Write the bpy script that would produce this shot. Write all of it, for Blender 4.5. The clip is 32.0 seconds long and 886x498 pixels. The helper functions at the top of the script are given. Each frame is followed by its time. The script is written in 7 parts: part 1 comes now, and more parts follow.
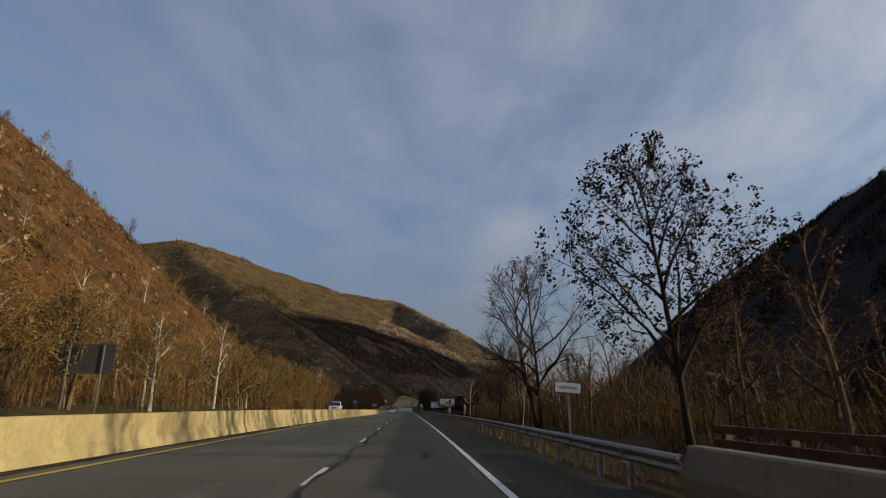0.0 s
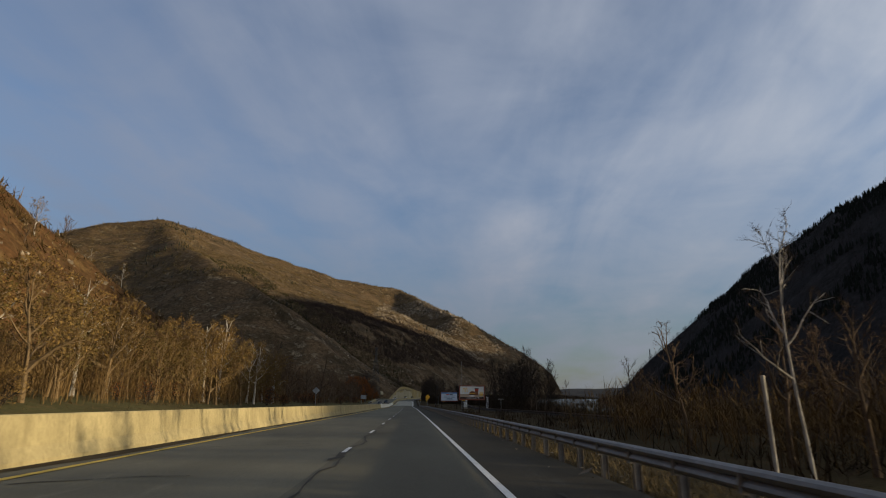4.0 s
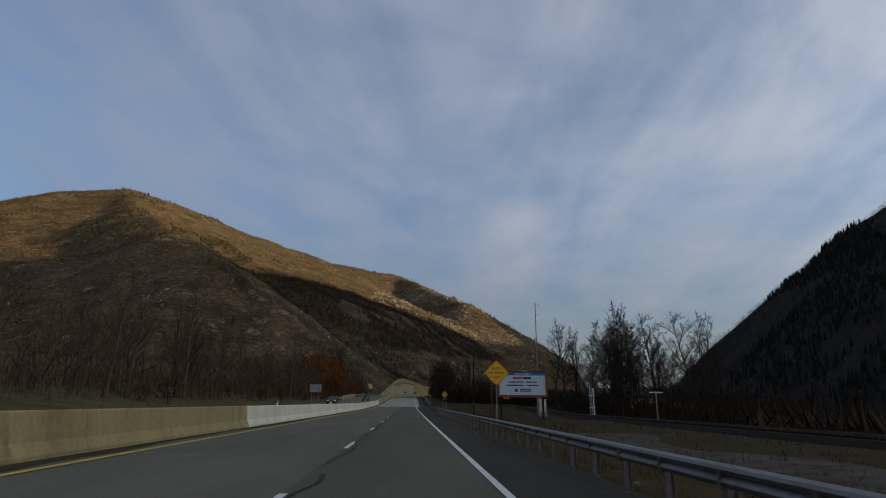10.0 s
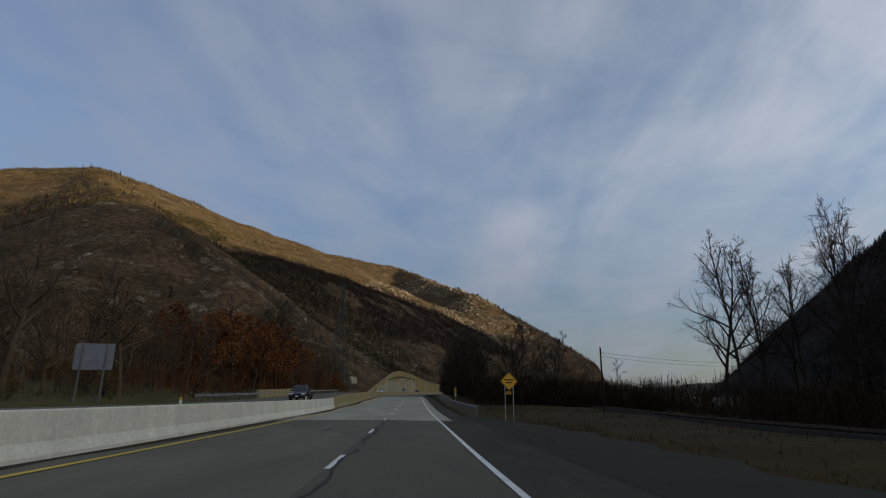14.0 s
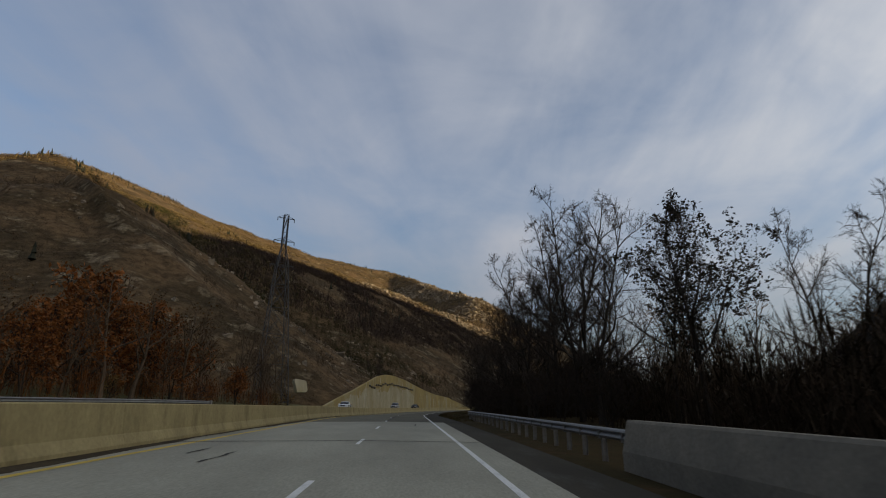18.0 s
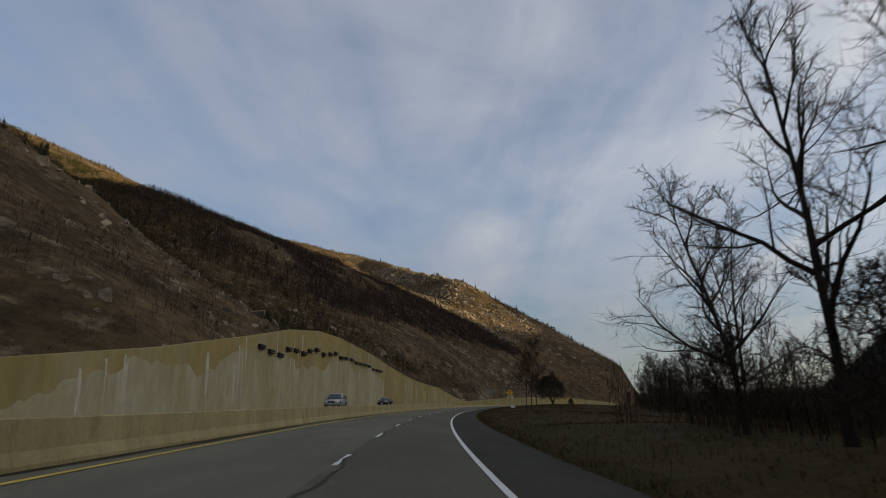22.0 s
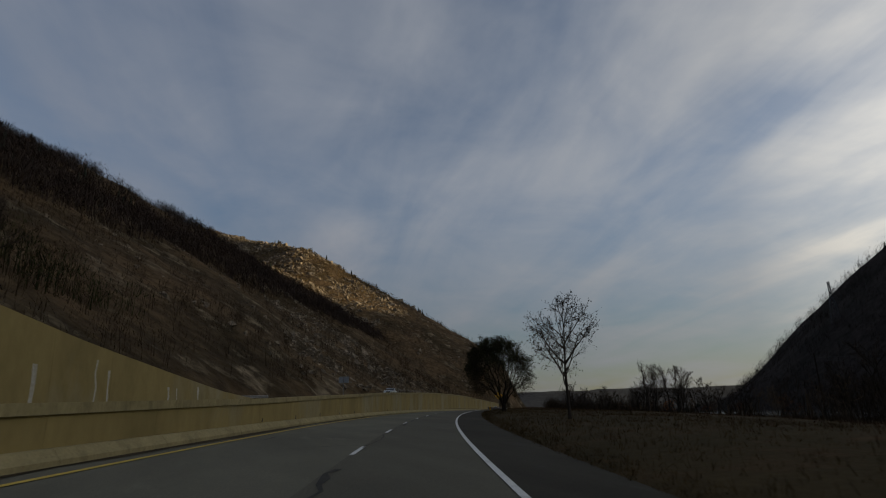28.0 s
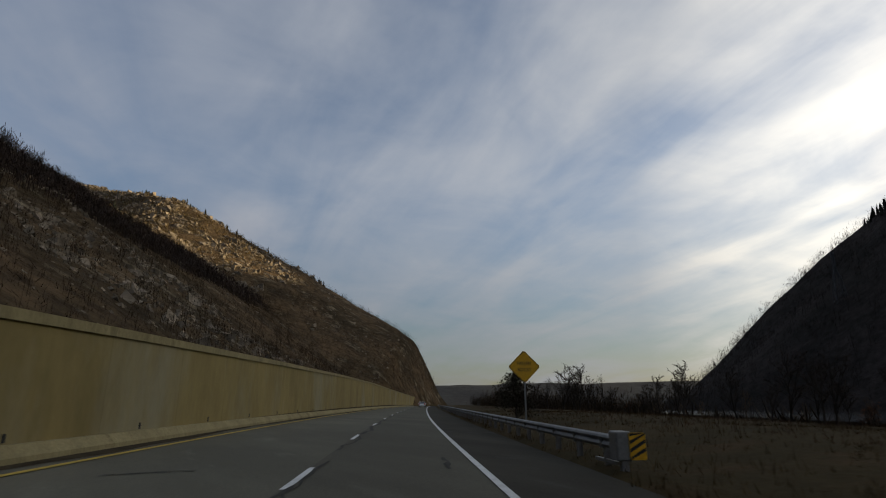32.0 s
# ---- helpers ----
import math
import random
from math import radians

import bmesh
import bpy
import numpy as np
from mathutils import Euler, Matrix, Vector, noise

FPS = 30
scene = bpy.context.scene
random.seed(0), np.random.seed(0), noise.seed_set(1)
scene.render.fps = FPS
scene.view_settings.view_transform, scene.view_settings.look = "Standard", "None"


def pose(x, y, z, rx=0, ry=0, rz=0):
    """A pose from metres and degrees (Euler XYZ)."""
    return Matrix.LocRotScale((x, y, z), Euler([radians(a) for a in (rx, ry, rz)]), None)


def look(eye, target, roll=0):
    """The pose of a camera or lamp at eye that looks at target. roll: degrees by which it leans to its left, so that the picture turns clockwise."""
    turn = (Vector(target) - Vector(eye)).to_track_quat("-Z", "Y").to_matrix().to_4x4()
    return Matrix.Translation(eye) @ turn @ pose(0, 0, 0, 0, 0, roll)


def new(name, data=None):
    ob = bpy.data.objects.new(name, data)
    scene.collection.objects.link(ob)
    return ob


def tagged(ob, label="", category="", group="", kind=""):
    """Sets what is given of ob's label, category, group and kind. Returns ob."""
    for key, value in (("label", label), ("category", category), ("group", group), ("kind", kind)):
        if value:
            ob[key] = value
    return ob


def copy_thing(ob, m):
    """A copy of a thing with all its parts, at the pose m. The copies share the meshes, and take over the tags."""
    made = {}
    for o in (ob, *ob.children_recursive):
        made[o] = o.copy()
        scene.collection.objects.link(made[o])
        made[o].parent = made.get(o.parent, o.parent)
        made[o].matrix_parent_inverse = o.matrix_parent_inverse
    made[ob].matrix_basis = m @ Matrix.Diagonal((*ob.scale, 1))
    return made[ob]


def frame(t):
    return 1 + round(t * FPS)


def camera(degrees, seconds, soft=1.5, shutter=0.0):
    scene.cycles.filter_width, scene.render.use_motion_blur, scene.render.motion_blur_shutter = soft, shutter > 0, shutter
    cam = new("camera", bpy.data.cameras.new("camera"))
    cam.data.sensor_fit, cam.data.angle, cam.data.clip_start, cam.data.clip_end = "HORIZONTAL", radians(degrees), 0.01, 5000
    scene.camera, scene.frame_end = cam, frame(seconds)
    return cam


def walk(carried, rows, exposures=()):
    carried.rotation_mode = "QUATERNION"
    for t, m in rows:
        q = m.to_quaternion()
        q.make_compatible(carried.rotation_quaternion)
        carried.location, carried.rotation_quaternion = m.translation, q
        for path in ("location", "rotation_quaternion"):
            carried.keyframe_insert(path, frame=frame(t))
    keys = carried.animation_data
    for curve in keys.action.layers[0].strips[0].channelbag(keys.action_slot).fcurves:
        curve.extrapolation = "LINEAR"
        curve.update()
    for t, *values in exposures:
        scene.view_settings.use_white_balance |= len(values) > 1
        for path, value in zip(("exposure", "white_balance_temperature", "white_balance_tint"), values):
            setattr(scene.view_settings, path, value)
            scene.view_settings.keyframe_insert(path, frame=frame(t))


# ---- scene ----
cam = camera(77.0, 32.0, soft=1.05, shutter=0.12)
# seconds, place in metres, yaw, pitch and lean in degrees
PATH = [
    (0.0, -0.01, 0.00, 1.48, -3.86, 16.34, -0.04),
    (0.5, 0.13, 13.17, 1.65, -3.80, 16.19, -0.36),
    (1.0, 0.24, 26.33, 1.80, -3.61, 15.73, -0.31),
    (1.5, 0.36, 39.49, 1.92, -3.61, 16.00, -0.17),
    (2.0, 0.48, 52.66, 2.00, -3.61, 15.73, -0.05),
    (2.5, 0.61, 65.82, 2.06, -3.72, 15.34, -0.24),
    (3.0, 0.75, 78.98, 2.12, -3.69, 15.67, -0.02),
    (3.5, 0.91, 92.13, 2.18, -3.72, 15.73, 0.07),
    (5.5, 1.60, 144.74, 2.41, -3.89, 15.53, -0.08),
    (6.0, 1.77, 157.88, 2.45, -3.81, 15.63, 0.29),
    (6.5, 1.92, 171.03, 2.49, -3.65, 15.44, 0.58),
    (7.0, 2.04, 184.16, 2.53, -3.62, 15.50, 0.59),
    (7.5, 2.16, 197.30, 2.57, -3.69, 15.66, 0.33),
    (8.0, 2.27, 210.43, 2.63, -3.71, 15.57, 0.24),
    (8.5, 2.37, 223.56, 2.69, -3.71, 15.54, 0.21),
    (9.0, 2.44, 236.68, 2.75, -3.64, 15.58, 0.42),
    (9.5, 2.48, 249.80, 2.81, -3.58, 15.56, 0.40),
    (10.0, 2.48, 262.91, 2.85, -3.48, 15.56, 0.46),
    (10.5, 2.46, 276.01, 2.89, -3.48, 15.49, 0.29),
    (11.0, 2.47, 289.10, 2.91, -3.35, 15.52, 0.62),
    (11.5, 2.49, 302.19, 2.94, -3.41, 15.53, 0.40),
    (12.0, 2.55, 315.27, 2.98, -3.45, 15.44, 0.27),
    (12.5, 2.61, 328.34, 3.02, -3.51, 15.50, 0.26),
    (13.0, 2.66, 341.40, 3.06, -3.44, 15.59, 0.46),
    (13.5, 2.71, 354.46, 3.10, -3.51, 15.48, 0.48),
    (14.0, 2.76, 367.52, 3.14, -3.51, 15.64, 0.34),
    (14.5, 2.81, 380.59, 3.19, -3.48, 15.89, 0.27),
    (16.5, 3.33, 432.91, 4.00, -4.00, 16.81, 0.24),
    (17.0, 3.53, 445.99, 4.38, -4.12, 17.22, -0.08),
    (17.5, 3.73, 459.06, 4.79, -3.98, 17.68, 0.04),
    (18.0, 3.92, 472.12, 5.22, -3.82, 17.20, 0.29),
    (18.5, 4.07, 485.18, 5.64, -3.67, 17.04, 0.35),
    (19.0, 4.21, 498.24, 6.04, -3.49, 17.18, 0.88),
    (19.5, 4.33, 511.25, 6.42, -3.54, 17.00, 0.64),
    (20.0, 4.48, 524.19, 6.78, -3.52, 17.00, 0.70),
    (20.5, 4.69, 537.05, 7.09, -3.76, 16.91, 0.68),
    (21.0, 5.02, 549.83, 7.33, -4.38, 16.88, 0.41),
    (21.5, 5.49, 562.53, 7.52, -5.57, 16.58, 0.17),
    (22.0, 6.16, 575.15, 7.73, -6.79, 16.73, -0.24),
    (22.5, 7.04, 587.71, 7.97, -7.71, 16.65, 0.06),
    (23.0, 8.15, 600.24, 8.26, -8.68, 16.79, 0.06),
    (23.5, 9.50, 612.73, 8.56, -9.93, 16.85, -0.25),
    (24.0, 11.13, 625.18, 8.86, -11.23, 16.69, -0.54),
    (24.5, 13.06, 637.58, 9.16, -12.39, 16.71, -0.28),
    (25.0, 15.26, 649.92, 9.46, -13.85, 16.63, 0.06),
    (25.5, 17.66, 662.21, 9.77, -15.17, 16.86, 0.32),
    (27.5, 30.37, 710.31, 11.02, -20.78, 16.83, -0.96),
    (28.0, 34.34, 722.04, 11.33, -22.27, 16.66, -0.79),
    (28.5, 38.50, 733.70, 11.62, -23.46, 16.68, -0.48),
    (29.0, 42.94, 745.29, 11.92, -24.71, 16.72, -0.05),
    (29.5, 47.65, 756.79, 12.20, -25.83, 16.68, 0.11),
    (30.0, 52.59, 768.22, 12.47, -27.13, 16.62, 0.19),
    (30.5, 57.75, 779.58, 12.72, -28.47, 16.35, 0.45),
    (31.0, 63.10, 790.88, 12.96, -29.39, 16.48, 0.27),
    (31.5, 68.65, 802.13, 13.17, -30.44, 16.34, -0.04),
    (32.0, 74.35, 813.31, 13.35, -31.64, 15.92, -0.24),
]
EXPOSURES = [(0.0, 0.42, 6200, 9), (2.0, 0.5, 6200, 9), (3.0, 0.44, 6200, 9), (9.0, 0.6, 6250, 9), (14.5, 0.62, 6300, 9), (17.0, 0.52, 6650, 9), (18.5, 0.92, 6850, 9), (20.0, 1.04, 6850, 9), (21.5, 1.0, 6850, 9), (23.0, 0.35, 6750, 8), (25.0, 0.25, 6750, 8), (28.0, 0.05, 6700, 8), (30.0, 0.05, 6650, 8), (31.0, 0.12, 6650, 8), (32.0, 0.46, 6650, 8)]
walk(cam, [(t, pose(x, y, z, 90, 0, yaw) @ pose(0, 0, 0, pitch) @ pose(0, 0, 0, 0, 0, lean)) for t, x, y, z, yaw, pitch, lean in PATH], EXPOSURES)
SKY_STRENGTH, SUN_STRENGTH = 0.11, 4.4

# ---- world and light ----
SUN_AZ, SUN_EL = 105.0, 7.0            # degrees clockwise from +y, degrees above the horizon
world = bpy.data.worlds.new("evening_sky")
scene.world = world
world.use_nodes = True
wt = world.node_tree
wt.nodes.clear()


def wn(kind, **sets):
    n = wt.nodes.new(kind)
    for k, v in sets.items():
        n.inputs[k].default_value = v
    return n


sky = wn("ShaderNodeTexSky")
sky.sky_type, sky.sun_disc = "NISHITA", False
sky.sun_elevation, sky.sun_rotation = radians(SUN_EL), radians(SUN_AZ)
sky.air_density, sky.dust_density, sky.ozone_density = 1.0, 1.2, 1.6
tc = wn("ShaderNodeTexCoord")
sep = wn("ShaderNodeSeparateXYZ")
wt.links.new(tc.outputs["Generated"], sep.inputs[0])
# the cloud deck is a flat layer: a direction meets it at xy / (z + small)
addz = wn("ShaderNodeMath"); addz.operation = "ADD"; addz.inputs[1].default_value = 0.16
wt.links.new(sep.outputs["Z"], addz.inputs[0])
mxz = wn("ShaderNodeMath"); mxz.operation = "MAXIMUM"; mxz.inputs[1].default_value = 0.05
wt.links.new(addz.outputs[0], mxz.inputs[0])
dv = []
for ax in "XY":
    d = wn("ShaderNodeMath"); d.operation = "DIVIDE"
    wt.links.new(sep.outputs[ax], d.inputs[0]); wt.links.new(mxz.outputs[0], d.inputs[1])
    dv.append(d)
comb = wn("ShaderNodeCombineXYZ")
for i in (0, 1):
    wt.links.new(dv[i].outputs[0], comb.inputs[i])
# streaks run along the valley: turn that way to y, then stretch along y
mr = wn("ShaderNodeMapping")
mr.inputs["Rotation"].default_value = (0, 0, radians(10))
wt.links.new(comb.outputs[0], mr.inputs[0])
mp = wn("ShaderNodeMapping")
mp.inputs["Scale"].default_value = (1.0, 0.3, 1.0)
mp.inputs["Location"].default_value = (3.7, 1.2, 0)
wt.links.new(mr.outputs[0], mp.inputs[0])
n1 = wn("ShaderNodeTexNoise", Scale=2.6, Detail=6.0, Roughness=0.52, Distortion=0.5)
wt.links.new(mp.outputs[0], n1.inputs["Vector"])
n2 = wn("ShaderNodeTexNoise", Scale=2.2, Detail=5.0, Roughness=0.55, Distortion=0.4)
wt.links.new(comb.outputs[0], n2.inputs["Vector"])
mixn = wn("ShaderNodeMix"); mixn.data_type = "FLOAT"; mixn.inputs[0].default_value = 0.42
wt.links.new(n1.outputs[0], mixn.inputs[2]); wt.links.new(n2.outputs[0], mixn.inputs[3])
cr = wn("ShaderNodeValToRGB")
cr.color_ramp.elements[0].position, cr.color_ramp.elements[0].color = 0.36, (0, 0, 0, 1)
cr.color_ramp.elements[1].position, cr.color_ramp.elements[1].color = 0.68, (1, 1, 1, 1)
wt.links.new(mixn.outputs[0], cr.inputs[0])
# cloud light: grey, brighter and warmer toward the sun
sunv = (math.sin(radians(SUN_AZ)) * math.cos(radians(SUN_EL)), math.cos(radians(SUN_AZ)) * math.cos(radians(SUN_EL)), math.sin(radians(SUN_EL)))
dot = wn("ShaderNodeVectorMath"); dot.operation = "DOT_PRODUCT"; dot.inputs[1].default_value = sunv
nrm = wn("ShaderNodeVectorMath"); nrm.operation = "NORMALIZE"
wt.links.new(tc.outputs["Generated"], nrm.inputs[0]); wt.links.new(nrm.outputs[0], dot.inputs[0])
cc = wn("ShaderNodeValToRGB")
e = cc.color_ramp.elements
e[0].position, e[0].color = 0.1, (1.5, 1.7, 2.2, 1)
e[1].position, e[1].color = 1.0, (16.0, 13.5, 10.5, 1)
m = cc.color_ramp.elements.new(0.9); m.color = (10.2, 9.6, 8.6, 1)
m = cc.color_ramp.elements.new(0.8); m.color = (4.0, 4.05, 4.2, 1)
m = cc.color_ramp.elements.new(0.4); m.color = (2.15, 2.35, 2.85, 1)
m = cc.color_ramp.elements.new(0.68); m.color = (3.0, 3.15, 3.5, 1)
rm = wn("ShaderNodeMath"); rm.operation = "MULTIPLY_ADD"; rm.inputs[1].default_value = 0.5; rm.inputs[2].default_value = 0.5
wt.links.new(dot.outputs["Value"], rm.inputs[0]); wt.links.new(rm.outputs[0], cc.inputs[0])
cover = wn("ShaderNodeMath"); cover.operation = "MULTIPLY_ADD"; cover.inputs[1].default_value = 0.72; cover.inputs[2].default_value = 0.22
wt.links.new(cr.outputs[0], cover.inputs[0])
tint = wn("ShaderNodeMix"); tint.data_type, tint.blend_type = "RGBA", "MULTIPLY"; tint.inputs[0].default_value = 1.0; tint.inputs[7].default_value = (0.95, 1.0, 1.2, 1)
wt.links.new(sky.outputs[0], tint.inputs[6])
# a brighter ragged wisp low over the valley's end
wisp_v = (math.sin(radians(12.0)) * math.cos(radians(16.0)), math.cos(radians(12.0)) * math.cos(radians(16.0)), math.sin(radians(16.0)))
wd = wn("ShaderNodeVectorMath"); wd.operation = "DOT_PRODUCT"; wd.inputs[1].default_value = wisp_v
wt.links.new(nrm.outputs[0], wd.inputs[0])
wr = wn("ShaderNodeMapRange"); wr.inputs[1].default_value, wr.inputs[2].default_value, wr.inputs[3].default_value, wr.inputs[4].default_value = 0.996, 1.0, 0.0, 0.55
wt.links.new(wd.outputs["Value"], wr.inputs[0])
wm = wn("ShaderNodeMath"); wm.operation = "MULTIPLY"
wt.links.new(wr.outputs[0], wm.inputs[0]); wt.links.new(n2.outputs[0], wm.inputs[1])
ws = wn("ShaderNodeMath"); ws.operation = "ADD"; ws.use_clamp = True
wt.links.new(cover.outputs[0], ws.inputs[0]); wt.links.new(wm.outputs[0], ws.inputs[1])
mixc = wn("ShaderNodeMix"); mixc.data_type = "RGBA"
wt.links.new(ws.outputs[0], mixc.inputs[0]); wt.links.new(tint.outputs[2], mixc.inputs[6]); wt.links.new(cc.outputs[0], mixc.inputs[7])
bg = wn("ShaderNodeBackground", Strength=SKY_STRENGTH)
# the deck thickens and dims toward the horizon
hz = wn("ShaderNodeMapRange"); hz.interpolation_type = "SMOOTHSTEP"
hz.inputs[1].default_value, hz.inputs[2].default_value, hz.inputs[3].default_value, hz.inputs[4].default_value = 0.0, 0.42, 0.6, 1.0
wt.links.new(sep.outputs["Z"], hz.inputs[0])
dim = wn("ShaderNodeMix"); dim.data_type, dim.blend_type = "RGBA", "MULTIPLY"; dim.inputs[0].default_value = 1.0
wt.links.new(mixc.outputs[2], dim.inputs[6]); wt.links.new(hz.outputs[0], dim.inputs[7])
wt.links.new(dim.outputs[2], bg.inputs[0])
wo = wn("ShaderNodeOutputWorld")
wt.links.new(bg.outputs[0], wo.inputs[0])

sun = new("sun", bpy.data.lights.new("sun", "SUN"))
sun.data.energy, sun.data.angle, sun.data.color = SUN_STRENGTH, radians(0.6), (1.0, 0.78, 0.47)
sun.matrix_world = look((0, 0, 300), (-sunv[0], -sunv[1], 300 - sunv[2]))

# ---- materials ----
def material(name, base, rough=0.8, metal=0.0, spots=None, scale=4.0, amount=0.5, fine=None, bump=0.0, bump_scale=30.0, rand=0.0, spec=0.04, stretch=(1, 1, 1), contrast=(0.35, 0.65), third=None, third_scale=0.3, third_range=(0.5, 0.62), fine_range=(0.72, 1.22), island=0.0):
    """Base colour with large stains (spots) and fine grain, at sizes in metres."""
    m = bpy.data.materials.new(name)
    m.use_nodes = True
    t = m.node_tree
    b = t.nodes["Principled BSDF"]
    b.inputs["Roughness"].default_value, b.inputs["Metallic"].default_value = rough, metal
    b.inputs["Specular IOR Level"].default_value = spec
    co = t.nodes.new("ShaderNodeTexCoord")
    mpn = t.nodes.new("ShaderNodeMapping")
    mpn.inputs["Scale"].default_value = stretch
    t.links.new(co.outputs["Object"], mpn.inputs[0])

    def nz(sc, det=5.0, ro=0.6):
        n = t.nodes.new("ShaderNodeTexNoise")
        n.inputs["Scale"].default_value, n.inputs["Detail"].default_value, n.inputs["Roughness"].default_value = sc, det, ro
        t.links.new(mpn.outputs[0], n.inputs["Vector"])
        return n.outputs[0]

    def ramp(src, lo, hi):
        r = t.nodes.new("ShaderNodeMapRange")
        r.inputs[1].default_value, r.inputs[2].default_value = lo, hi
        t.links.new(src, r.inputs[0])
        return r.outputs[0]

    def mix(f, a, c, mode="MIX"):
        x = t.nodes.new("ShaderNodeMix")
        x.data_type, x.blend_type = "RGBA", mode
        if isinstance(f, float):
            x.inputs[0].default_value = f
        else:
            t.links.new(f, x.inputs[0])
        for i, v in ((6, a), (7, c)):
            if isinstance(v, tuple):
                x.inputs[i].default_value = (*v, 1)
            else:
                t.links.new(v, x.inputs[i])
        return x.outputs[2]

    col = base
    if spots:
        f = ramp(nz(1.0 / scale), *contrast)
        k = t.nodes.new("ShaderNodeMath"); k.operation = "MULTIPLY"; k.inputs[1].default_value = amount
        t.links.new(f, k.inputs[0])
        col = mix(k.outputs[0], col, spots)
    if third:
        col = mix(ramp(nz(1.0 / third_scale, 7.0, 0.65), *third_range), col, third)
    g = ramp(nz(bump_scale if fine is None else fine, 4.0, 0.7), 0.25, 0.75)
    gm = t.nodes.new("ShaderNodeMapRange"); gm.inputs[3].default_value, gm.inputs[4].default_value = fine_range
    t.links.new(g, gm.inputs[0])
    hsv = t.nodes.new("ShaderNodeHueSaturation")
    t.links.new(gm.outputs[0], hsv.inputs["Value"])
    if isinstance(col, tuple):
        hsv.inputs["Color"].default_value = (*col, 1)
    else:
        t.links.new(col, hsv.inputs["Color"])
    out = hsv.outputs[0]
    if rand:
        oi = t.nodes.new("ShaderNodeObjectInfo")
        rr = t.nodes.new("ShaderNodeMapRange"); rr.inputs[3].default_value, rr.inputs[4].default_value = 1 - rand, 1 + rand
        t.links.new(oi.outputs["Random"], rr.inputs[0])
        h2 = t.nodes.new("ShaderNodeHueSaturation")
        t.links.new(rr.outputs[0], h2.inputs["Value"]); t.links.new(out, h2.inputs["Color"])
        out = h2.outputs[0]
    if island:
        gi = t.nodes.new("ShaderNodeNewGeometry")
        ri = t.nodes.new("ShaderNodeMapRange"); ri.inputs[3].default_value, ri.inputs[4].default_value = 1 - island, 1 + island
        t.links.new(gi.outputs["Random Per Island"], ri.inputs[0])
        h3 = t.nodes.new("ShaderNodeHueSaturation")
        t.links.new(ri.outputs[0], h3.inputs["Value"]); t.links.new(out, h3.inputs["Color"])
        out = h3.outputs[0]
    t.links.new(out, b.inputs["Base Color"])
    if bump:
        bp = t.nodes.new("ShaderNodeBump")
        bp.inputs["Strength"].default_value, bp.inputs["Distance"].default_value = min(1.0, bump * 10), bump
        t.links.new(nz(bump_scale, 6.0, 0.65), bp.inputs["Height"]); t.links.new(bp.outputs[0], b.inputs["Normal"])
    return m


ASPHALT = material("asphalt", (0.145, 0.138, 0.104), 0.9, spots=(0.097, 0.092, 0.07), scale=3.5, amount=0.8, fine=45, bump=0.004, bump_scale=90, stretch=(1, 0.25, 1), third=(0.17, 0.162, 0.125), third_scale=1.5, third_range=(0.6, 0.75), spec=0.08)
SHOULDER = material("shoulder asphalt", (0.034, 0.033, 0.029), 0.95, spots=(0.042, 0.039, 0.03), scale=2.0, amount=0.7, fine=30, bump=0.006, bump_scale=60)
FACE_WOODS = material("purple brown leafless woods", (0.058, 0.043, 0.036), 0.95, spots=(0.034, 0.026, 0.022), scale=20.0, amount=0.9, fine=2, island=0.45)
# brown woods with the mountain's shade worked into a darker tone
WOODS_DARK = material("leafless woods darkened as shaded", (0.038, 0.031, 0.027), 0.95, spots=(0.022, 0.018, 0.016), scale=20.0, amount=0.9, fine=2, island=0.45)
DECK = material("bridge deck concrete", (0.3, 0.295, 0.235), 0.85, spots=(0.21, 0.205, 0.165), scale=3.0, amount=0.8, fine=20, bump=0.003, bump_scale=60, stretch=(1, 0.3, 1), spec=0.12)
TAR = material("crack sealing tar", (0.055, 0.052, 0.044), 0.85, spots=(0.03, 0.029, 0.026), scale=1.0, amount=0.8, fine=20, spec=0.1)
WHITE_PAINT = material("worn white road paint", (0.62, 0.63, 0.61), 0.8, spots=(0.3, 0.31, 0.3), scale=0.5, amount=0.6, fine=25, contrast=(0.5, 0.75))
YELLOW_PAINT = material("worn yellow road paint", (0.55, 0.4, 0.09), 0.8, spots=(0.36, 0.27, 0.08), scale=0.7, amount=0.6, fine=25)
BARRIER = material("weathered tan concrete", (0.33, 0.28, 0.148), 0.9, spots=(0.22, 0.185, 0.098), scale=1.4, amount=0.8, fine=14, bump=0.006, bump_scale=25, stretch=(1, 1, 0.35), third=(0.15, 0.122, 0.062), third_scale=1.1, third_range=(0.56, 0.74), spec=0.12)
BARRIER_NEW = material("pale new concrete", (0.66, 0.66, 0.56), 0.85, spots=(0.48, 0.48, 0.42), scale=1.6, amount=0.7, fine=14, bump=0.003, bump_scale=30, stretch=(1, 1, 0.4), spec=0.12)
WALLC = material("stained tan retaining wall concrete", (0.31, 0.245, 0.105), 0.9, spots=(0.2, 0.16, 0.07), scale=6.0, amount=0.75, fine=1.2, bump=0.004, bump_scale=6, stretch=(1, 1, 0.45), third=(0.3, 0.275, 0.185), third_scale=10.0, third_range=(0.5, 0.68), spec=0.1, fine_range=(0.85, 1.12))
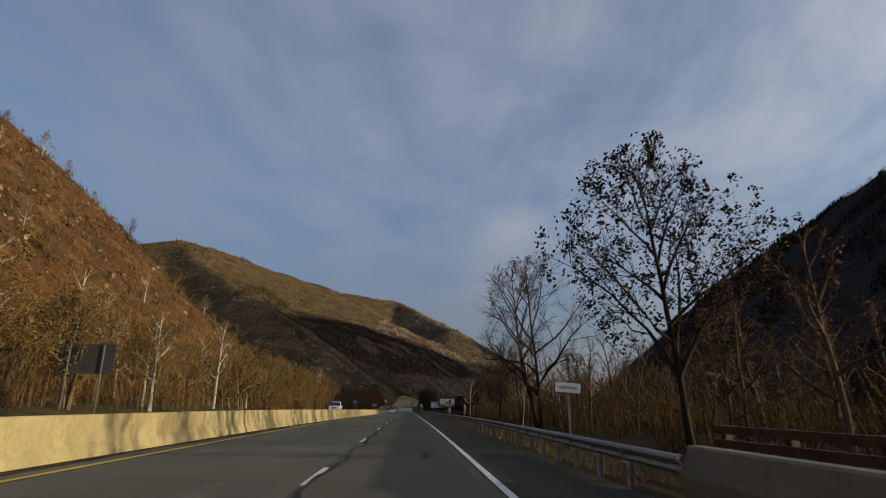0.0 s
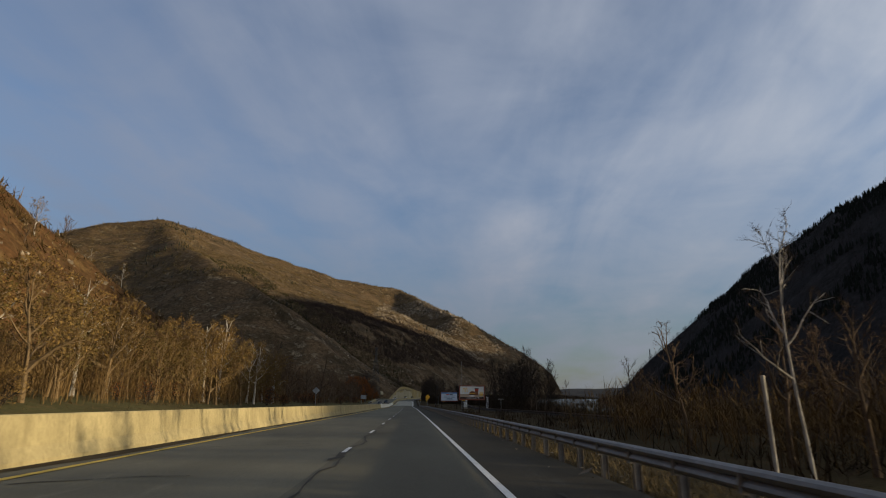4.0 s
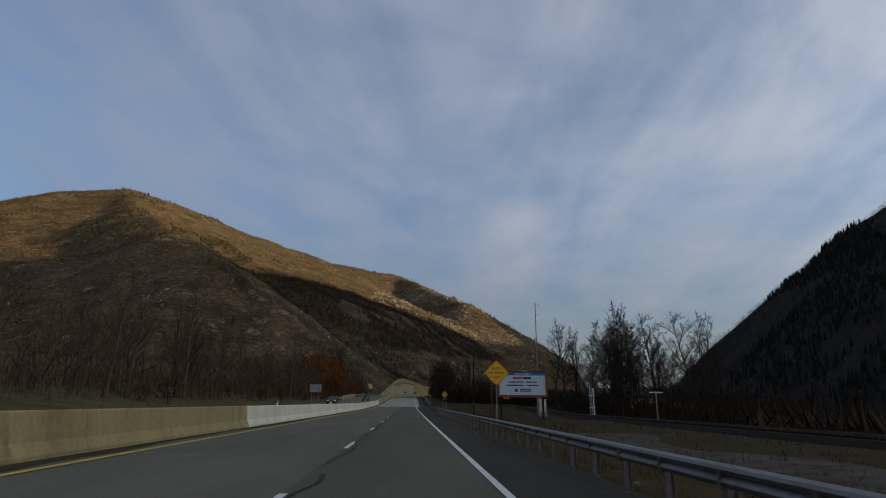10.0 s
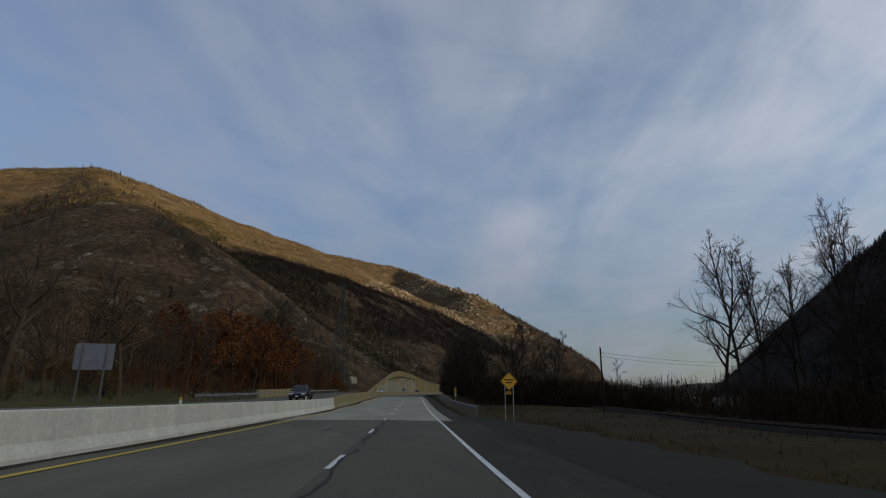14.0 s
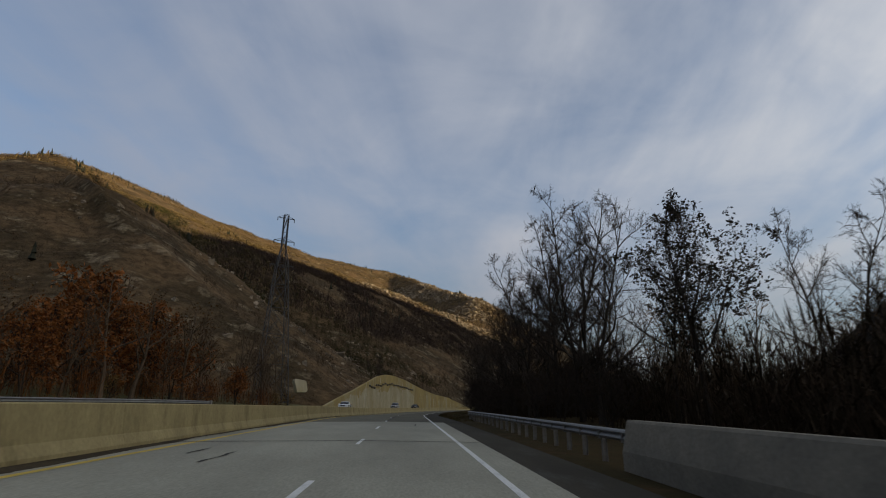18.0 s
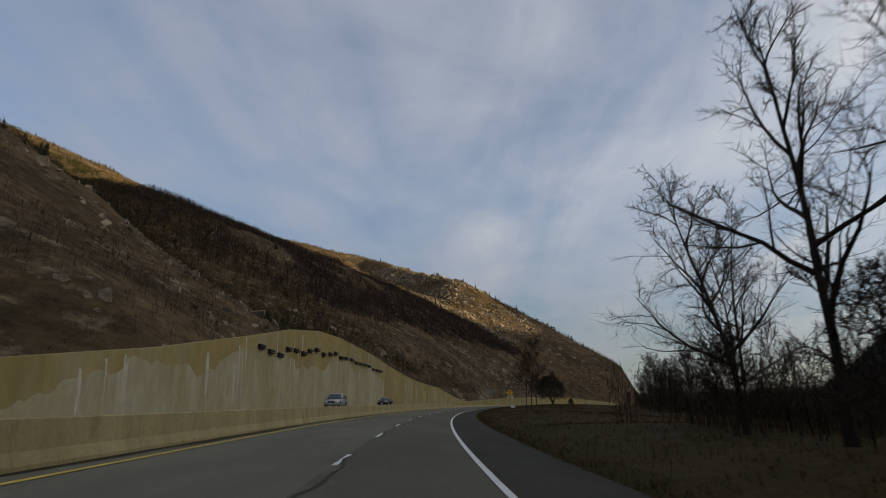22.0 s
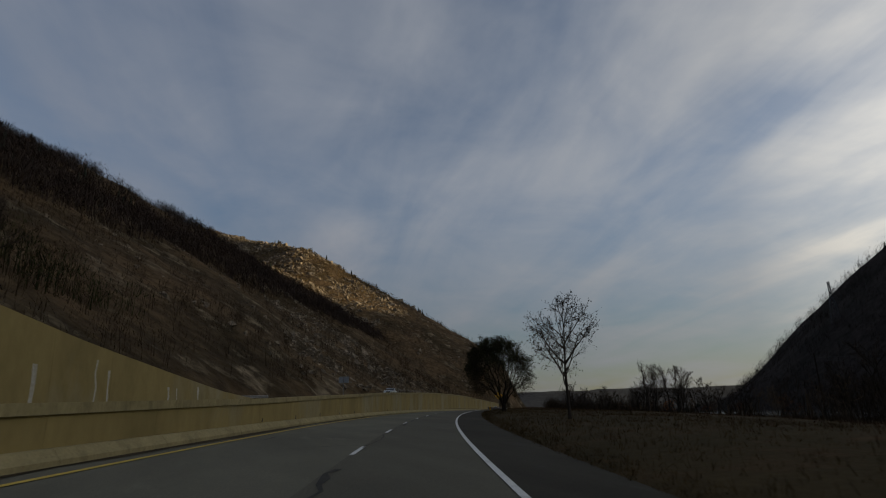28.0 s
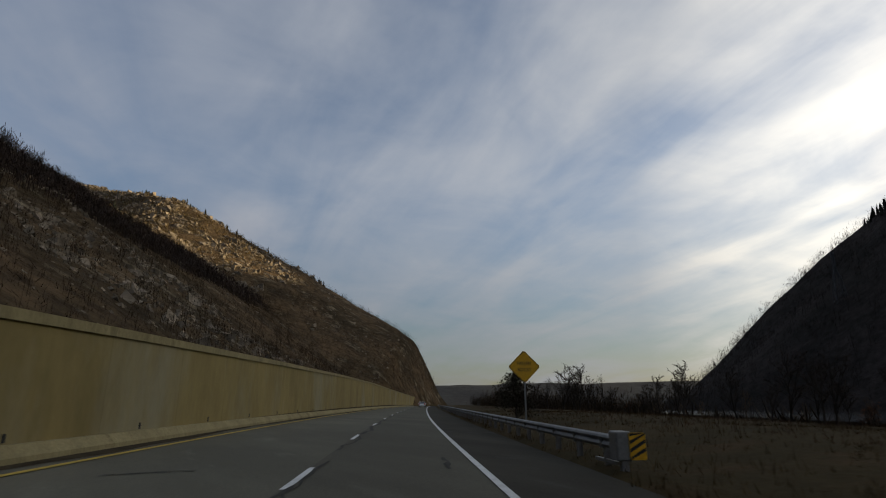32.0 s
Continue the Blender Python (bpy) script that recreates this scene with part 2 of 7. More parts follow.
WASH = material("pale lime wash over concrete", (0.37, 0.345, 0.25), 0.9, spots=(0.28, 0.24, 0.14), scale=4.0, amount=0.9, fine=1.5, stretch=(1, 1, 0.4), third=(0.3, 0.24, 0.11), third_scale=2.5, third_range=(0.58, 0.72), spec=0.1, fine_range=(0.82, 1.15))
STAIN = material("pale lime stain", (0.47, 0.46, 0.41), 0.9, spots=(0.36, 0.33, 0.25), scale=0.8, amount=0.8, fine=8)
DIRT = material("roadside dirt", (0.07, 0.056, 0.036), 0.95, spots=(0.04, 0.032, 0.022), scale=1.2, amount=0.8, fine=9, bump=0.02, bump_scale=8)
GRASS = material("dry autumn grass ground", (0.05, 0.036, 0.016), 0.95, spots=(0.026, 0.022, 0.009), scale=6.0, amount=0.8, fine=3, bump=0.05, bump_scale=5, third=(0.06, 0.036, 0.017), third_scale=2.0, third_range=(0.52, 0.7))
HILL = material("hillside of rock and leafless scrub", (0.11, 0.074, 0.04), 0.95, spots=(0.034, 0.027, 0.015), scale=24.0, amount=0.9, fine=0.28, bump=1.6, bump_scale=0.3, third=(0.2, 0.16, 0.105), third_scale=12.0, third_range=(0.56, 0.68), fine_range=(0.35, 1.6))
REDSOIL = material("red brown soil slope", (0.1, 0.05, 0.02), 0.95, spots=(0.05, 0.032, 0.014), scale=14.0, amount=0.8, fine=0.6, bump=0.6, bump_scale=0.5, third=(0.12, 0.075, 0.03), third_scale=6.0, third_range=(0.5, 0.66), fine_range=(0.45, 1.5))
# low albedo holds the shade of the mountain across the river
DARKHILL = material("wooded mountainside with shade in its colour", (0.036, 0.03, 0.027), 0.95, spots=(0.02, 0.018, 0.016), scale=40.0, amount=0.9, fine=0.25, bump=1.4, bump_scale=0.25, fine_range=(0.45, 1.5))
FARHILL = material("far wooded hills", (0.058, 0.058, 0.056), 0.95, spots=(0.04, 0.04, 0.04), scale=120.0, amount=0.8, fine=0.05)
GALV = material("weathered galvanised steel", (0.24, 0.235, 0.225), 0.55, 0.6, spots=(0.15, 0.145, 0.135), scale=1.2, amount=0.7, fine=12, spec=0.5)
POSTM = material("dull steel post", (0.2, 0.19, 0.18), 0.7, 0.4, spots=(0.12, 0.09, 0.06), scale=0.3, amount=0.6, fine=12, spec=0.3)
BARK = material("grey brown bark", (0.046, 0.037, 0.029), 0.95, spots=(0.026, 0.021, 0.017), scale=0.5, amount=0.8, fine=8, bump=0.02, bump_scale=10, rand=0.25, stretch=(1, 1, 0.3))
BARK_TAN = material("tan grey bark toned as sunlit", (0.16, 0.115, 0.065), 0.95, spots=(0.11, 0.075, 0.04), scale=0.5, amount=0.8, fine=8, rand=0.25)
RIGHT_ASPHALT = material("darker shoulder asphalt", (0.053, 0.049, 0.038), 0.92, spots=(0.034, 0.031, 0.024), scale=2.2, amount=0.85, fine=40, bump=0.004, bump_scale=80, stretch=(1, 0.25, 1), spec=0.06, third=(0.058, 0.056, 0.05), third_scale=0.9, third_range=(0.58, 0.72))
LANE_ASPHALT = material("travel lane asphalt", (0.113, 0.107, 0.081), 0.9, spots=(0.08, 0.075, 0.058), scale=3.5, amount=0.8, fine=45, bump=0.004, bump_scale=90, stretch=(1, 0.25, 1), third=(0.135, 0.128, 0.1), third_scale=1.5, third_range=(0.6, 0.75), spec=0.08)
BARK_PALE = material("pale birch bark", (0.4, 0.37, 0.32), 0.9, spots=(0.15, 0.13, 0.11), scale=0.5, amount=0.7, fine=8, rand=0.2)
# darker counterpart of the tan bark and twigs, toned for woods in shade
BARK_BROWN = material("woodland bark toned browner as shaded", (0.11, 0.08, 0.055), 0.95, spots=(0.06, 0.045, 0.032), scale=0.5, amount=0.8, fine=8, rand=0.3)
TWIG_BROWN = material("woodland twigs toned browner as shaded", (0.1, 0.068, 0.042), 0.95, fine=3, rand=0.3)
TWIG = material("leafless twigs", (0.045, 0.034, 0.026), 0.95, fine=3, rand=0.3)
# lighter twig tone that carries sunlight on the woods
TWIG_TAN = material("tan twigs with dry leaves, sunlit tone", (0.145, 0.095, 0.04), 0.95, spots=(0.085, 0.053, 0.022), scale=2.0, amount=0.8, fine=3, rand=0.3)
LEAF_DARK = material("dark leftover leaves", (0.035, 0.03, 0.02), 0.8, fine=3, rand=0.3)
LEAF_OLIVE = material("olive leaves", (0.038, 0.037, 0.015), 0.8, spots=(0.02, 0.02, 0.01), scale=1.0, amount=0.8, fine=3, rand=0.2)
LEAF_RUST = material("rust orange leaves", (0.2, 0.07, 0.02), 0.8, spots=(0.14, 0.06, 0.02), scale=1.0, amount=0.8, fine=3, rand=0.25)
LEAF_TAN = material("dry golden leaves", (0.18, 0.12, 0.04), 0.85, spots=(0.11, 0.066, 0.024), scale=1.5, amount=0.8, fine=3, rand=0.25)
LEAF_MOSS = material("olive gold autumn leaves", (0.115, 0.088, 0.03), 0.85, spots=(0.07, 0.046, 0.02), scale=1.5, amount=0.8, fine=3, rand=0.35)
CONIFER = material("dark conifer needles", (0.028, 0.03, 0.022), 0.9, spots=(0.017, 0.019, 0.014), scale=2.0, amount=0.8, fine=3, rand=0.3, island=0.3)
GRASS_DRY = material("dry grass blades", (0.07, 0.046, 0.02), 0.95, spots=(0.036, 0.026, 0.011), scale=3.0, amount=0.8, fine=4, island=0.4)
GRASS_DARK = material("dark brown weeds", (0.038, 0.025, 0.015), 0.95, spots=(0.022, 0.017, 0.01), scale=3.0, amount=0.8, fine=4, island=0.4)
WEED_RED = material("red brown field weeds", (0.06, 0.03, 0.017), 0.95, spots=(0.032, 0.019, 0.011), scale=4.0, amount=0.8, fine=4, island=0.4)
GRASS_GREEN = material("dull green verge grass", (0.05, 0.055, 0.022), 0.95, spots=(0.06, 0.045, 0.02), scale=2.0, amount=0.8, fine=4, island=0.4)
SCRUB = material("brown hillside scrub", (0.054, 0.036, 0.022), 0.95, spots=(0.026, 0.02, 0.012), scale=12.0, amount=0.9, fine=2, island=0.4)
# evening sunlight is put into this colour, well above the lower scrub's
SCRUB_SUNLIT = material("scrub coloured golden as sunlit", (0.2, 0.15, 0.07), 0.95, spots=(0.1, 0.072, 0.034), scale=14.0, amount=0.9, fine=2, island=0.5)
LEAF_RUST_DULL = material("rusty dead weeds", (0.11, 0.06, 0.025), 0.95, spots=(0.055, 0.036, 0.016), scale=2.0, amount=0.8, fine=4)
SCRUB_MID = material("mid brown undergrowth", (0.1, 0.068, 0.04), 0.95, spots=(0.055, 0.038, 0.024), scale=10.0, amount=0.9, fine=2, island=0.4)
OLIVE_SCRUB = material("dark olive hillside scrub", (0.034, 0.04, 0.014), 0.95, spots=(0.02, 0.022, 0.01), scale=14.0, amount=0.9, fine=2, island=0.45)
GRASS_PALE = material("pale dry grass ground", (0.085, 0.08, 0.034), 0.95, spots=(0.06, 0.05, 0.022), scale=5.0, amount=0.8, fine=3, bump=0.05, bump_scale=5, third=(0.12, 0.09, 0.042), third_scale=2.0, third_range=(0.52, 0.7))
SCRUB_TAN = material("golden hillside scrub", (0.11, 0.076, 0.034), 0.95, spots=(0.058, 0.04, 0.02), scale=14.0, amount=0.9, fine=2, island=0.45)
ROCK = material("pale broken rock", (0.25, 0.205, 0.15), 0.9, spots=(0.12, 0.1, 0.075), scale=1.5, amount=0.9, fine=2, bump=0.05, bump_scale=3, island=0.4)
BALLAST = material("dark railway ballast", (0.03, 0.026, 0.022), 0.95, spots=(0.018, 0.015, 0.013), scale=0.6, amount=0.8, fine=9, bump=0.03, bump_scale=10)
RAILM = material("rusty rail steel", (0.12, 0.085, 0.065), 0.6, 0.6, spots=(0.06, 0.04, 0.03), scale=0.4, amount=0.7, fine=8)
WATER = material("grey river water", (0.05, 0.055, 0.055), 0.12, fine=0.3, bump=0.03, bump_scale=0.8, spec=0.6)
GRAVEL = material("pale gravel", (0.085, 0.076, 0.06), 0.95, spots=(0.032, 0.029, 0.024), scale=1.0, amount=0.8, fine=9, bump=0.02, bump_scale=12)
SIGN_BACK = material("dull aluminium sign back", (0.34, 0.36, 0.37), 0.55, 0.5, spots=(0.24, 0.26, 0.27), scale=0.8, amount=0.6, fine=8, spec=0.3)
SIGN_YELLOW = material("yellow sign sheeting", (0.75, 0.4, 0.02), 0.5, spots=(0.62, 0.32, 0.02), scale=0.8, amount=0.5, fine=8, spec=0.3)
BLACK = material("matt black", (0.015, 0.015, 0.016), 0.6, fine=8, spec=0.3)
WHITE = material("white sheeting", (0.7, 0.71, 0.72), 0.5, spots=(0.58, 0.59, 0.6), scale=0.8, amount=0.5, fine=8, spec=0.3)
FRAME_RED = material("red brown billboard frame", (0.2, 0.06, 0.035), 0.6, spots=(0.13, 0.045, 0.03), scale=0.6, amount=0.6, fine=8, spec=0.3)
BB_SKY = material("printed pale grey green", (0.56, 0.58, 0.56), 0.5, spots=(0.44, 0.49, 0.5), scale=2.5, amount=0.9, fine=6, spec=0.3, fine_range=(0.95, 1.05))
BB_TABLE = material("printed tan table", (0.34, 0.27, 0.2), 0.5, spots=(0.27, 0.21, 0.15), scale=0.7, amount=0.7, fine=6, spec=0.3)
BB_GOLD = material("printed gold", (0.6, 0.38, 0.05), 0.5, fine=6)
BB_BROWN = material("printed brown", (0.12, 0.055, 0.03), 0.5, spots=(0.22, 0.1, 0.05), scale=0.2, amount=0.8, fine=8)
BB_DARK = material("printed near black", (0.035, 0.028, 0.026), 0.5, fine=6)
BB_BLUE = material("printed blue", (0.06, 0.2, 0.48), 0.5, fine=6)
BB_PALE = material("printed pale blue white", (0.5, 0.58, 0.66), 0.5, spots=(0.44, 0.52, 0.6), scale=2.0, amount=0.6, fine=6, spec=0.3)
BB_RED = material("printed red", (0.5, 0.05, 0.04), 0.5, fine=6)
BB_NAVY = material("printed navy", (0.02, 0.05, 0.12), 0.5, fine=6)
WOOD_POLE = material("dark creosoted pole", (0.035, 0.027, 0.022), 0.9, spots=(0.02, 0.016, 0.014), scale=0.4, amount=0.7, fine=8, stretch=(1, 1, 0.2))
CABLE = material("black cable", (0.012, 0.012, 0.013), 0.6, fine=5, spec=0.3)
LATTICE = material("grey lattice steel", (0.075, 0.076, 0.08), 0.6, 0.4, spots=(0.045, 0.045, 0.048), scale=2.0, amount=0.6, fine=5, spec=0.3)
CABINETM = material("pale grey painted metal", (0.42, 0.43, 0.42), 0.5, 0.2, spots=(0.3, 0.3, 0.29), scale=0.8, amount=0.7, fine=6, spec=0.3)
PARAPET = material("grey bridge parapet concrete", (0.23, 0.205, 0.16), 0.9, spots=(0.14, 0.128, 0.105), scale=1.5, amount=0.7, fine=12, bump=0.004, bump_scale=25)
TYRE = material("tyre rubber", (0.02, 0.02, 0.02), 0.9, fine=20)
RIM = material("alloy wheel", (0.45, 0.46, 0.47), 0.35, 0.8, fine=10, spec=0.3)
CARGLASS = material("dark car glass", (0.02, 0.022, 0.025), 0.08, spec=0.6, fine=3)
CAR_WHITE = material("white car paint", (0.7, 0.71, 0.72), 0.25, fine=3, spec=0.5)
CAR_GREY = material("silver grey car paint", (0.3, 0.3, 0.31), 0.3, 0.4, fine=3, spec=0.5)
CAR_DARK = material("near black car paint", (0.02, 0.022, 0.03), 0.25, fine=3, spec=0.5)
LAMP = material("headlight glass", (0.7, 0.72, 0.75), 0.1, fine=3, spec=0.6)
REDLAMP = material("red lamp glass", (0.4, 0.02, 0.02), 0.2, fine=3, spec=0.3)
LITTER = material("dull litter and leaves", (0.15, 0.13, 0.1), 0.9, spots=(0.08, 0.055, 0.03), scale=1.0, amount=0.8, fine=8, island=0.6)
BB_GREEN = material("green sign disc", (0.03, 0.25, 0.12), 0.5, fine=6)

# ---- plan: the road's axis under the camera's lane, by heading and grade ----
KNOT = [-150, *range(0, 807, 26), 885, 1225, 2200]
HEAD = [0.64, 0.64, 0.53, 0.5, 0.55, 0.63, 0.65, 0.65, 0.54, 0.53, 0.42, 0.19, 0.19, 0.27, 0.31, 0.29, 0.56, 0.58, 0.81, 0.75, 0.44, 0.49, 1.23, 3.19, 5.43, 7.97, 10.91, 14.85, 14.91, 19.23, 21.77, 24.52, 26.58, 29.58, 32.58, 32.58]
GRADE = [1.38, 1.38, 1.05, 0.5, 0.42, 0.46, 0.43, 0.3, 0.3, 0.44, 0.49, 0.32, 0.19, 0.27, 0.38, 0.19, 1.48, 1.48, 2.73, 3.43, 2.97, 2.84, 1.7, 1.57, 2.44, 2.37, 2.43, 2.54, 2.51, 2.43, 2.32, 2.04, 1.67, 1.0, 0.0, 0.0]
AS = np.arange(-150, 2200.5, 2.0)
_h, _g = np.radians(np.interp(AS, KNOT, HEAD)), np.interp(AS, KNOT, GRADE) / 100


def _mid(a):
    return (a[1:] + a[:-1]) / 2


AX = np.stack([np.r_[0, np.cumsum(2 * np.sin(_mid(_h)))], np.r_[0, np.cumsum(2 * np.cos(_mid(_h)))], np.r_[0, np.cumsum(2 * _mid(_g))]], 1)
AX -= AX[75]


def PT(s, d, h=0.0):
    """The place s metres along the road, d to the right of the camera's line, h above the road."""
    x, y, z = (np.interp(s, AS, AX[:, i]) for i in range(3))
    a = np.interp(s, AS, _h)
    return np.stack(np.broadcast_arrays(x + d * np.cos(a), y - d * np.sin(a), z + h), -1)


def turn(s):
    return -math.degrees(float(np.interp(s, AS, _h)))


def spot(s, d, h=0.0, rz=0.0):
    """The pose of a thing that stands at (s, d, h) and faces back along the road."""
    return pose(*[float(v) for v in PT(s, d, h)], 0, 0, turn(s) + rz)


def noise2(x, y, scale, seed=0, octaves=4, gain=0.5):
    """Smooth value noise on arrays, about -1 to 1."""
    out, amp = 0.0, 1.0
    for o in range(octaves):
        u, v = x / scale * 2**o + 17.3 * seed + 3.1 * o, y / scale * 2**o - 9.7 * seed + 7.7 * o
        i, j = np.floor(u), np.floor(v)
        f, g = u - i, v - j
        f, g = f * f * (3 - 2 * f), g * g * (3 - 2 * g)

        def r(a, b):
            q = np.sin(a * 127.1 + b * 311.7 + seed * 74.7) * 43758.5453
            return (q - np.floor(q)) * 2 - 1

        out = out + amp * ((r(i, j) * (1 - f) + r(i + 1, j) * f) * (1 - g) + (r(i, j + 1) * (1 - f) + r(i + 1, j + 1) * f) * g)
        amp *= gain
    return out


def put(name, verts, faces, mat, parent=None, label="", smooth=False, mats=None, index=None):
    me = bpy.data.meshes.new(name)
    me.from_pydata(np.asarray(verts, float).reshape(-1, 3).tolist(), [], faces if isinstance(faces, list) else faces.tolist())
    for x in mats or [mat]:
        me.materials.append(x)
    if index is not None:
        me.polygons.foreach_set("material_index", np.asarray(index, np.int32))
    if smooth:
        me.polygons.foreach_set("use_smooth", np.ones(len(me.polygons), bool))
    me.update()
    ob = new(name, me)
    if parent:
        ob.parent = parent
    if label:
        ob["label"] = label
    return ob


def part(name, bm, mat, parent=None, label="", smooth=False):
    me = bpy.data.meshes.new(name)
    bm.to_mesh(me)
    bm.free()
    me.materials.append(mat)
    if smooth:
        me.polygons.foreach_set("use_smooth", np.ones(len(me.polygons), bool))
    ob = new(name, me)
    if parent:
        ob.parent = parent
    if label:
        ob["label"] = label
    return ob


def gridfaces(n, m, flip=False):
    i = np.arange((n - 1) * (m - 1))
    a = (i // (m - 1)) * m + i % (m - 1)
    f = np.stack([a, a + 1, a + m + 1, a + m], 1)
    return f[:, ::-1] if flip else f


def sweep(name, ss, profile, mat, parent=None, label="", closed=False, smooth=False):
    """Carries a profile of (d, h) points, or a function of s that gives one, along the road."""
    rows = [PT(s, *np.array(profile(s) if callable(profile) else profile, float).T) for s in ss]
    v = np.array(rows)
    n, m = v.shape[:2]
    f = gridfaces(n, m).tolist()
    if closed:
        f += [[i * m + m - 1, i * m, (i + 1) * m, (i + 1) * m + m - 1] for i in range(n - 1)]
        f += [list(range(m))[::-1], [(n - 1) * m + i for i in range(m)]]
    return put(name, v, f, mat, parent, label, smooth)


def rng(a, b, step):
    return np.linspace(a, b, max(2, int(round((b - a) / step)) + 1))


OPP_S = [-150, 0, 380, 420, 480, 700, 760, 800, 833, 850, 900, 1000, 1400]
OPP_H = [0.75, 0.75, 0.85, 0.8, 0.85, 0.85, 1.1, 1.95, 3.0, 3.3, 4.1, 4.6, 4.6]


def opp(s):
    """Height of the opposite carriageway over ours."""
    return float(np.interp(s, OPP_S, OPP_H))


def opp_edge(s):
    """Outer edge of the opposite carriageway."""
    return float(np.interp(s, [560, 600, 790, 840], [-22.0, -17.9, -17.9, -22.0]))


def land(s, d):
    """Height of the open ground over the road's own height, beside the pavements."""
    d = np.asarray(d, float)
    s = np.asarray(s, float) + 0 * d
    rag = noise2(s, d, 14.0, 3, 3) * 0.18
    right = np.interp(d, [4.0, 5.2, 8.0, 14.0, 24, 40, 80, 100, 140, 260], [-0.04, -0.25, -0.7, -1.0, -0.9, -1.6, -3.0, -7.0, -7.0, -6.0])
    k = np.clip((s - 480) / 35, 0, 1)
    right = right * (1 - k) + k * np.interp(d, [4.0, 5.2, 9.0, 14, 24, 45, 70, 85, 140, 260], [-0.04, -0.02, 0.22, 0.3, -0.1, -1.3, -2.6, -5.5, -5.5, -5.5])
    o = np.interp(s, OPP_S, OPP_H)
    left = o + np.interp(-d, [9.6, 10.5, 22.5, 25, 30, 60, 90, 200, 420], [-1.0, -0.3, -0.3, 0.1, 0.9, 3.5, 8, 20, 36])
    amt = np.clip((np.abs(d) - 4.5) / 3, 0, 1) * (d > 0) + np.clip((-d - 23) / 3, 0, 1)
    return np.where(d > 0, right, left) + rag * amt


def gl(s, d):
    return float(land(s, np.array([float(d)]))[0])


# ---- ground ----
GS = rng(-140, 1240, 4.0)
GD = np.array([-420, -360, -300, -250, -205, -165, -130, -105, -80, -66, -54, -45, -38, -33, -29, -26, -23.5, -22, -16, -10.6, -9.8, -4, 0, 3.6, 4.6, 5.6, 7, 9, 11.5, 14, 17, 20, 24, 29, 35, 42, 50, 60, 70, 80, 90, 105, 130, 170, 220, 270.0])
gv = np.array([PT(s, GD, np.where((GD > -10.5) & (GD < 4), -0.4, land(s, GD))) for s in GS])
ground = put("ground", gv, gridfaces(len(GS), len(GD)), GRASS, smooth=True)
ground.data.materials.append(GRASS_PALE)
for p in ground.data.polygons:
    if p.index % (len(GD) - 1) < 17:
        p.material_index = 1
tagged(ground, "dry brown autumn grass and bare soil beside the highway", "ground", kind="structure")
R = 6000
plain = put("valley_floor", [(-R, -R, -9), (R, -R, -9), (R, R, -9), (-R, R, -9)], [[0, 1, 2, 3]], GRASS)
tagged(plain, "dull brown valley floor reaching the far hills", "ground", kind="structure")

# ---- road ----
RS = rng(-140, 1230, 4.0)
DECK_A, DECK_B = 406.0, 518.0
road = sweep("road", RS, [(-9.7, -0.5), (-9.7, -0.03), (-8.0, 0.0), (-2.0, 0.05), (1.8, 0.0), (4.2, -0.06), (4.6, -0.5)], ASPHALT)
road.data.materials.append(RIGHT_ASPHALT)
road.data.materials.append(LANE_ASPHALT)
for p in road.data.polygons:
    p.material_index = (0, 0, 0, 2, 1, 1)[p.index % 6]
tagged(road, "grey worn asphalt highway with patched cracks", "road", kind="structure")
deck = sweep("bridge_deck", rng(DECK_A, DECK_B, 4), [(-9.5, -0.2), (-9.5, -0.019), (-8.0, 0.01), (-2.0, 0.06), (1.8, 0.01), (2.6, 0.0), (2.6, -0.3)], DECK)
tagged(deck, "pale grey concrete bridge deck slab", "bridge deck", kind="structure")
opp_road = sweep("opposite_road", RS, lambda s: [(opp_edge(s), opp(s) - 0.4), (opp_edge(s), opp(s)), (-15, opp(s) + 0.06), (-10.4, opp(s)), (-10.4, opp(s) - 0.4)], ASPHALT)
tagged(opp_road, "opposite carriageway of grey asphalt behind the median barrier", "road", kind="structure")

# ---- mountains: tents over ridge lines, with a sloping face toward the road ----
def seg_near(x, y, line):
    """Distance to a polyline of (x, y, z), and the height of its nearest point."""
    best, zz = np.full(x.shape, 1e9), np.zeros(x.shape)
    for (x0, y0, z0), (x1, y1, z1) in zip(line[:-1], line[1:]):
        dx, dy = x1 - x0, y1 - y0
        t = np.clip(((x - x0) * dx + (y - y0) * dy) / (dx * dx + dy * dy), 0, 1)
        d = np.hypot(x - x0 - t * dx, y - y0 - t * dy)
        near = d < best
        best, zz = np.where(near, d, best), np.where(near, z0 + t * (z1 - z0), zz)
    return best, zz


def tent(x, y, line, slope):
    """Highest of the slopes that fall from each piece of a ridge line."""
    out = np.full(x.shape, -1e9)
    for (x0, y0, z0), (x1, y1, z1) in zip(line[:-1], line[1:]):
        dx, dy = x1 - x0, y1 - y0
        t = np.clip(((x - x0) * dx + (y - y0) * dy) / (dx * dx + dy * dy), 0, 1)
        d = np.hypot(x - x0 - t * dx, y - y0 - t * dy)
        out = np.maximum(out, z0 + t * (z1 - z0) - slope * (np.sqrt(d * d + 144) - 12))
    return out


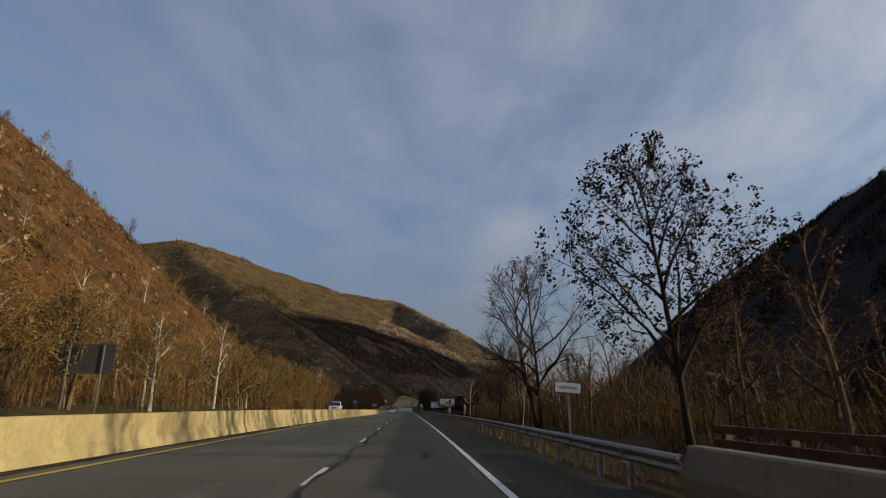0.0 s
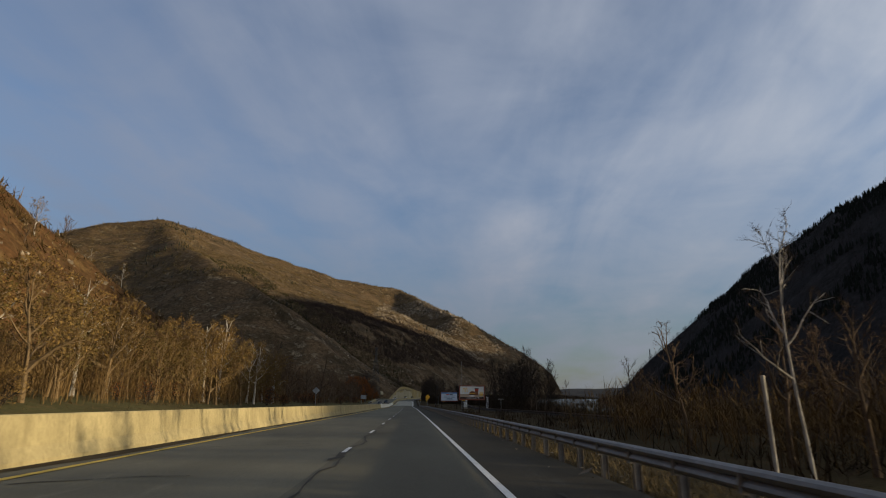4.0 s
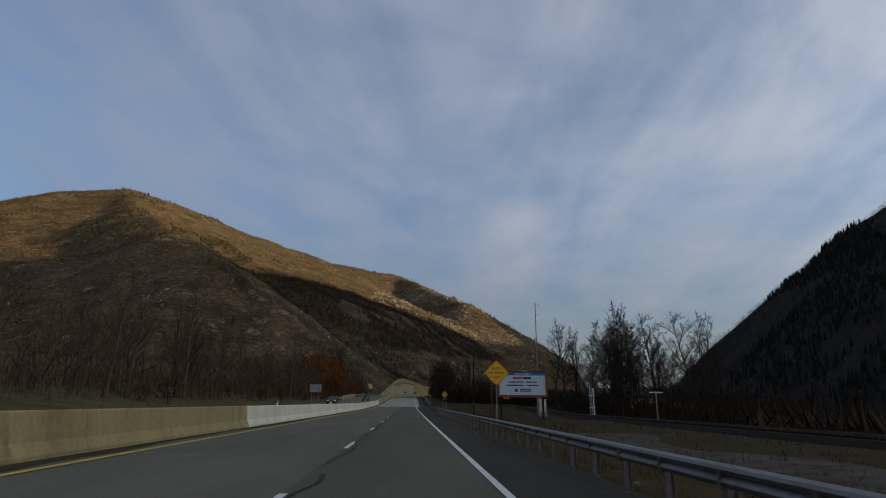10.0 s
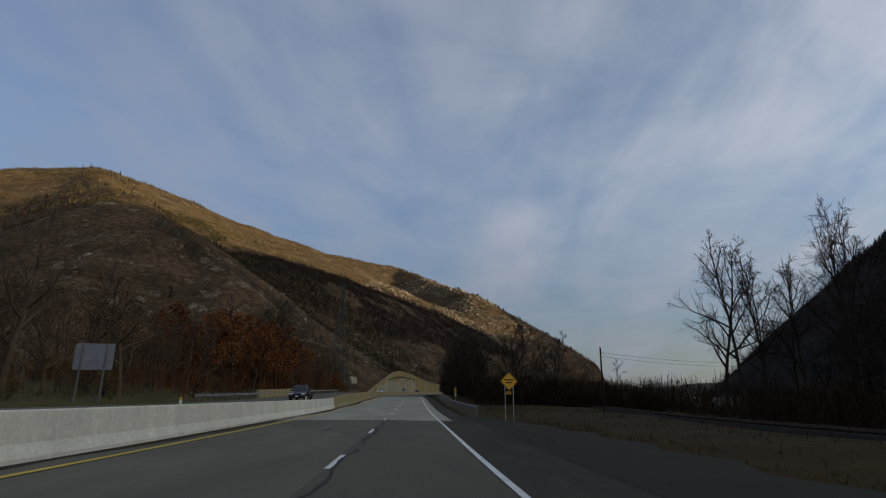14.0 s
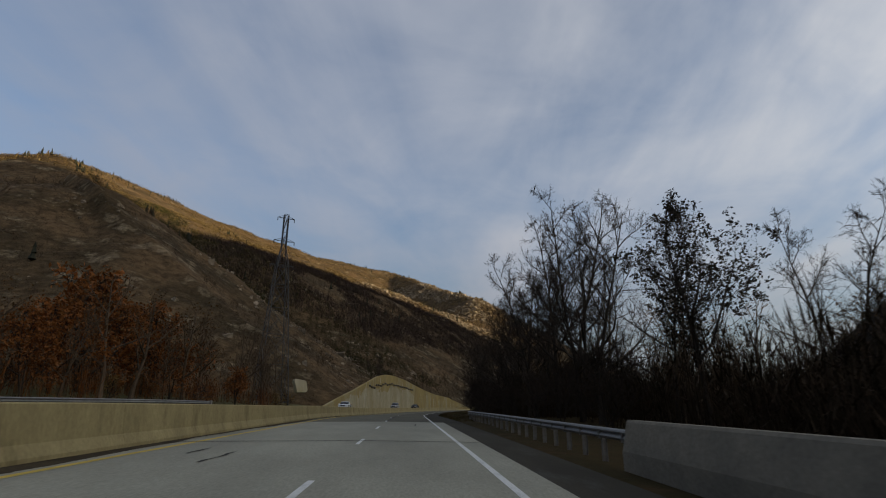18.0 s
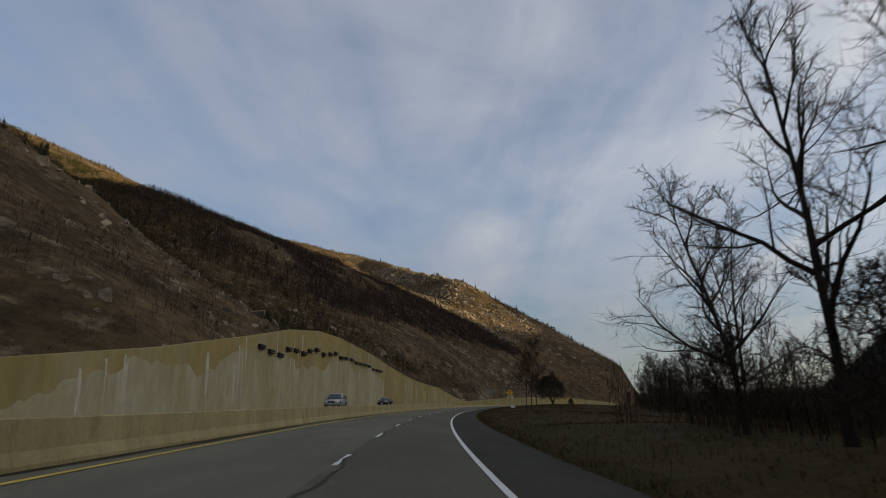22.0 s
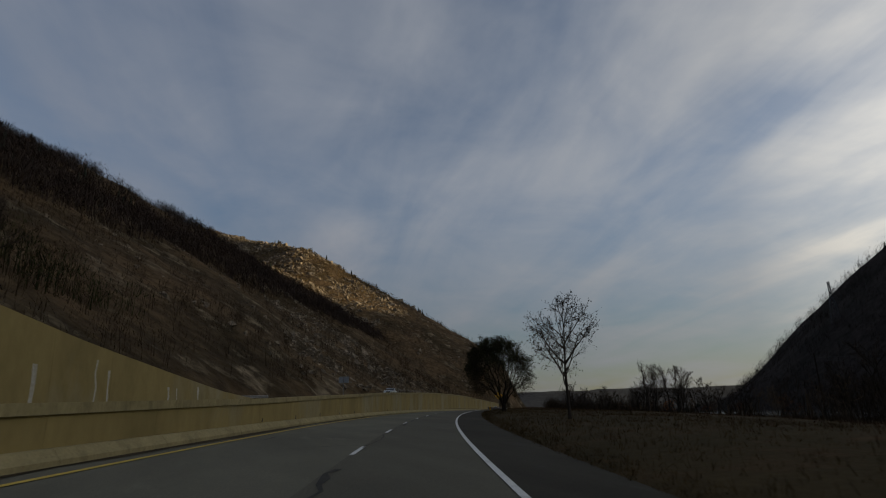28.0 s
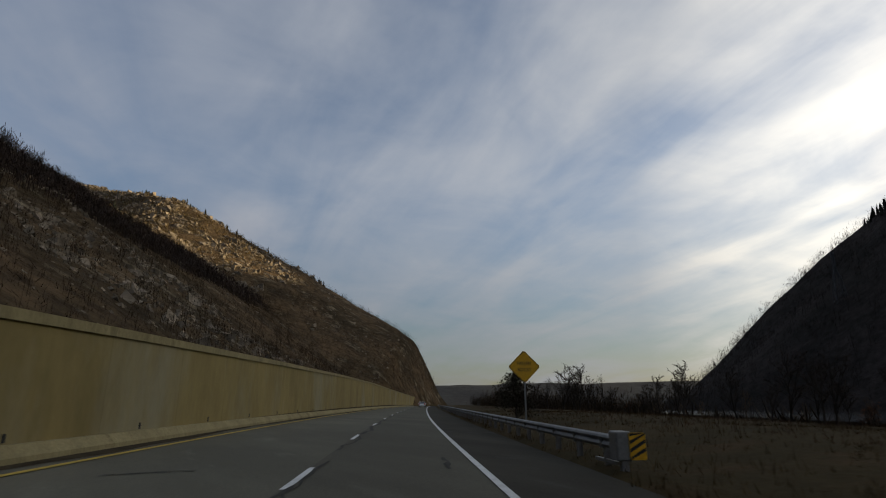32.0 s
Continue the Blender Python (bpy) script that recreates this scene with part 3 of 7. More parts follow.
def side_of(x, y, line):
    """True left of a polyline, by its nearest piece."""
    best, left = np.full(x.shape, 1e9), np.zeros(x.shape, bool)
    for (x0, y0, *_), (x1, y1, *_) in zip(line[:-1], line[1:]):
        dx, dy = x1 - x0, y1 - y0
        t = np.clip(((x - x0) * dx + (y - y0) * dy) / (dx * dx + dy * dy), 0, 1)
        d = np.hypot(x - x0 - t * dx, y - y0 - t * dy)
        near = d < best - 1e-9
        best, left = np.where(near, d, best), np.where(near, dx * (y - y0) - dy * (x - x0) > 0, left)
    return left


def toe_line():
    pts = [(-1500.0, 620.0, 0.0), (-500.0, 600.0, 0.0), (-160.0, 560.0, 2.0), (-60.0, 590.0, 5.0)]
    pts += [tuple(float(v) for v in PT(s, -20.5 if s < 790 else -24.5, opp(s) + 0.5)) for s in (630, 680, 740, 790, 840, 930, 1010, 1090)]
    pts += [(305.0, 1185.0, 12.0), (320.0, 1300.0, 10.0), (290.0, 1700.0, 0.0), (200.0, 2600.0, 0.0)]
    return pts


TOE = toe_line()
RIDGE = [(-1150, 900, 110), (-760, 1090, 240), (-600, 1210, 352), (-520, 1270, 385), (-390, 1530, 386), (-200, 1630, 340), (-30, 1730, 332), (50, 1520, 256), (110, 1335, 189), (175, 1265, 134), (232, 1222, 92), (278, 1195, 50), (296, 1188, 28)]
SPUR = [(-520, 1270, 385), (-380, 1040, 262), (-232, 830, 172), (-150, 775, 118), (-75, 728, 62), (-30, 700, 30)]


def mountain_height(x, y):
    d, zt = seg_near(x, y, TOE)
    inside = side_of(x, y, TOE)
    d = np.where(inside, d, -d)
    gully = noise2(x, y, 70, 5, 4)
    face = zt + np.where(d < 150, 0.66 * d, 99 + 0.44 * (d - 150)) + gully * np.clip(d / 18, 0, 3.5)
    cap = tent(x, y, RIDGE, 0.15)
    h = np.minimum(face, cap)
    h = np.maximum(h, np.maximum(tent(x, y, RIDGE, 0.62), tent(x, y, SPUR, 0.7)) + gully * np.clip(d / 30, 0, 3))
    h = np.minimum(h, zt + 2.2 * d + 2)
    h = np.where(d > 0, h, zt - 2 + 0.6 * d)
    ds, _ = seg_near(x, y, SPUR)
    behind = side_of(x, y, SPUR)
    h = h - np.where(behind, 17.0, 0.0) * np.exp(-(((ds - 62) / 34) ** 2)) * np.clip((d - 12) / 70, 0, 1) * np.clip((420 - d) / 120, 0, 1)
    return h + np.clip(d / 20, 0, 1) * noise2(x, y, 14, 8, 3) * 0.9


def field(name, xs, ys, height, mat, low=-30.0, smooth=True):
    x, y = np.meshgrid(xs, ys, indexing="ij")
    z = height(x, y)
    f = gridfaces(len(xs), len(ys), flip=True)
    keep = (z.ravel()[f] > low).any(1)
    f = f[keep]
    used, inv = np.unique(f, return_inverse=True)
    v = np.stack([x, y, z], -1).reshape(-1, 3)[used]
    return put(name, v, inv.reshape(f.shape), mat, smooth=smooth)


def spaced(a, b, fine_a, fine_b, fine, coarse):
    """Numbers from a to b, close together between fine_a and fine_b."""
    return np.unique(np.round(np.r_[np.arange(a, fine_a, coarse), np.arange(fine_a, fine_b, fine), np.arange(fine_b, b, coarse)], 3))


mountain = field("mountain", spaced(-1500, 420, -330, 300, 5, 16), spaced(560, 2400, 560, 1400, 5, 16), mountain_height, HILL, -6)
tagged(mountain, "tall brown leafless mountain, its upper half lit gold", "mountain", kind="structure")

NEAR_RIDGE = [(-380, -330, 190), (-225, 0, 168), (-178, 115, 136), (-145, 176, 104), (-131, 203, 86), (-119, 230, 66), (-98, 270, 40), (-80, 305, 16)]


def near_height(x, y):
    g = noise2(x, y, 45, 12, 4)
    return np.minimum(tent(x, y, NEAR_RIDGE, 0.8), 1.0 + 1.0 * np.maximum(-x - 42, -30)) + g * 2.2 - 0.5


near_hill = field("near_hill", np.arange(-420, -26, 5.0), np.arange(-330, 360, 5.0), near_height, REDSOIL, -3)
tagged(near_hill, "steep red brown soil and rock slope in evening sun", "hill", kind="structure")

# nodes before y 690 are unseen and set only to shape the cast shadow
RIGHT_RIDGE = [(600, -110, 15), (585, -30, 70), (565, 45, 84), (552, 140, 105), (545, 235, 220), (540, 330, 280), (530, 520, 256), (519, 690, 228), (519, 850, 204), (507, 920, 157), (460, 966, 80), (393, 1002, 33), (335, 1035, 8)]


def right_height(x, y):
    return tent(x, y, RIGHT_RIDGE, 0.88) + noise2(x, y, 60, 21, 4) * 4


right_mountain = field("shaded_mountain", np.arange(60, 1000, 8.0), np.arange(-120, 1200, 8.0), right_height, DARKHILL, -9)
tagged(right_mountain, "dark wooded mountain in shade across the river", "mountain", kind="structure")

# added out-of-view ridge, its heights set to shape the shadow on the mountain
SHADOW_RIDGE = [(1100, 560, 330), (1100, 740, 325), (1100, 930, 215), (1100, 975, 210), (1100, 1024, 270), (1100, 1110, 325)]
back_mountain = field("back_mountain", np.arange(700, 1500, 20.0), np.arange(200, 1500, 20.0), lambda x, y: tent(x, y, SHADOW_RIDGE, 1.3) + noise2(x, y, 160, 4, 3) * 6, DARKHILL, -12)
tagged(back_mountain, "unseen ridge added to cast shade on the main mountain", "mountain", kind="structure")
FAR_RIDGE = [(700, 3800, 95), (1500, 3600, 120), (2400, 3300, 150), (3400, 2800, 160)]
far_hills = field("far_hills", np.arange(0, 4200, 80.0), np.arange(2200, 4400, 80.0), lambda x, y: tent(x, y, FAR_RIDGE, 0.2) + noise2(x, y, 420, 6, 3) * 12, FARHILL, -12)
tagged(far_hills, "low hazy blue grey hills on the horizon", "hills", kind="structure")

# ---- median barrier, wall, guard rails ----
def barrier_profile(s, w=0.3, d=-9.55):
    h = float(np.interp(s, [436, 450, 464, 490, 520], [1.2, 1.5, 1.5, 1.4, 1.2]))
    return [(d - w, -0.4), (d - w, h * 0.97), (d - w + 0.03, h), (d - 0.05, h), (d - 0.02, h * 0.97), (d + 0.05, 0.42), (d + 0.2, 0.1), (d + 0.22, -0.4)]


median = new("median_barrier")
tagged(median, "long concrete median barrier along the yellow line", "barrier", kind="structure")
BREAKS = [(-140, 298, BARRIER, 6.1), (298, 437, BARRIER_NEW, 6.1), (437, 735, BARRIER, 6.1)]
for a, b, mat, step in BREAKS:
    for s in np.arange(a, b - 0.1, step):
        e = min(s + step - 0.012, b)
        sweep("barrier_section", rng(s, e, 3.1), barrier_profile, mat, median, closed=True)


def wall_top(s):
    return float(np.interp(s, [735, 760, 790, 812, 830, 845, 870, 905, 950, 1250], [1.2, 1.5, 2.2, 2.85, 3.2, 3.6, 4.1, 4.65, 5.1, 5.1]))


retaining = new("carriageway_wall")
tagged(retaining, "tan concrete retaining wall under the upper carriageway", "wall", kind="structure")
for s in np.arange(735, 1230, 6.1):
    sweep("wall_panel", rng(s, s + 6.088, 3.05), lambda q: [(-10.3, -0.4), (-10.3, wall_top(q) - 0.02), (-9.98, wall_top(q) - 0.02), (-9.98, -0.4)], WALLC, retaining, closed=True)
    sweep("wall_cap", rng(s, s + 6.088, 3.05), lambda q: [(-10.36, wall_top(q) - 0.01), (-10.36, wall_top(q) + 0.3), (-9.9, wall_top(q) + 0.3), (-9.9, wall_top(q) - 0.01)], BARRIER, retaining, closed=True)
    sweep("kerb", rng(s, s + 6.088, 3.05), [(-9.97, -0.4), (-9.97, 0.4), (-9.7, 0.4), (-9.45, 0.12), (-9.4, -0.4)], BARRIER, retaining, closed=True)


def arch_top(s):
    return float(np.interp(s, [583, 598, 614, 631, 643, 654, 664, 673, 682, 696, 710, 725, 749, 755, 764, 774, 792], [1.2, 3.2, 5.3, 8.1, 10.3, 11.5, 11.7, 11.3, 10.8, 9.5, 8.3, 7.0, 5.8, 4.9, 3.8, 2.6, 1.2]))


cliff_wall = new("cliff_wall")
tagged(cliff_wall, "tall stained concrete retaining wall with an arched top", "wall", kind="structure")
for s in np.arange(583, 787.9, 5.0):
    sweep("wall_panel", rng(s, s + 4.988, 1.25), lambda q: [(-18.9, -0.6), (-18.9, arch_top(q)), (-18.3, arch_top(q)), (-18.0, -0.6)], WALLC, cliff_wall, closed=True)


def rail(name, a, b, d, top, label, step=1.905, flip=1):
    """W-beam guard rail on steel posts, from a to b."""
    g = new(name)
    tagged(g, label, "guard rail", kind="structure")
    f = flip
    prof = [(d - 0.0 * f, top), (d - 0.05 * f, top - 0.03), (d - 0.075 * f, top - 0.075), (d - 0.05 * f, top - 0.12), (d - 0.0 * f, top - 0.155), (d - 0.05 * f, top - 0.19), (d - 0.075 * f, top - 0.235), (d - 0.05 * f, top - 0.28), (d, top - 0.31)]
    back = [(p[0] + 0.02 * f, p[1]) for p in prof[::-1]]
    for s in np.arange(a, b - 0.5, 7.62):
        sweep("beam", rng(s, min(s + 7.62, b), 1.9), prof + back, GALV, g, closed=True, smooth=False)
    return g


guard_a = rail("guard_rail", 9.3, 356, 4.35, 0.7, "weathered steel guard rail on posts along the shoulder")
guard_b = rail("guard_rail", 418, 461, 5.6, 0.8, "weathered steel guard rail leading onto the bridge parapet")
guard_c = rail("guard_rail", 487, 528, 5.6, 0.8, "weathered steel guard rail beside bare trees")
guard_d = rail("guard_rail", 838, 1000, 4.7, 0.68, "weathered steel guard rail with a striped end terminal")

# ---- markings ----
DASH0 = 221.9
DASH_OFF = ([0, 25, 64, 172, 222, 250, 308, 357, 393, 457, 543, 567, 591, 615, 638, 662, 744, 790, 837, 900], [-2.4, -1.8, -0.2, -1.1, -0.4, 0.5, 0.5, 1.4, 1.8, 3.7, 4.6, 4.3, 3.8, 2.8, 1.5, 0.9, -2.4, -4.3, -7.0, -8.5])
lines = new("lane_markings")
tagged(lines, "worn white and yellow road paint", "road marking", kind="structure")
for k in range(-28, 82):
    s = DASH0 + 12.19 * k
    s += float(np.interp(s, *DASH_OFF))
    if -110 < s < 1200:
        lift = 0.066 if DECK_A < s < DECK_B else 0.055
        sweep("lane_dash", rng(s - 1.52, s + 1.52, 1.5), [(-2.02, lift), (-1.88, lift)], WHITE_PAINT, lines)
sweep("edge_line", rng(-130, 1200, 4), [(1.62, 0.018), (1.77, 0.018)], WHITE_PAINT, lines)
sweep("median_line", rng(-130, 1200, 4), [(-8.14, 0.018), (-7.9, 0.018)], YELLOW_PAINT, lines)

# ---- trees ----
def tube(V, F, pts, radii, sides, tip=True):
    """A tapered tube along pts, added to the lists V and F."""
    pts = np.asarray(pts, float)
    base = len(V)
    n = len(pts)
    ang = np.arange(sides) * 2 * math.pi / sides
    ca, sa = np.cos(ang), np.sin(ang)
    for i in range(n):
        d = pts[min(i + 1, n - 1)] - pts[max(i - 1, 0)]
        d = d / (np.linalg.norm(d) + 1e-9)
        dx, dy, dz = d.tolist()
        ux, uy, uz = (dy * 0.05 - dz * 0.95, dz * 0.31 - dx * 0.05, dx * 0.95 - dy * 0.31) if abs(dz) > 0.8 else (dy, -dx, 0.0)
        q = math.sqrt(ux * ux + uy * uy + uz * uz) + 1e-9
        ux, uy, uz = ux / q, uy / q, uz / q
        w = np.array([dy * uz - dz * uy, dz * ux - dx * uz, dx * uy - dy * ux])
        u = np.array([ux, uy, uz])
        if i == n - 1 and tip:
            V.append(pts[i])
            break
        V.extend(pts[i] + radii[i] * (np.outer(ca, u) + np.outer(sa, w)))
    for i in range(n - 1):
        a = base + i * sides
        for k in range(sides):
            k2 = (k + 1) % sides
            if i == n - 2 and tip:
                F.append([a + k, a + k2, base + (n - 1) * sides])
            else:
                F.append([a + k, a + k2, a + sides + k2, a + sides + k])


def grow(r, p, d, length, bend, up, steps):
    """A wandering line from p along d; up > 0 turns it to the sky."""
    pts = [np.array(p, float)]
    d = np.array(d, float)
    for _ in range(steps):
        d = d + r.normal(0, bend, 3) + (0, 0, up)
        d /= np.linalg.norm(d)
        pts.append(pts[-1] + d * length / steps)
    return pts, d


def tree_meshes(seed, height, crown=0.5, fork=0.3, limbs=7, subs=6, twigs=6, spikes=4, stems=1, lean=0.25, twig_r=0.012, leaves=0, leaf=0.1, trunk_r=None, up=0.06, leaf_low=0.0, bark=None, twig_mat=None, leaf_mat=None, name="tree", droop=0.0, round_at=None, spread=1.0):
    """Meshes of one leafless or thinly leaved tree: trunk with limbs, crown of twigs, and leaves."""
    r = np.random.RandomState(seed)
    V, F, TV, TF, LV, LF = [], [], [], [], [], []
    tr = trunk_r or height * 0.018
    ends = []
    for st in range(stems):
        a = r.uniform(0, 6.28)
        d0 = np.array([math.cos(a) * 0.16 * (stems > 1), math.sin(a) * 0.16 * (stems > 1), 1.0])
        p0 = np.array([math.cos(a), math.sin(a), 0]) * tr * 1.1 * (stems > 1)
        k = 9
        pts, _ = grow(r, p0 + (0, 0, -0.3), d0, height * 0.95, 0.045, 0.03, k)
        R = tr * (0.7 if stems > 1 else 1.0)
        rad = [R * 1.35] + [R * (1 - 0.93 * (i / k) ** 0.85) + 0.01 for i in range(1, k + 1)]
        tube(V, F, pts, rad, 7)
        pts = np.array(pts)
        for i in range(limbs):
            f = fork + (0.93 - fork) * (i + r.uniform(0, 0.9)) / limbs
            q = f * k
            j = min(int(q), k - 1)
            p = pts[j] + (pts[j + 1] - pts[j]) * (q - j)
            a = i * 2.4 + r.uniform(-0.5, 0.5) + st
            tilt = r.uniform(0.55, 1.0) * (1.25 - 0.6 * f) * (spread if f < 0.5 else 1.0)
            d = np.array([math.cos(a) * tilt, math.sin(a) * tilt, 1.0 - 0.35 * (f < 0.5) - droop])
            d /= np.linalg.norm(d)
            L = height * crown * (1.05 - 0.75 * (f - fork) / (1 - fork)) * r.uniform(0.8, 1.15)
            lp, _ = grow(r, p, d, L, 0.12, up, 6)
            lr = max(0.02, R * (1 - 0.85 * f) * 0.75)
            tube(V, F, lp, [lr * (1 - 0.85 * q / 6) + 0.008 for q in range(7)], 5)
            lp = np.array(lp)
            for b in range(subs):
                g = 0.22 + 0.76 * (b + r.uniform(0, 0.9)) / subs
                q = g * 6
                j = min(int(q), 5)
                p2 = lp[j] + (lp[j + 1] - lp[j]) * (q - j)
                dl = lp[j + 1] - lp[j]
                dl /= np.linalg.norm(dl)
                d2 = dl + r.normal(0, 0.62, 3) + (0, 0, 0.1 - droop)
                d2 /= np.linalg.norm(d2)
                L2 = L * 0.5 * (1.1 - 0.6 * g) * r.uniform(0.7, 1.3)
                bp, _ = grow(r, p2, d2, L2, 0.16, up * 0.8 - droop * 0.5, 4)
                br = max(twig_r * 1.5, lr * (1 - 0.8 * g) * 0.5)
                tube(V, F, bp, [br * (1 - 0.8 * q / 4) + 0.004 for q in range(5)], 4)
                bp = np.array(bp)
                for c in range(twigs):
                    q = (0.15 + 0.85 * (c + r.uniform(0, 0.9)) / twigs) * 4
                    j = min(int(q), 3)
                    p3 = bp[j] + (bp[j + 1] - bp[j]) * (q - j)
                    d3 = (bp[j + 1] - bp[j])
                    d3 = d3 / np.linalg.norm(d3) + r.normal(0, 0.6, 3) + (0, 0, 0.08 - 1.5 * droop)
                    d3 /= np.linalg.norm(d3)
                    L3 = max(0.35, L2 * 0.5) * r.uniform(0.6, 1.2)
                    tp, _ = grow(r, p3, d3, L3, 0.2, up * 0.5 - droop, 2)
                    tube(TV, TF, tp, [twig_r * 1.25, twig_r * 0.9, 0], 3)
                    ends.append(tp[-1])
                    for e in range(spikes):
                        p4 = tp[0] + (tp[-1] - tp[0]) * r.uniform(0.2, 1)
                        d4 = d3 + r.normal(0, 0.6, 3) + (0, 0, -droop)
                        d4 /= np.linalg.norm(d4)
                        e4 = p4 + d4 * L3 * r.uniform(0.4, 0.8)
                        tube(TV, TF, [p4, e4], [twig_r * 0.8, 0], 3)
                        ends.append(e4)
    if round_at:
        # keeps limbs and twigs inside an egg: centre height, half width, half height
        cz, rx, rz = (v * height for v in round_at)

        def within(p):
            p = np.array(p, float)
            q = (p - (0, 0, cz)) / (rx, rx, rz)
            n = np.linalg.norm(q, axis=1, keepdims=True)
            k = np.where(n > 0.8, (0.8 + 0.2 * np.tanh((n - 0.8) / 0.3)) / np.maximum(n, 1e-6), 1.0)
            a = np.arctan2(q[:, 1:2], q[:, :1])
            k = k * (1 + np.minimum(n, 1) * (0.075 * np.sin(4 * a + 3 * q[:, 2:]) + 0.05 * np.sin(9 * a - 6 * q[:, 2:]) - 0.04))
            k = np.where(p[:, 2:] < cz - rz * 0.9, 1.0, k)
            return q * k * (rx, rx, rz) + (0, 0, cz)

        V, TV, ends = within(V), within(TV), within(ends)
    if leaves:
        ends = np.array(ends)
        ends = ends[ends[:, 2] > leaf_low * height]
        cells = {}
        for e in ends:
            cells.setdefault(tuple(np.floor(e / (height * 0.08)).astype(int)), []).append(e)
        cells = list(cells.values())
        for i in range(leaves):
            cell = cells[r.randint(len(cells))]
            c = cell[r.randint(len(cell))] + r.normal(0, leaf * 1.4, 3)
            u, w = r.normal(0, 1, 3), r.normal(0, 1, 3)
            u /= np.linalg.norm(u)
            w -= (w @ u) * u
            w /= np.linalg.norm(w)
            k = leaf * r.uniform(0.6, 1.4)
            b = len(LV)
            LV.extend([c - u * k, c + w * k * 0.55, c + u * k, c - w * k * 0.55])
            LF.append([b, b + 1, b + 2, b + 3])
    out = []
    for nm, v, f, m in (("trunk", V, F, bark or BARK), ("crown", TV, TF, twig_mat or TWIG), ("leaves", LV, LF, leaf_mat or LEAF_DARK)):
        if f:
            me = bpy.data.meshes.new(nm)
            me.from_pydata(np.asarray(v).tolist(), [], f)
            me.materials.append(m)
            me.update()
            out.append((nm, me))
    return out


def fan_tree(seed, height, half):
    """Meshes of a broad dome: stems fan out from a low fork, twigs and small leaves fill the rim."""
    r = np.random.RandomState(seed)
    n = 620
    u = r.uniform(-0.62, 1.0, n)
    a = r.uniform(0, 2 * math.pi, n)
    w = np.sqrt(np.maximum(0, 1 - u * u)) * (1 + 0.07 * np.sin(3 * a + 1) + 0.05 * np.sin(7 * a + 4 * u))
    k = r.uniform(0.5, 1.0, n) ** 0.5
    cz = height * 0.5
    ends = np.stack([np.cos(a) * w * half * k, np.sin(a) * w * half * k, cz + u * k * (height - cz) + r.normal(0, 0.12, n)], 1)
    ends[:, 0] -= 1.25 * np.clip(ends[:, 2] / height, 0, 1)
    V, F, TV, TF = [], [], [], []

    def branch(p, d, T, rad):
        if len(T) == 1:
            q = p + (T[0] - p) * 0.5 + r.normal(0, 0.12, 3)
            tube(V, F, [p, q, T[0]], [rad, rad * 0.7, rad * 0.3], 4)
            return
        c = T.mean(0)
        L = np.linalg.norm(c - p)
        f = 0.3 if len(T) > 60 else 0.42
        step = (c - p) * 0.75 + d * L * 0.25
        mid = p + step * f * 0.5 + r.normal(0, 0.025 * L, 3)
        q = p + step * f + r.normal(0, 0.03 * L, 3)
        r1 = max(0.012, rad * 0.86)
        tube(V, F, [p, mid, q], [rad, (rad + r1) / 2, r1], 6 if rad > 0.06 else 4, tip=False)
        X = T - T.mean(0)
        ax = np.linalg.svd(X, full_matrices=False)[2][0] + r.normal(0, 0.15, 3)
        side = X @ ax > np.median(X @ ax) + r.normal(0, 0.05)
        if side.all() or not side.any():
            side = np.arange(len(T)) % 2 == 0
        dn = step / (np.linalg.norm(step) + 1e-9)
        for S in (T[side], T[~side]):
            branch(q, dn, S, max(0.012, r1 * (len(S) / len(T)) ** 0.42))

    tube(V, F, [(0, 0, -0.4), (0.03, 0, 0.5), (0, 0.03, 1.3)], [0.52, 0.36, 0.34], 10, tip=False)
    az = np.arctan2(ends[:, 1], ends[:, 0])
    order = np.argsort(az + r.normal(0, 0.2, n))
    for g in range(11):
        T = ends[order[g * n // 11:(g + 1) * n // 11]]
        c = T.mean(0)
        d = np.array([c[0], c[1], 2.2 * abs(c[2])])
        branch(np.array([0.14 * math.cos(g * 0.571 - 3), 0.14 * math.sin(g * 0.571 - 3), r.uniform(0.9, 1.5)]), d / np.linalg.norm(d), T, 0.115)
    tips = []
    for e in ends:
        out = (e - (0, 0, cz * 0.55)) / np.linalg.norm(e - (0, 0, cz * 0.55))
        for k in range(11):
            d = out * 0.7 + r.normal(0, 0.6, 3)
            d /= np.linalg.norm(d)
            p0 = e - out * r.uniform(0, 0.9)
            q = p0 + d * r.uniform(0.35, 1.0)
            tube(TV, TF, [p0, q], [0.009, 0], 3)
            tips.append(q)
    tips = np.array(tips)
    high = np.clip((tips[:, 2] / height - 0.3) / 0.5, 0.12, 1.0) * np.clip(np.hypot(np.hypot(tips[:, 0], tips[:, 1]) / half, (tips[:, 2] - cz) / cz), 0.3, 1.1) ** 2
    m = 80000
    c = tips[r.choice(len(tips), m, p=high / high.sum())] + r.normal(0, 0.15, (m, 3))
    A = r.normal(0, 1, (m, 3))
    A /= np.linalg.norm(A, axis=1, keepdims=True)
    B = r.normal(0, 1, (m, 3))
    B -= (A * B).sum(1, keepdims=True) * A
    B /= np.linalg.norm(B, axis=1, keepdims=True)
    z = (0.06 * r.uniform(0.6, 1.4, m))[:, None]
    LV = np.stack([c - A * z, c + B * z * 0.5, c + A * z, c - B * z * 0.5], 1).reshape(-1, 3)
    out = []
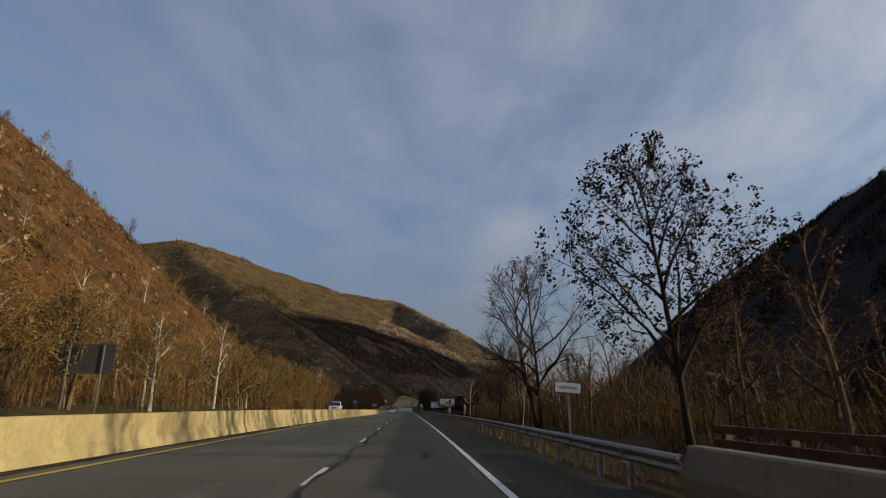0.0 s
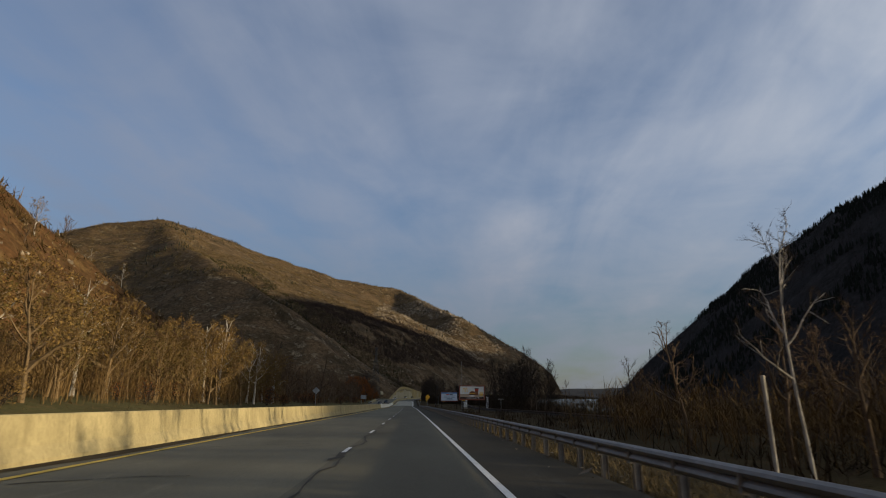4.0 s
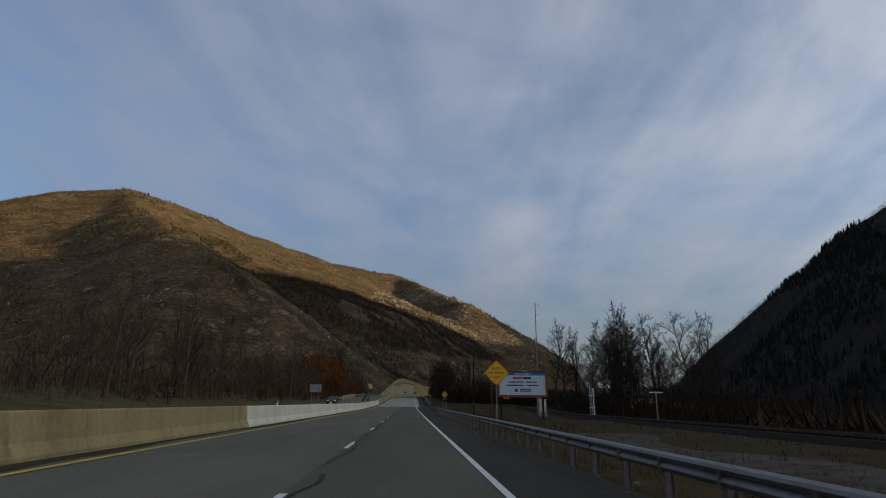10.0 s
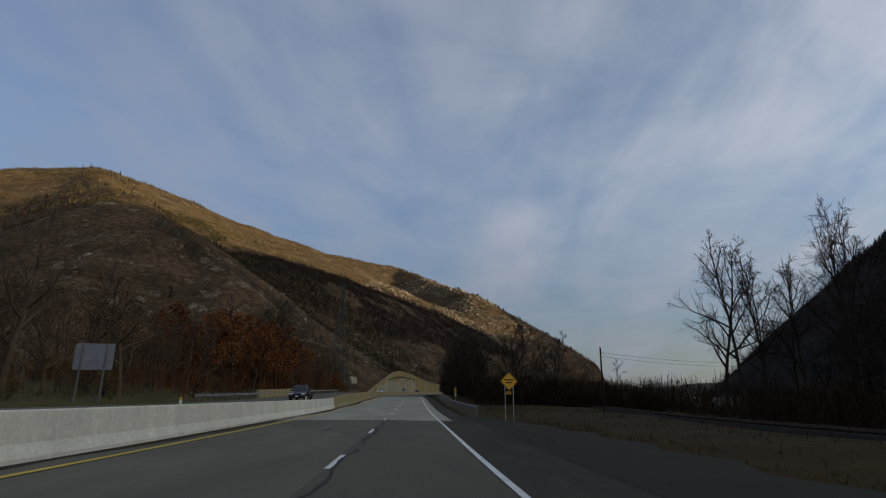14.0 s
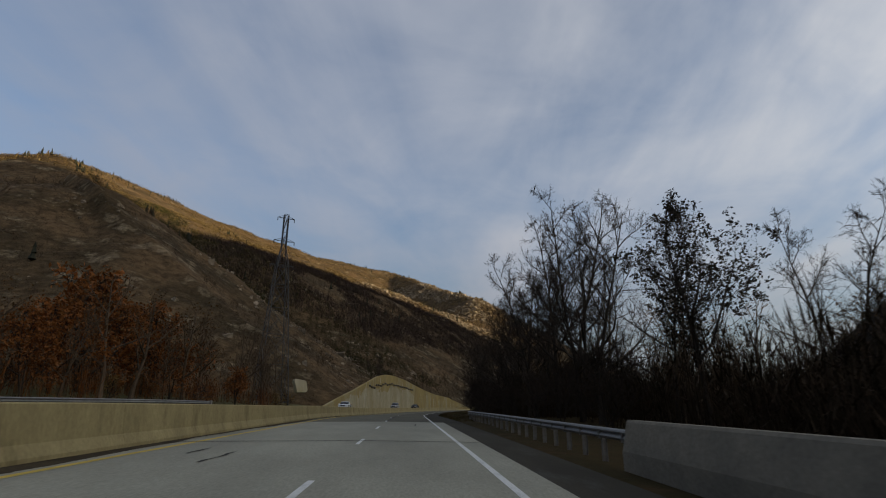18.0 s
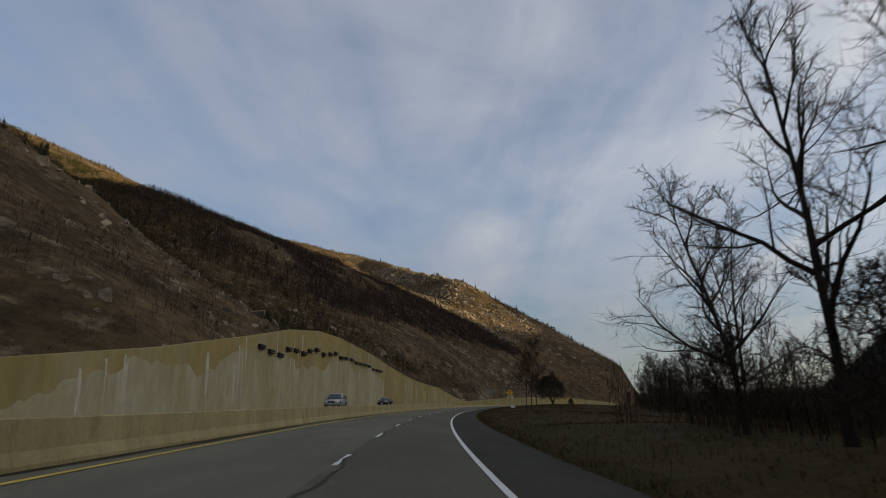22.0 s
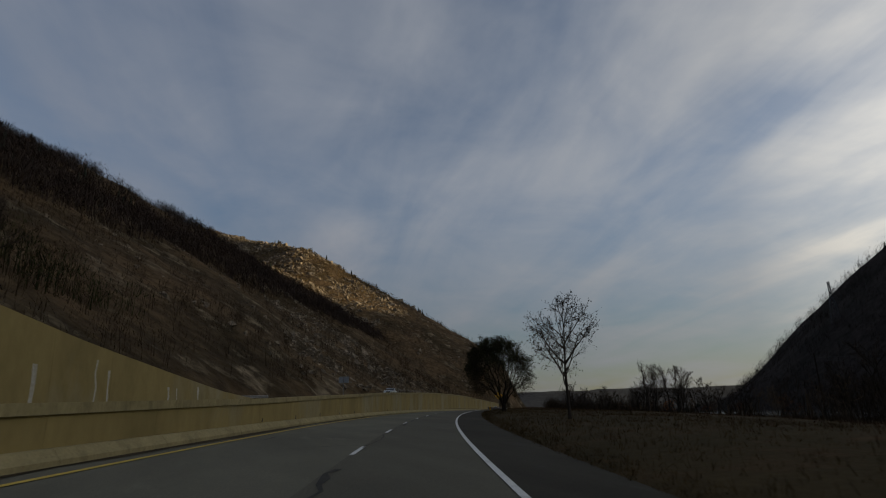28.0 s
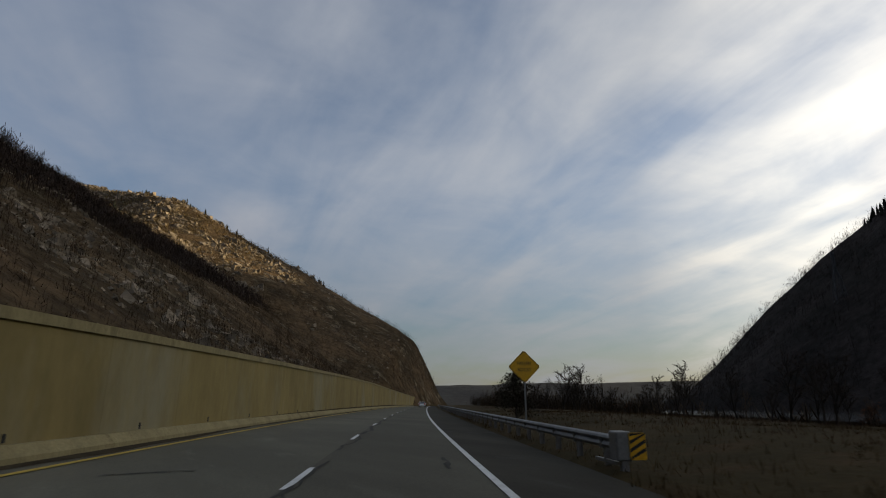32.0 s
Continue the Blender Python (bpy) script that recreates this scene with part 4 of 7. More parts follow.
    for nm, v, f, mt in (("trunk", V, F, BARK), ("crown", TV, TF, TWIG), ("leaves", LV, np.arange(4 * m).reshape(-1, 4).tolist(), LEAF_OLIVE)):
        me = bpy.data.meshes.new(nm)
        me.from_pydata(np.asarray(v).tolist(), [], f)
        me.materials.append(mt)
        me.update()
        out.append((nm, me))
    return out


def plant(name, meshes, m, label, category="tree", group="", scale=1.0):
    """A tree or bush with its parts, at the pose m."""
    ob = new(name)
    ob.matrix_basis = m @ Matrix.Scale(scale, 4)
    tagged(ob, label, category, group)
    for nm, me in meshes:
        c = new(nm, me)
        c.parent = ob
    return ob


def standing(s, d, r, h=None):
    g = float(land(s, np.array([d]))[0]) if h is None else h
    return pose(*[float(v) for v in PT(s, d, g)], r.uniform(-3, 3), r.uniform(-3, 3), r.uniform(0, 360))


R0 = np.random.RandomState(7)
# near single trees on the right verge
leafy = tree_meshes(18, 17.6, crown=0.45, fork=0.2, limbs=14, subs=7, twigs=7, spikes=4, leaves=5600, leaf=0.12, leaf_low=0.3, twig_r=0.011, trunk_r=0.22, round_at=(0.57, 0.38, 0.42))
plant("leafy_tree", leafy, standing(28.4, 14.0, R0), "tall dark tree keeping clumps of dead leaves by the guard rail")
bare_a = tree_meshes(12, 17.0, crown=0.5, fork=0.2, limbs=12, subs=8, twigs=8, spikes=5, stems=2, twig_r=0.01, round_at=(0.58, 0.5, 0.44))
plant("bare_tree", bare_a, standing(54.0, 12.4, R0), "big leafless tree with two stems beside the guard rail", group="bare trees on the right verge")
bare_b = tree_meshes(13, 16.0, crown=0.5, fork=0.22, limbs=8, subs=6, twigs=6, spikes=4, stems=3, twig_r=0.012)
plant("bare_tree", bare_b, standing(98, 15.0, R0), "leafless tree with many slim stems beside the guard rail", group="bare trees on the right verge", scale=0.86)
plant("bare_tree", bare_b, standing(103, 20.5, R0), "leafless tree with many slim stems beside the guard rail", group="bare trees on the right verge", scale=0.8)
bare_c = tree_meshes(14, 14.0, crown=0.4, fork=0.3, limbs=8, subs=6, twigs=6, spikes=4, twig_r=0.012)
birch = tree_meshes(15, 10.0, crown=0.28, fork=0.35, limbs=7, subs=5, twigs=5, spikes=3, twig_r=0.008, trunk_r=0.065, bark=BARK_PALE)
for s, d in ((70.5, 13.8), (88, 18), (72, 19), (123.5, 12.8), (120, 21)):
    plant("birch_tree", birch, standing(s, d, R0), "slim pale barked birch among brown scrub", group="birches by the guard rail")
tan_a = tree_meshes(21, 10.0, crown=0.5, fork=0.2, limbs=9, subs=6, twigs=5, spikes=3, leaves=1700, leaf=0.095, twig_r=0.014, bark=BARK_TAN, twig_mat=TWIG_TAN, leaf_mat=LEAF_TAN, round_at=(0.58, 0.42, 0.44))
tan_b = tree_meshes(22, 8.5, crown=0.55, fork=0.15, limbs=8, subs=6, twigs=5, spikes=3, leaves=1800, leaf=0.095, stems=2, twig_r=0.014, bark=BARK_TAN, twig_mat=TWIG_TAN, leaf_mat=LEAF_MOSS, round_at=(0.52, 0.5, 0.5))
tan_c = tree_meshes(23, 12.0, crown=0.36, fork=0.3, limbs=8, subs=5, twigs=5, spikes=3, leaves=1600, leaf=0.085, twig_r=0.013, twig_mat=TWIG_TAN, leaf_mat=LEAF_TAN, bark=BARK_PALE)
brown_a = tree_meshes(24, 11.0, crown=0.42, fork=0.25, limbs=8, subs=6, twigs=4, spikes=2, leaves=250, leaf=0.12, twig_r=0.016, leaf_mat=LEAF_RUST_DULL, bark=BARK_BROWN, twig_mat=TWIG_BROWN)
brown_b = tree_meshes(25, 9.0, crown=0.45, fork=0.2, limbs=7, subs=6, twigs=4, spikes=2, stems=2, twig_r=0.016, bark=BARK_BROWN, twig_mat=TWIG_BROWN)
brown_c = tree_meshes(26, 13.0, crown=0.35, fork=0.3, limbs=8, subs=5, twigs=4, spikes=2, twig_r=0.016, bark=BARK_BROWN, twig_mat=TWIG_BROWN)
rust = tree_meshes(27, 8.0, crown=0.5, fork=0.15, limbs=8, subs=6, twigs=5, spikes=2, leaves=2600, leaf=0.15, twig_r=0.014, leaf_mat=LEAF_RUST, stems=2)
bush_a = tree_meshes(31, 2.6, crown=0.7, fork=0.08, limbs=5, subs=4, twigs=4, spikes=2, stems=3, twig_r=0.012, trunk_r=0.03, leaves=300, leaf=0.07, leaf_mat=LEAF_RUST)
bush_b = tree_meshes(32, 2.0, crown=0.8, fork=0.08, limbs=5, subs=4, twigs=4, spikes=2, stems=3, twig_r=0.012, trunk_r=0.03, twig_mat=TWIG_TAN, leaves=250, leaf=0.07, leaf_mat=LEAF_TAN)

# sunny woods behind the opposite road, in bark and twig colours set as sunlit
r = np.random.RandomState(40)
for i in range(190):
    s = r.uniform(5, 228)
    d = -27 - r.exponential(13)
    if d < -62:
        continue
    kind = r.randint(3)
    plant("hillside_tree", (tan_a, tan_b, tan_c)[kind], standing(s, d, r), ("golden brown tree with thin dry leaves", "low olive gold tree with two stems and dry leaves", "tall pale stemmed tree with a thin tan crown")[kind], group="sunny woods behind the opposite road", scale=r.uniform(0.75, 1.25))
for i in range(110):
    s = r.uniform(5, 600)
    d = -25.5 - r.exponential(6)
    plant("brush", (bush_a, bush_b)[r.randint(2)], standing(s, d, r), "tangled dry brush at the edge of the woods", "bush", group="brush along the opposite road", scale=r.uniform(0.6, 1.3))
# shaded brown woods further on, their shade partly in the darker bark and twigs
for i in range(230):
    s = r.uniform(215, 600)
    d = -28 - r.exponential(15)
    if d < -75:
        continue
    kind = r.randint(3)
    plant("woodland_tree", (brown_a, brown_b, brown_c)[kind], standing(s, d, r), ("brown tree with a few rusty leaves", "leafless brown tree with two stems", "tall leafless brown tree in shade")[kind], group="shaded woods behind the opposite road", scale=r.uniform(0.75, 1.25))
for s, d, k in ((478, -30, 1.5), (488, -33, 1.8), (497, -30, 1.7), (503, -34, 1.6), (452, -35, 1.5), (461, -31, 1.5), (469, -34, 1.7), (474, -29, 1.3), (484, -38, 1.8), (493, -40, 1.7), (508, -38, 1.5), (520, -31, 0.9), (528, -34, 1.1), (545, -30, 0.9), (561, -27, 0.7), (534, -34, 1.6), (541, -39, 1.8), (549, -35, 1.5), (556, -40, 1.6)):
    plant("rust_tree", rust, standing(s, d, r), "low tree full of rust orange leaves", group="rust leaved trees", scale=k)

for i in range(84):
    s, d = r.uniform(-8, 165), r.uniform(17, 46)
    kind = r.randint(3)
    plant("riverside_tree", (brown_a, brown_c, brown_b)[kind], standing(s, d, r), ("brown tree with a few rusty leaves behind the guard rail", "tall leafless brown tree behind the guard rail", "leafless brown tree with two stems behind the guard rail")[kind], group="brown woods behind the guard rail", scale=r.uniform(0.5, 0.8) if s > 95 else r.uniform(0.7, 1.05))
for i in range(22):
    s, d = r.uniform(62, 100), r.uniform(20, 36)
    plant("riverside_tree", (brown_c, brown_a)[i % 2], standing(s, d, r), ("tall leafless brown tree behind the guard rail", "brown tree with a few rusty leaves behind the guard rail")[i % 2], group="brown woods behind the guard rail", scale=r.uniform(0.6, 0.85))
plant("bare_tree", bare_a, standing(491, -29, r), "big leafless tree standing over the brown woods", scale=1.15)
for i in range(70):
    x, y = r.uniform(-175, -52), r.uniform(5, 300)
    z = float(near_height(np.array([x]), np.array([y]))[0])
    if z > 2:
        kind = r.randint(3)
        plant("slope_tree", (tan_b, tan_c, brown_b)[kind], pose(x, y, z - 0.3, r.uniform(-3, 3), r.uniform(-3, 3), r.uniform(0, 360)), ("low golden tree rooted on the steep slope", "pale stemmed tree rooted on the steep slope", "leafless brown tree rooted on the steep slope")[kind], group="trees on the steep sunny slope", scale=r.uniform(0.6, 1.1))
# right side: thicket near the start, row of tall trees, trees by the third guard rail
for i in range(90):
    s = r.uniform(60, 330)
    d = r.uniform(38, 75) if s > 130 else r.uniform(16, 50)
    kind = r.randint(3)
    plant("riverside_tree", (brown_a, brown_b, brown_c)[kind], standing(s, d, r), ("brown riverside tree with a few rusty leaves", "leafless riverside tree with two stems", "tall leafless riverside tree in shade")[kind], group="riverside woods in shade", scale=r.uniform(0.4, 0.75))
tall = [tree_meshes(50 + i, 31.0, crown=0.3, fork=0.25, limbs=13, subs=7, twigs=6, spikes=4, twig_r=0.017, stems=1 + (i == 2), trunk_r=0.36) for i in range(3)]
for i, (s, d) in enumerate(((416, 56), (420, 62), (424, 57), (429, 60), (408, 64), (402, 72), (455, 48.5), (457, 52.5), (456, 55), (454, 61), (458, 62.5), (455, 68), (453, 76))):
    plant("tall_tree", tall[i % 3], standing(s, d, r), "tall leafless tree with upright branches beyond the railway", group="row of tall leafless trees", scale=(r.uniform(0.7, 0.9), 0.95, 1.04, 0.96, 0.9, 0.92, 1.28, 1.1)[max(0, i - 5)])
for i in range(14):
    s, d = r.uniform(385, 440), r.uniform(48, 78)
    plant("railway_tree", tall[i % 3], standing(s, d, r), "leafless tree in the woods beyond the railway", group="woods beyond the railway", scale=r.uniform(0.35, 0.62))
edge = [tree_meshes(60 + i, 18.0, crown=(0.34, 0.3, 0.38)[i], fork=0.2, limbs=13, subs=8, twigs=7, spikes=5, twig_r=0.01, stems=1 + i % 2, up=0.05, trunk_r=0.19, spread=1.35) for i in range(3)]
for i, (s, d, k) in enumerate(((510, 12.6, 0.9), (513, 12.2, 1.0), (518.5, 12.0, 0.95), (520, 14, 1.1), (525, 12, 1.0), (531, 12.2, 0.9), (536, 14, 1.0), (541, 12.5, 0.85), (545.3, 12, 0.9), (549.6, 12.3, 0.9), (555, 15, 0.95), (561.6, 13.4, 0.85), (571, 17, 0.7), (583, 12.3, 0.85), (591, 12.0, 0.92), (597, 12.4, 0.68), (600, 14, 0.6), (504, 15, 0.7), (528, 17, 0.95), (534, 20, 1.0), (543, 18, 0.9), (552, 21, 0.9), (560, 19, 0.8), (578, 19, 0.6), (588, 18, 0.55), (485, 28.5, 0.9), (492, 31, 0.8), (496, 29, 0.7), (500, 22, 0.75))):
    plant("verge_tree", edge[i % 3], standing(s, d, r), "dark leafless tree crowding the road edge", group="dark trees by the road edge", scale=k * r.uniform(0.95, 1.05))
plant("bare_tree", bare_a, standing(480, 21.5, r), "forked leafless tree behind the striped marker", scale=0.95)
plant("leafy_tree", leafy, standing(501, 15.3, r), "dark tree keeping clumps of dead leaves behind the parapet", scale=0.78)
for i in range(14):
    s, d = 386 + i * 3.4 + r.uniform(-2, 2), r.uniform(48, 66)
    plant("tall_tree", edge[i % 3], standing(s, d, r), "tall finely branched leafless tree beyond the railway", group="row of tall leafless trees", scale=r.uniform(1.1, 1.5))
willow = tree_meshes(66, 10.5, crown=0.55, fork=0.24, limbs=16, subs=9, twigs=8, spikes=5, twig_r=0.011, leaves=3500, leaf=0.07, droop=0.13, trunk_r=0.22)
plant("drooping_tree", willow, standing(567.3, 10.8, r), "dark spreading tree with drooping branches and a few leaves")
tangle = tree_meshes(67, 5.5, crown=0.6, fork=0.1, limbs=9, subs=7, twigs=6, spikes=4, twig_r=0.012, stems=3, trunk_r=0.07)
for s, d, k in ((545, 9.6, 0.7), (552, 10.2, 0.9), (557, 9.8, 0.8), (562, 10.4, 1.0), (566, 12.5, 1.1), (574, 10.5, 0.9), (580, 11, 0.8), (587, 10.5, 0.8), (596, 11.5, 0.7), (533, 10, 0.8), (526, 9.8, 0.8), (519, 10.2, 0.7), (512, 10.5, 0.8), (504, 11, 0.9)):
    plant("tangled_bush", tangle, standing(s, d, r), "dense tangled leafless bush under the roadside trees", "bush", group="tangled bushes under the trees", scale=k)
for i in range(75):
    s = r.uniform(475, 1000)
    d = r.uniform(26, 48) if s < 590 else r.uniform(42, 72)
    plant("field_scrub", (brown_b, bush_a, brown_a)[i % 3], standing(s, d, r), "dark brown scrub along the far edge of the field", "bush", group="scrub beyond the field", scale=r.uniform(0.35, 0.6) if i % 3 != 1 else r.uniform(0.8, 1.5))
thin = tree_meshes(69, 11.0, crown=0.36, fork=0.26, limbs=14, subs=8, twigs=8, spikes=5, twig_r=0.008, trunk_r=0.085)
for s, d, k in ((659.5, 11.0, 0.8), (651.5, 11.2, 0.92), (676, 16, 0.6), (698, 13.5, 0.62)):
    plant("thin_tree", thin, standing(s, d, r), "thin leafless tree at the edge of the grass", group="thin trees in the grass", scale=k)
for s, d, k in ((721, 40, 0.6), (710, 40, 0.7), (713, 43, 0.65), (708, 44, 0.75), (856, 40, 0.62), (860, 42, 0.55), (853, 44, 0.6)):
    plant("far_tree", bare_a, standing(s, d, r), "wide leafless tree beyond the field", group="trees near the river bank", scale=k)
for i in range(42):
    s, d = r.uniform(480, 546), r.uniform(14, 46)
    plant("verge_sapling", (brown_b, brown_a, brown_c)[i % 3], standing(s, d, r), ("leafless brown sapling with two stems in the roadside woods", "brown sapling with a few rusty leaves in the roadside woods", "slim leafless sapling in the roadside woods")[i % 3], group="saplings in the roadside woods", scale=r.uniform(0.55, 0.9))
sign_bush = tree_meshes(72, 3.4, crown=0.5, fork=0.1, limbs=9, subs=6, twigs=5, spikes=3, stems=2, twig_r=0.01, trunk_r=0.05, leaves=2500, leaf=0.08)
plant("evergreen_bush", sign_bush, standing(866, 7.6, r), "small dark evergreen behind the warning sign", "bush")
slim = tree_meshes(68, 9.3, crown=0.42, fork=0.26, limbs=13, subs=8, twigs=7, spikes=5, twig_r=0.009, leaves=900, leaf=0.07, trunk_r=0.12, round_at=(0.62, 0.4, 0.38))
plant("slim_tree", slim, standing(766, 9.6, r), "slim upright tree with the last small leaves")
round_tree = fan_tree(70, 11.9, 5.75)
plant("round_tree", round_tree, spot(819.5, 7.5, gl(819.5, 7.5)), "broad round tree with small olive leaves beside the grass")
for s, d, k in ((842, 36, 0.75), (850, 42, 0.7), (880, 40, 0.5), (930, 34, 0.5), (960, 30, 0.55), (990, 36, 0.5)):
    plant("far_tree", bare_c, standing(s, d, r), "leafless tree near the river bank", group="trees near the river bank", scale=k)
far_row = tree_meshes(71, 8.0, crown=0.5, fork=0.15, limbs=7, subs=5, twigs=4, spikes=2, twig_r=0.025, stems=2)
for i in range(70):
    s = 690 + i * 5.4 + r.uniform(-3, 3)
    d = r.uniform(40, 66) if s < 880 else r.uniform(26, 60)
    plant("field_edge_tree", far_row, standing(s, d, r), "small leafless tree in the row beyond the field", group="row of small trees beyond the field", scale=r.uniform(0.6, 1.25))
for s, d, k in ((690, -31, 0.6), (697, -32, 0.45), (688, -35, 0.5), (770, -38, 0.6), (775, -42, 0.5), (720, -40, 0.4)):
    x, y, _ = PT(s, d)
    plant("slope_top_tree", bare_c, pose(float(x), float(y), float(mountain_height(np.array([x]), np.array([y]))[0]) - 0.2, 0, 0, r.uniform(0, 360)), "thin leafless tree on the slope above the wall", group="thin trees above the wall", scale=k)
for x, y, k in ((-6.3, 702, 1.15), (-3.0, 713, 0.75), (-12, 722, 0.6)):
    plant("slope_top_tree", thin, pose(x, y, float(mountain_height(np.array([float(x)]), np.array([float(y)]))[0]) - 0.3, 0, 0, r.uniform(0, 360)), "thin leafless tree on the slope above the wall", group="thin trees above the wall", scale=k)
for i in range(12):
    s, d = 632 + i * 6.0 + r.uniform(-2, 2), r.uniform(31, 40)
    plant("field_edge_sapling", thin, standing(s, d, r), "slim leafless tree at the far edge of the field", group="slim trees at the far edge of the field", scale=r.uniform(0.7, 1.1))

# ---- what grows and lies on the slopes: too many to count ----
def stuff(name, verts, faces, mat, label, category):
    ob = put(name, verts, faces, mat)
    return tagged(ob, label, category, kind="stuff")


def spikes_at(c, size, k, rs, thick=0.1, flat=0.35, low=0.15, high=1.3):
    """k slim upright triangles out of each place c, of that size; vertices and faces."""
    n = len(c)
    a, e = rs.uniform(0, 2 * np.pi, (n, k)), rs.uniform(low, high, (n, k))
    L = size[:, None] * rs.uniform(0.5, 1.1, (n, k))
    tip = np.stack([np.cos(a) * np.cos(e) * L, np.sin(a) * np.cos(e) * L, np.sin(e) * L], -1) + c[:, None]
    off = rs.normal(0, 1, (n, k, 3)) * size[:, None, None] * flat * [1, 1, 0.15]
    b = c[:, None] + off
    w = np.stack([-np.sin(a), np.cos(a), 0 * a], -1) * (size[:, None, None] * thick)
    v = np.stack([b - w, b + w, tip + off * 0.6], 2).reshape(-1, 3)
    return v, np.arange(len(v)).reshape(-1, 3)


def twiggy_at(c, size, k, rs, thick):
    """Young trees: a few upright stems and many short twigs along them."""
    n = len(c)
    a, e = rs.uniform(0, 2 * np.pi, (n, k)), rs.uniform(0.2, 1.35, (n, k))
    stem = np.arange(k)[None] % 6 == 0
    e = np.where(stem, rs.uniform(1.25, 1.55, (n, k)), e)
    up = np.where(stem, 0.0, rs.uniform(0.15, 0.9, (n, k)))
    L = size[:, None] * np.where(stem, rs.uniform(0.7, 1.1, (n, k)), rs.uniform(0.16, 0.38, (n, k)))
    off = rs.normal(0, 0.16, (n, k, 2)) * size[:, None, None] * np.where(stem, 0.6, 0.4 + 0.9 * np.sin(up * np.pi))[..., None]
    b = c[:, None] + np.concatenate([off, (up * size[:, None])[..., None]], -1)
    tip = b + np.stack([np.cos(a) * np.cos(e) * L, np.sin(a) * np.cos(e) * L, np.sin(e) * L], -1)
    w = np.stack([-np.sin(a), np.cos(a), 0 * a], -1) * (size[:, None] * thick * np.where(stem, 0.5, 0.65))[..., None]
    v = np.stack([b - w, b + w, tip], 2).reshape(-1, 3)
    return v, np.arange(len(v)).reshape(-1, 3)


def cones_at(c, height, rs, rings=3, sides=5):
    """Ragged conifers of stacked skirts."""
    n = len(c)
    V, F = [], []
    base = 0
    for q in range(rings):
        z0, z1 = 0.12 + 0.28 * q, 0.12 + 0.28 * q + 0.45
        rad = 0.2 * (1 - 0.27 * q)
        ang = np.arange(sides) * 2 * np.pi / sides + q
        rr = rad * height[:, None] * rs.uniform(0.6, 1.25, (n, sides))
        ring = np.stack([np.cos(ang) * rr, np.sin(ang) * rr, z0 * height[:, None] + rs.normal(0, 0.02, (n, sides)) * height[:, None]], -1) + c[:, None]
        top = c + np.stack([0 * height, 0 * height, np.minimum(z1, 1.0) * height], -1)
        V.append(np.concatenate([ring, top[:, None]], 1).reshape(-1, 3))
        i = np.arange(n)[:, None, None] * (sides + 1) + base
        k = np.arange(sides)
        F.append((i + np.stack([k, (k + 1) % sides, 0 * k + sides], 1)[None]).reshape(-1, 3))
        base += n * (sides + 1)
    return np.concatenate(V), np.concatenate(F)


BOX = np.array([(x, y, z) for x in (-1, 1) for y in (-1, 1) for z in (-1, 1)], float)
BOXF = np.array([[0, 1, 3, 2], [4, 6, 7, 5], [0, 4, 5, 1], [2, 3, 7, 6], [0, 2, 6, 4], [1, 5, 7, 3]])


def rocks_at(c, size, rs):
    """Broken blocks, each turned and knocked out of square."""
    n = len(c)
    v = BOX[None] * rs.uniform(0.45, 1.0, (n, 8, 1)) * rs.uniform(0.5, 1.1, (n, 1, 3))
    q = rs.normal(0, 1, (n, 4))
    q /= np.linalg.norm(q, axis=1, keepdims=True)
    w, x, y, z = q.T
    M = np.stack([1 - 2 * (y * y + z * z), 2 * (x * y - z * w), 2 * (x * z + y * w), 2 * (x * y + z * w), 1 - 2 * (x * x + z * z), 2 * (y * z - x * w), 2 * (x * z - y * w), 2 * (y * z + x * w), 1 - 2 * (x * x + y * y)], 1).reshape(n, 3, 3)
    v = np.einsum("nij,nkj->nki", M, v) * size[:, None, None] * 0.5 + c[:, None]
    return v.reshape(-1, 3), (np.arange(n)[:, None, None] * 8 + BOXF[None]).reshape(-1, 4)


rs = np.random.RandomState(5)


def on_mountain(n, x0, x1, y0, y1, dmin, dmax, patch=None, lo=0.0):
    x, y = rs.uniform(x0, x1, n), rs.uniform(y0, y1, n)
    d, _ = seg_near(x, y, TOE)
    ok = side_of(x, y, TOE) & (d > dmin) & (d < dmax)
    if patch:
        ok &= noise2(x, y, patch, 31, 3) > lo
    x, y = x[ok], y[ok]
    return np.stack([x, y, mountain_height(x, y) - 0.2], -1)


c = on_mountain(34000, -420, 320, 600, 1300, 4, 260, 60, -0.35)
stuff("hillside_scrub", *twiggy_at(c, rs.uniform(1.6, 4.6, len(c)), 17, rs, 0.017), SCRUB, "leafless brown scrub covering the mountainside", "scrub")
c = on_mountain(26000, -60, 330, 650, 1250, 3, 130, 26, 0.0)
stuff("slope_brush", *twiggy_at(c, rs.uniform(1.0, 4.0, len(c)), 24, rs, 0.015), SCRUB, "dense dark brush over the slope above the walls", "scrub")
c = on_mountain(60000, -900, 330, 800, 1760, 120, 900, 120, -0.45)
stuff("upper_scrub", *spikes_at(c, rs.uniform(1.8, 4.6, len(c)), 8, rs, 0.06, 0.6, 0.0, 1.1), SCRUB_SUNLIT, "golden brown scrub on the upper mountain", "scrub")
c = on_mountain(5000, -700, 330, 640, 1700, 20, 800, 90, 0.55)
stuff("mountain_pines", *cones_at(c, rs.uniform(3.0, 7.5, len(c)), rs), CONIFER, "small dark pines scattered over the mountain", "pine trees")
c = on_mountain(60000, -480, 60, 690, 1290, 14, 420)
ds, _ = seg_near(c[:, 0], c[:, 1], SPUR)
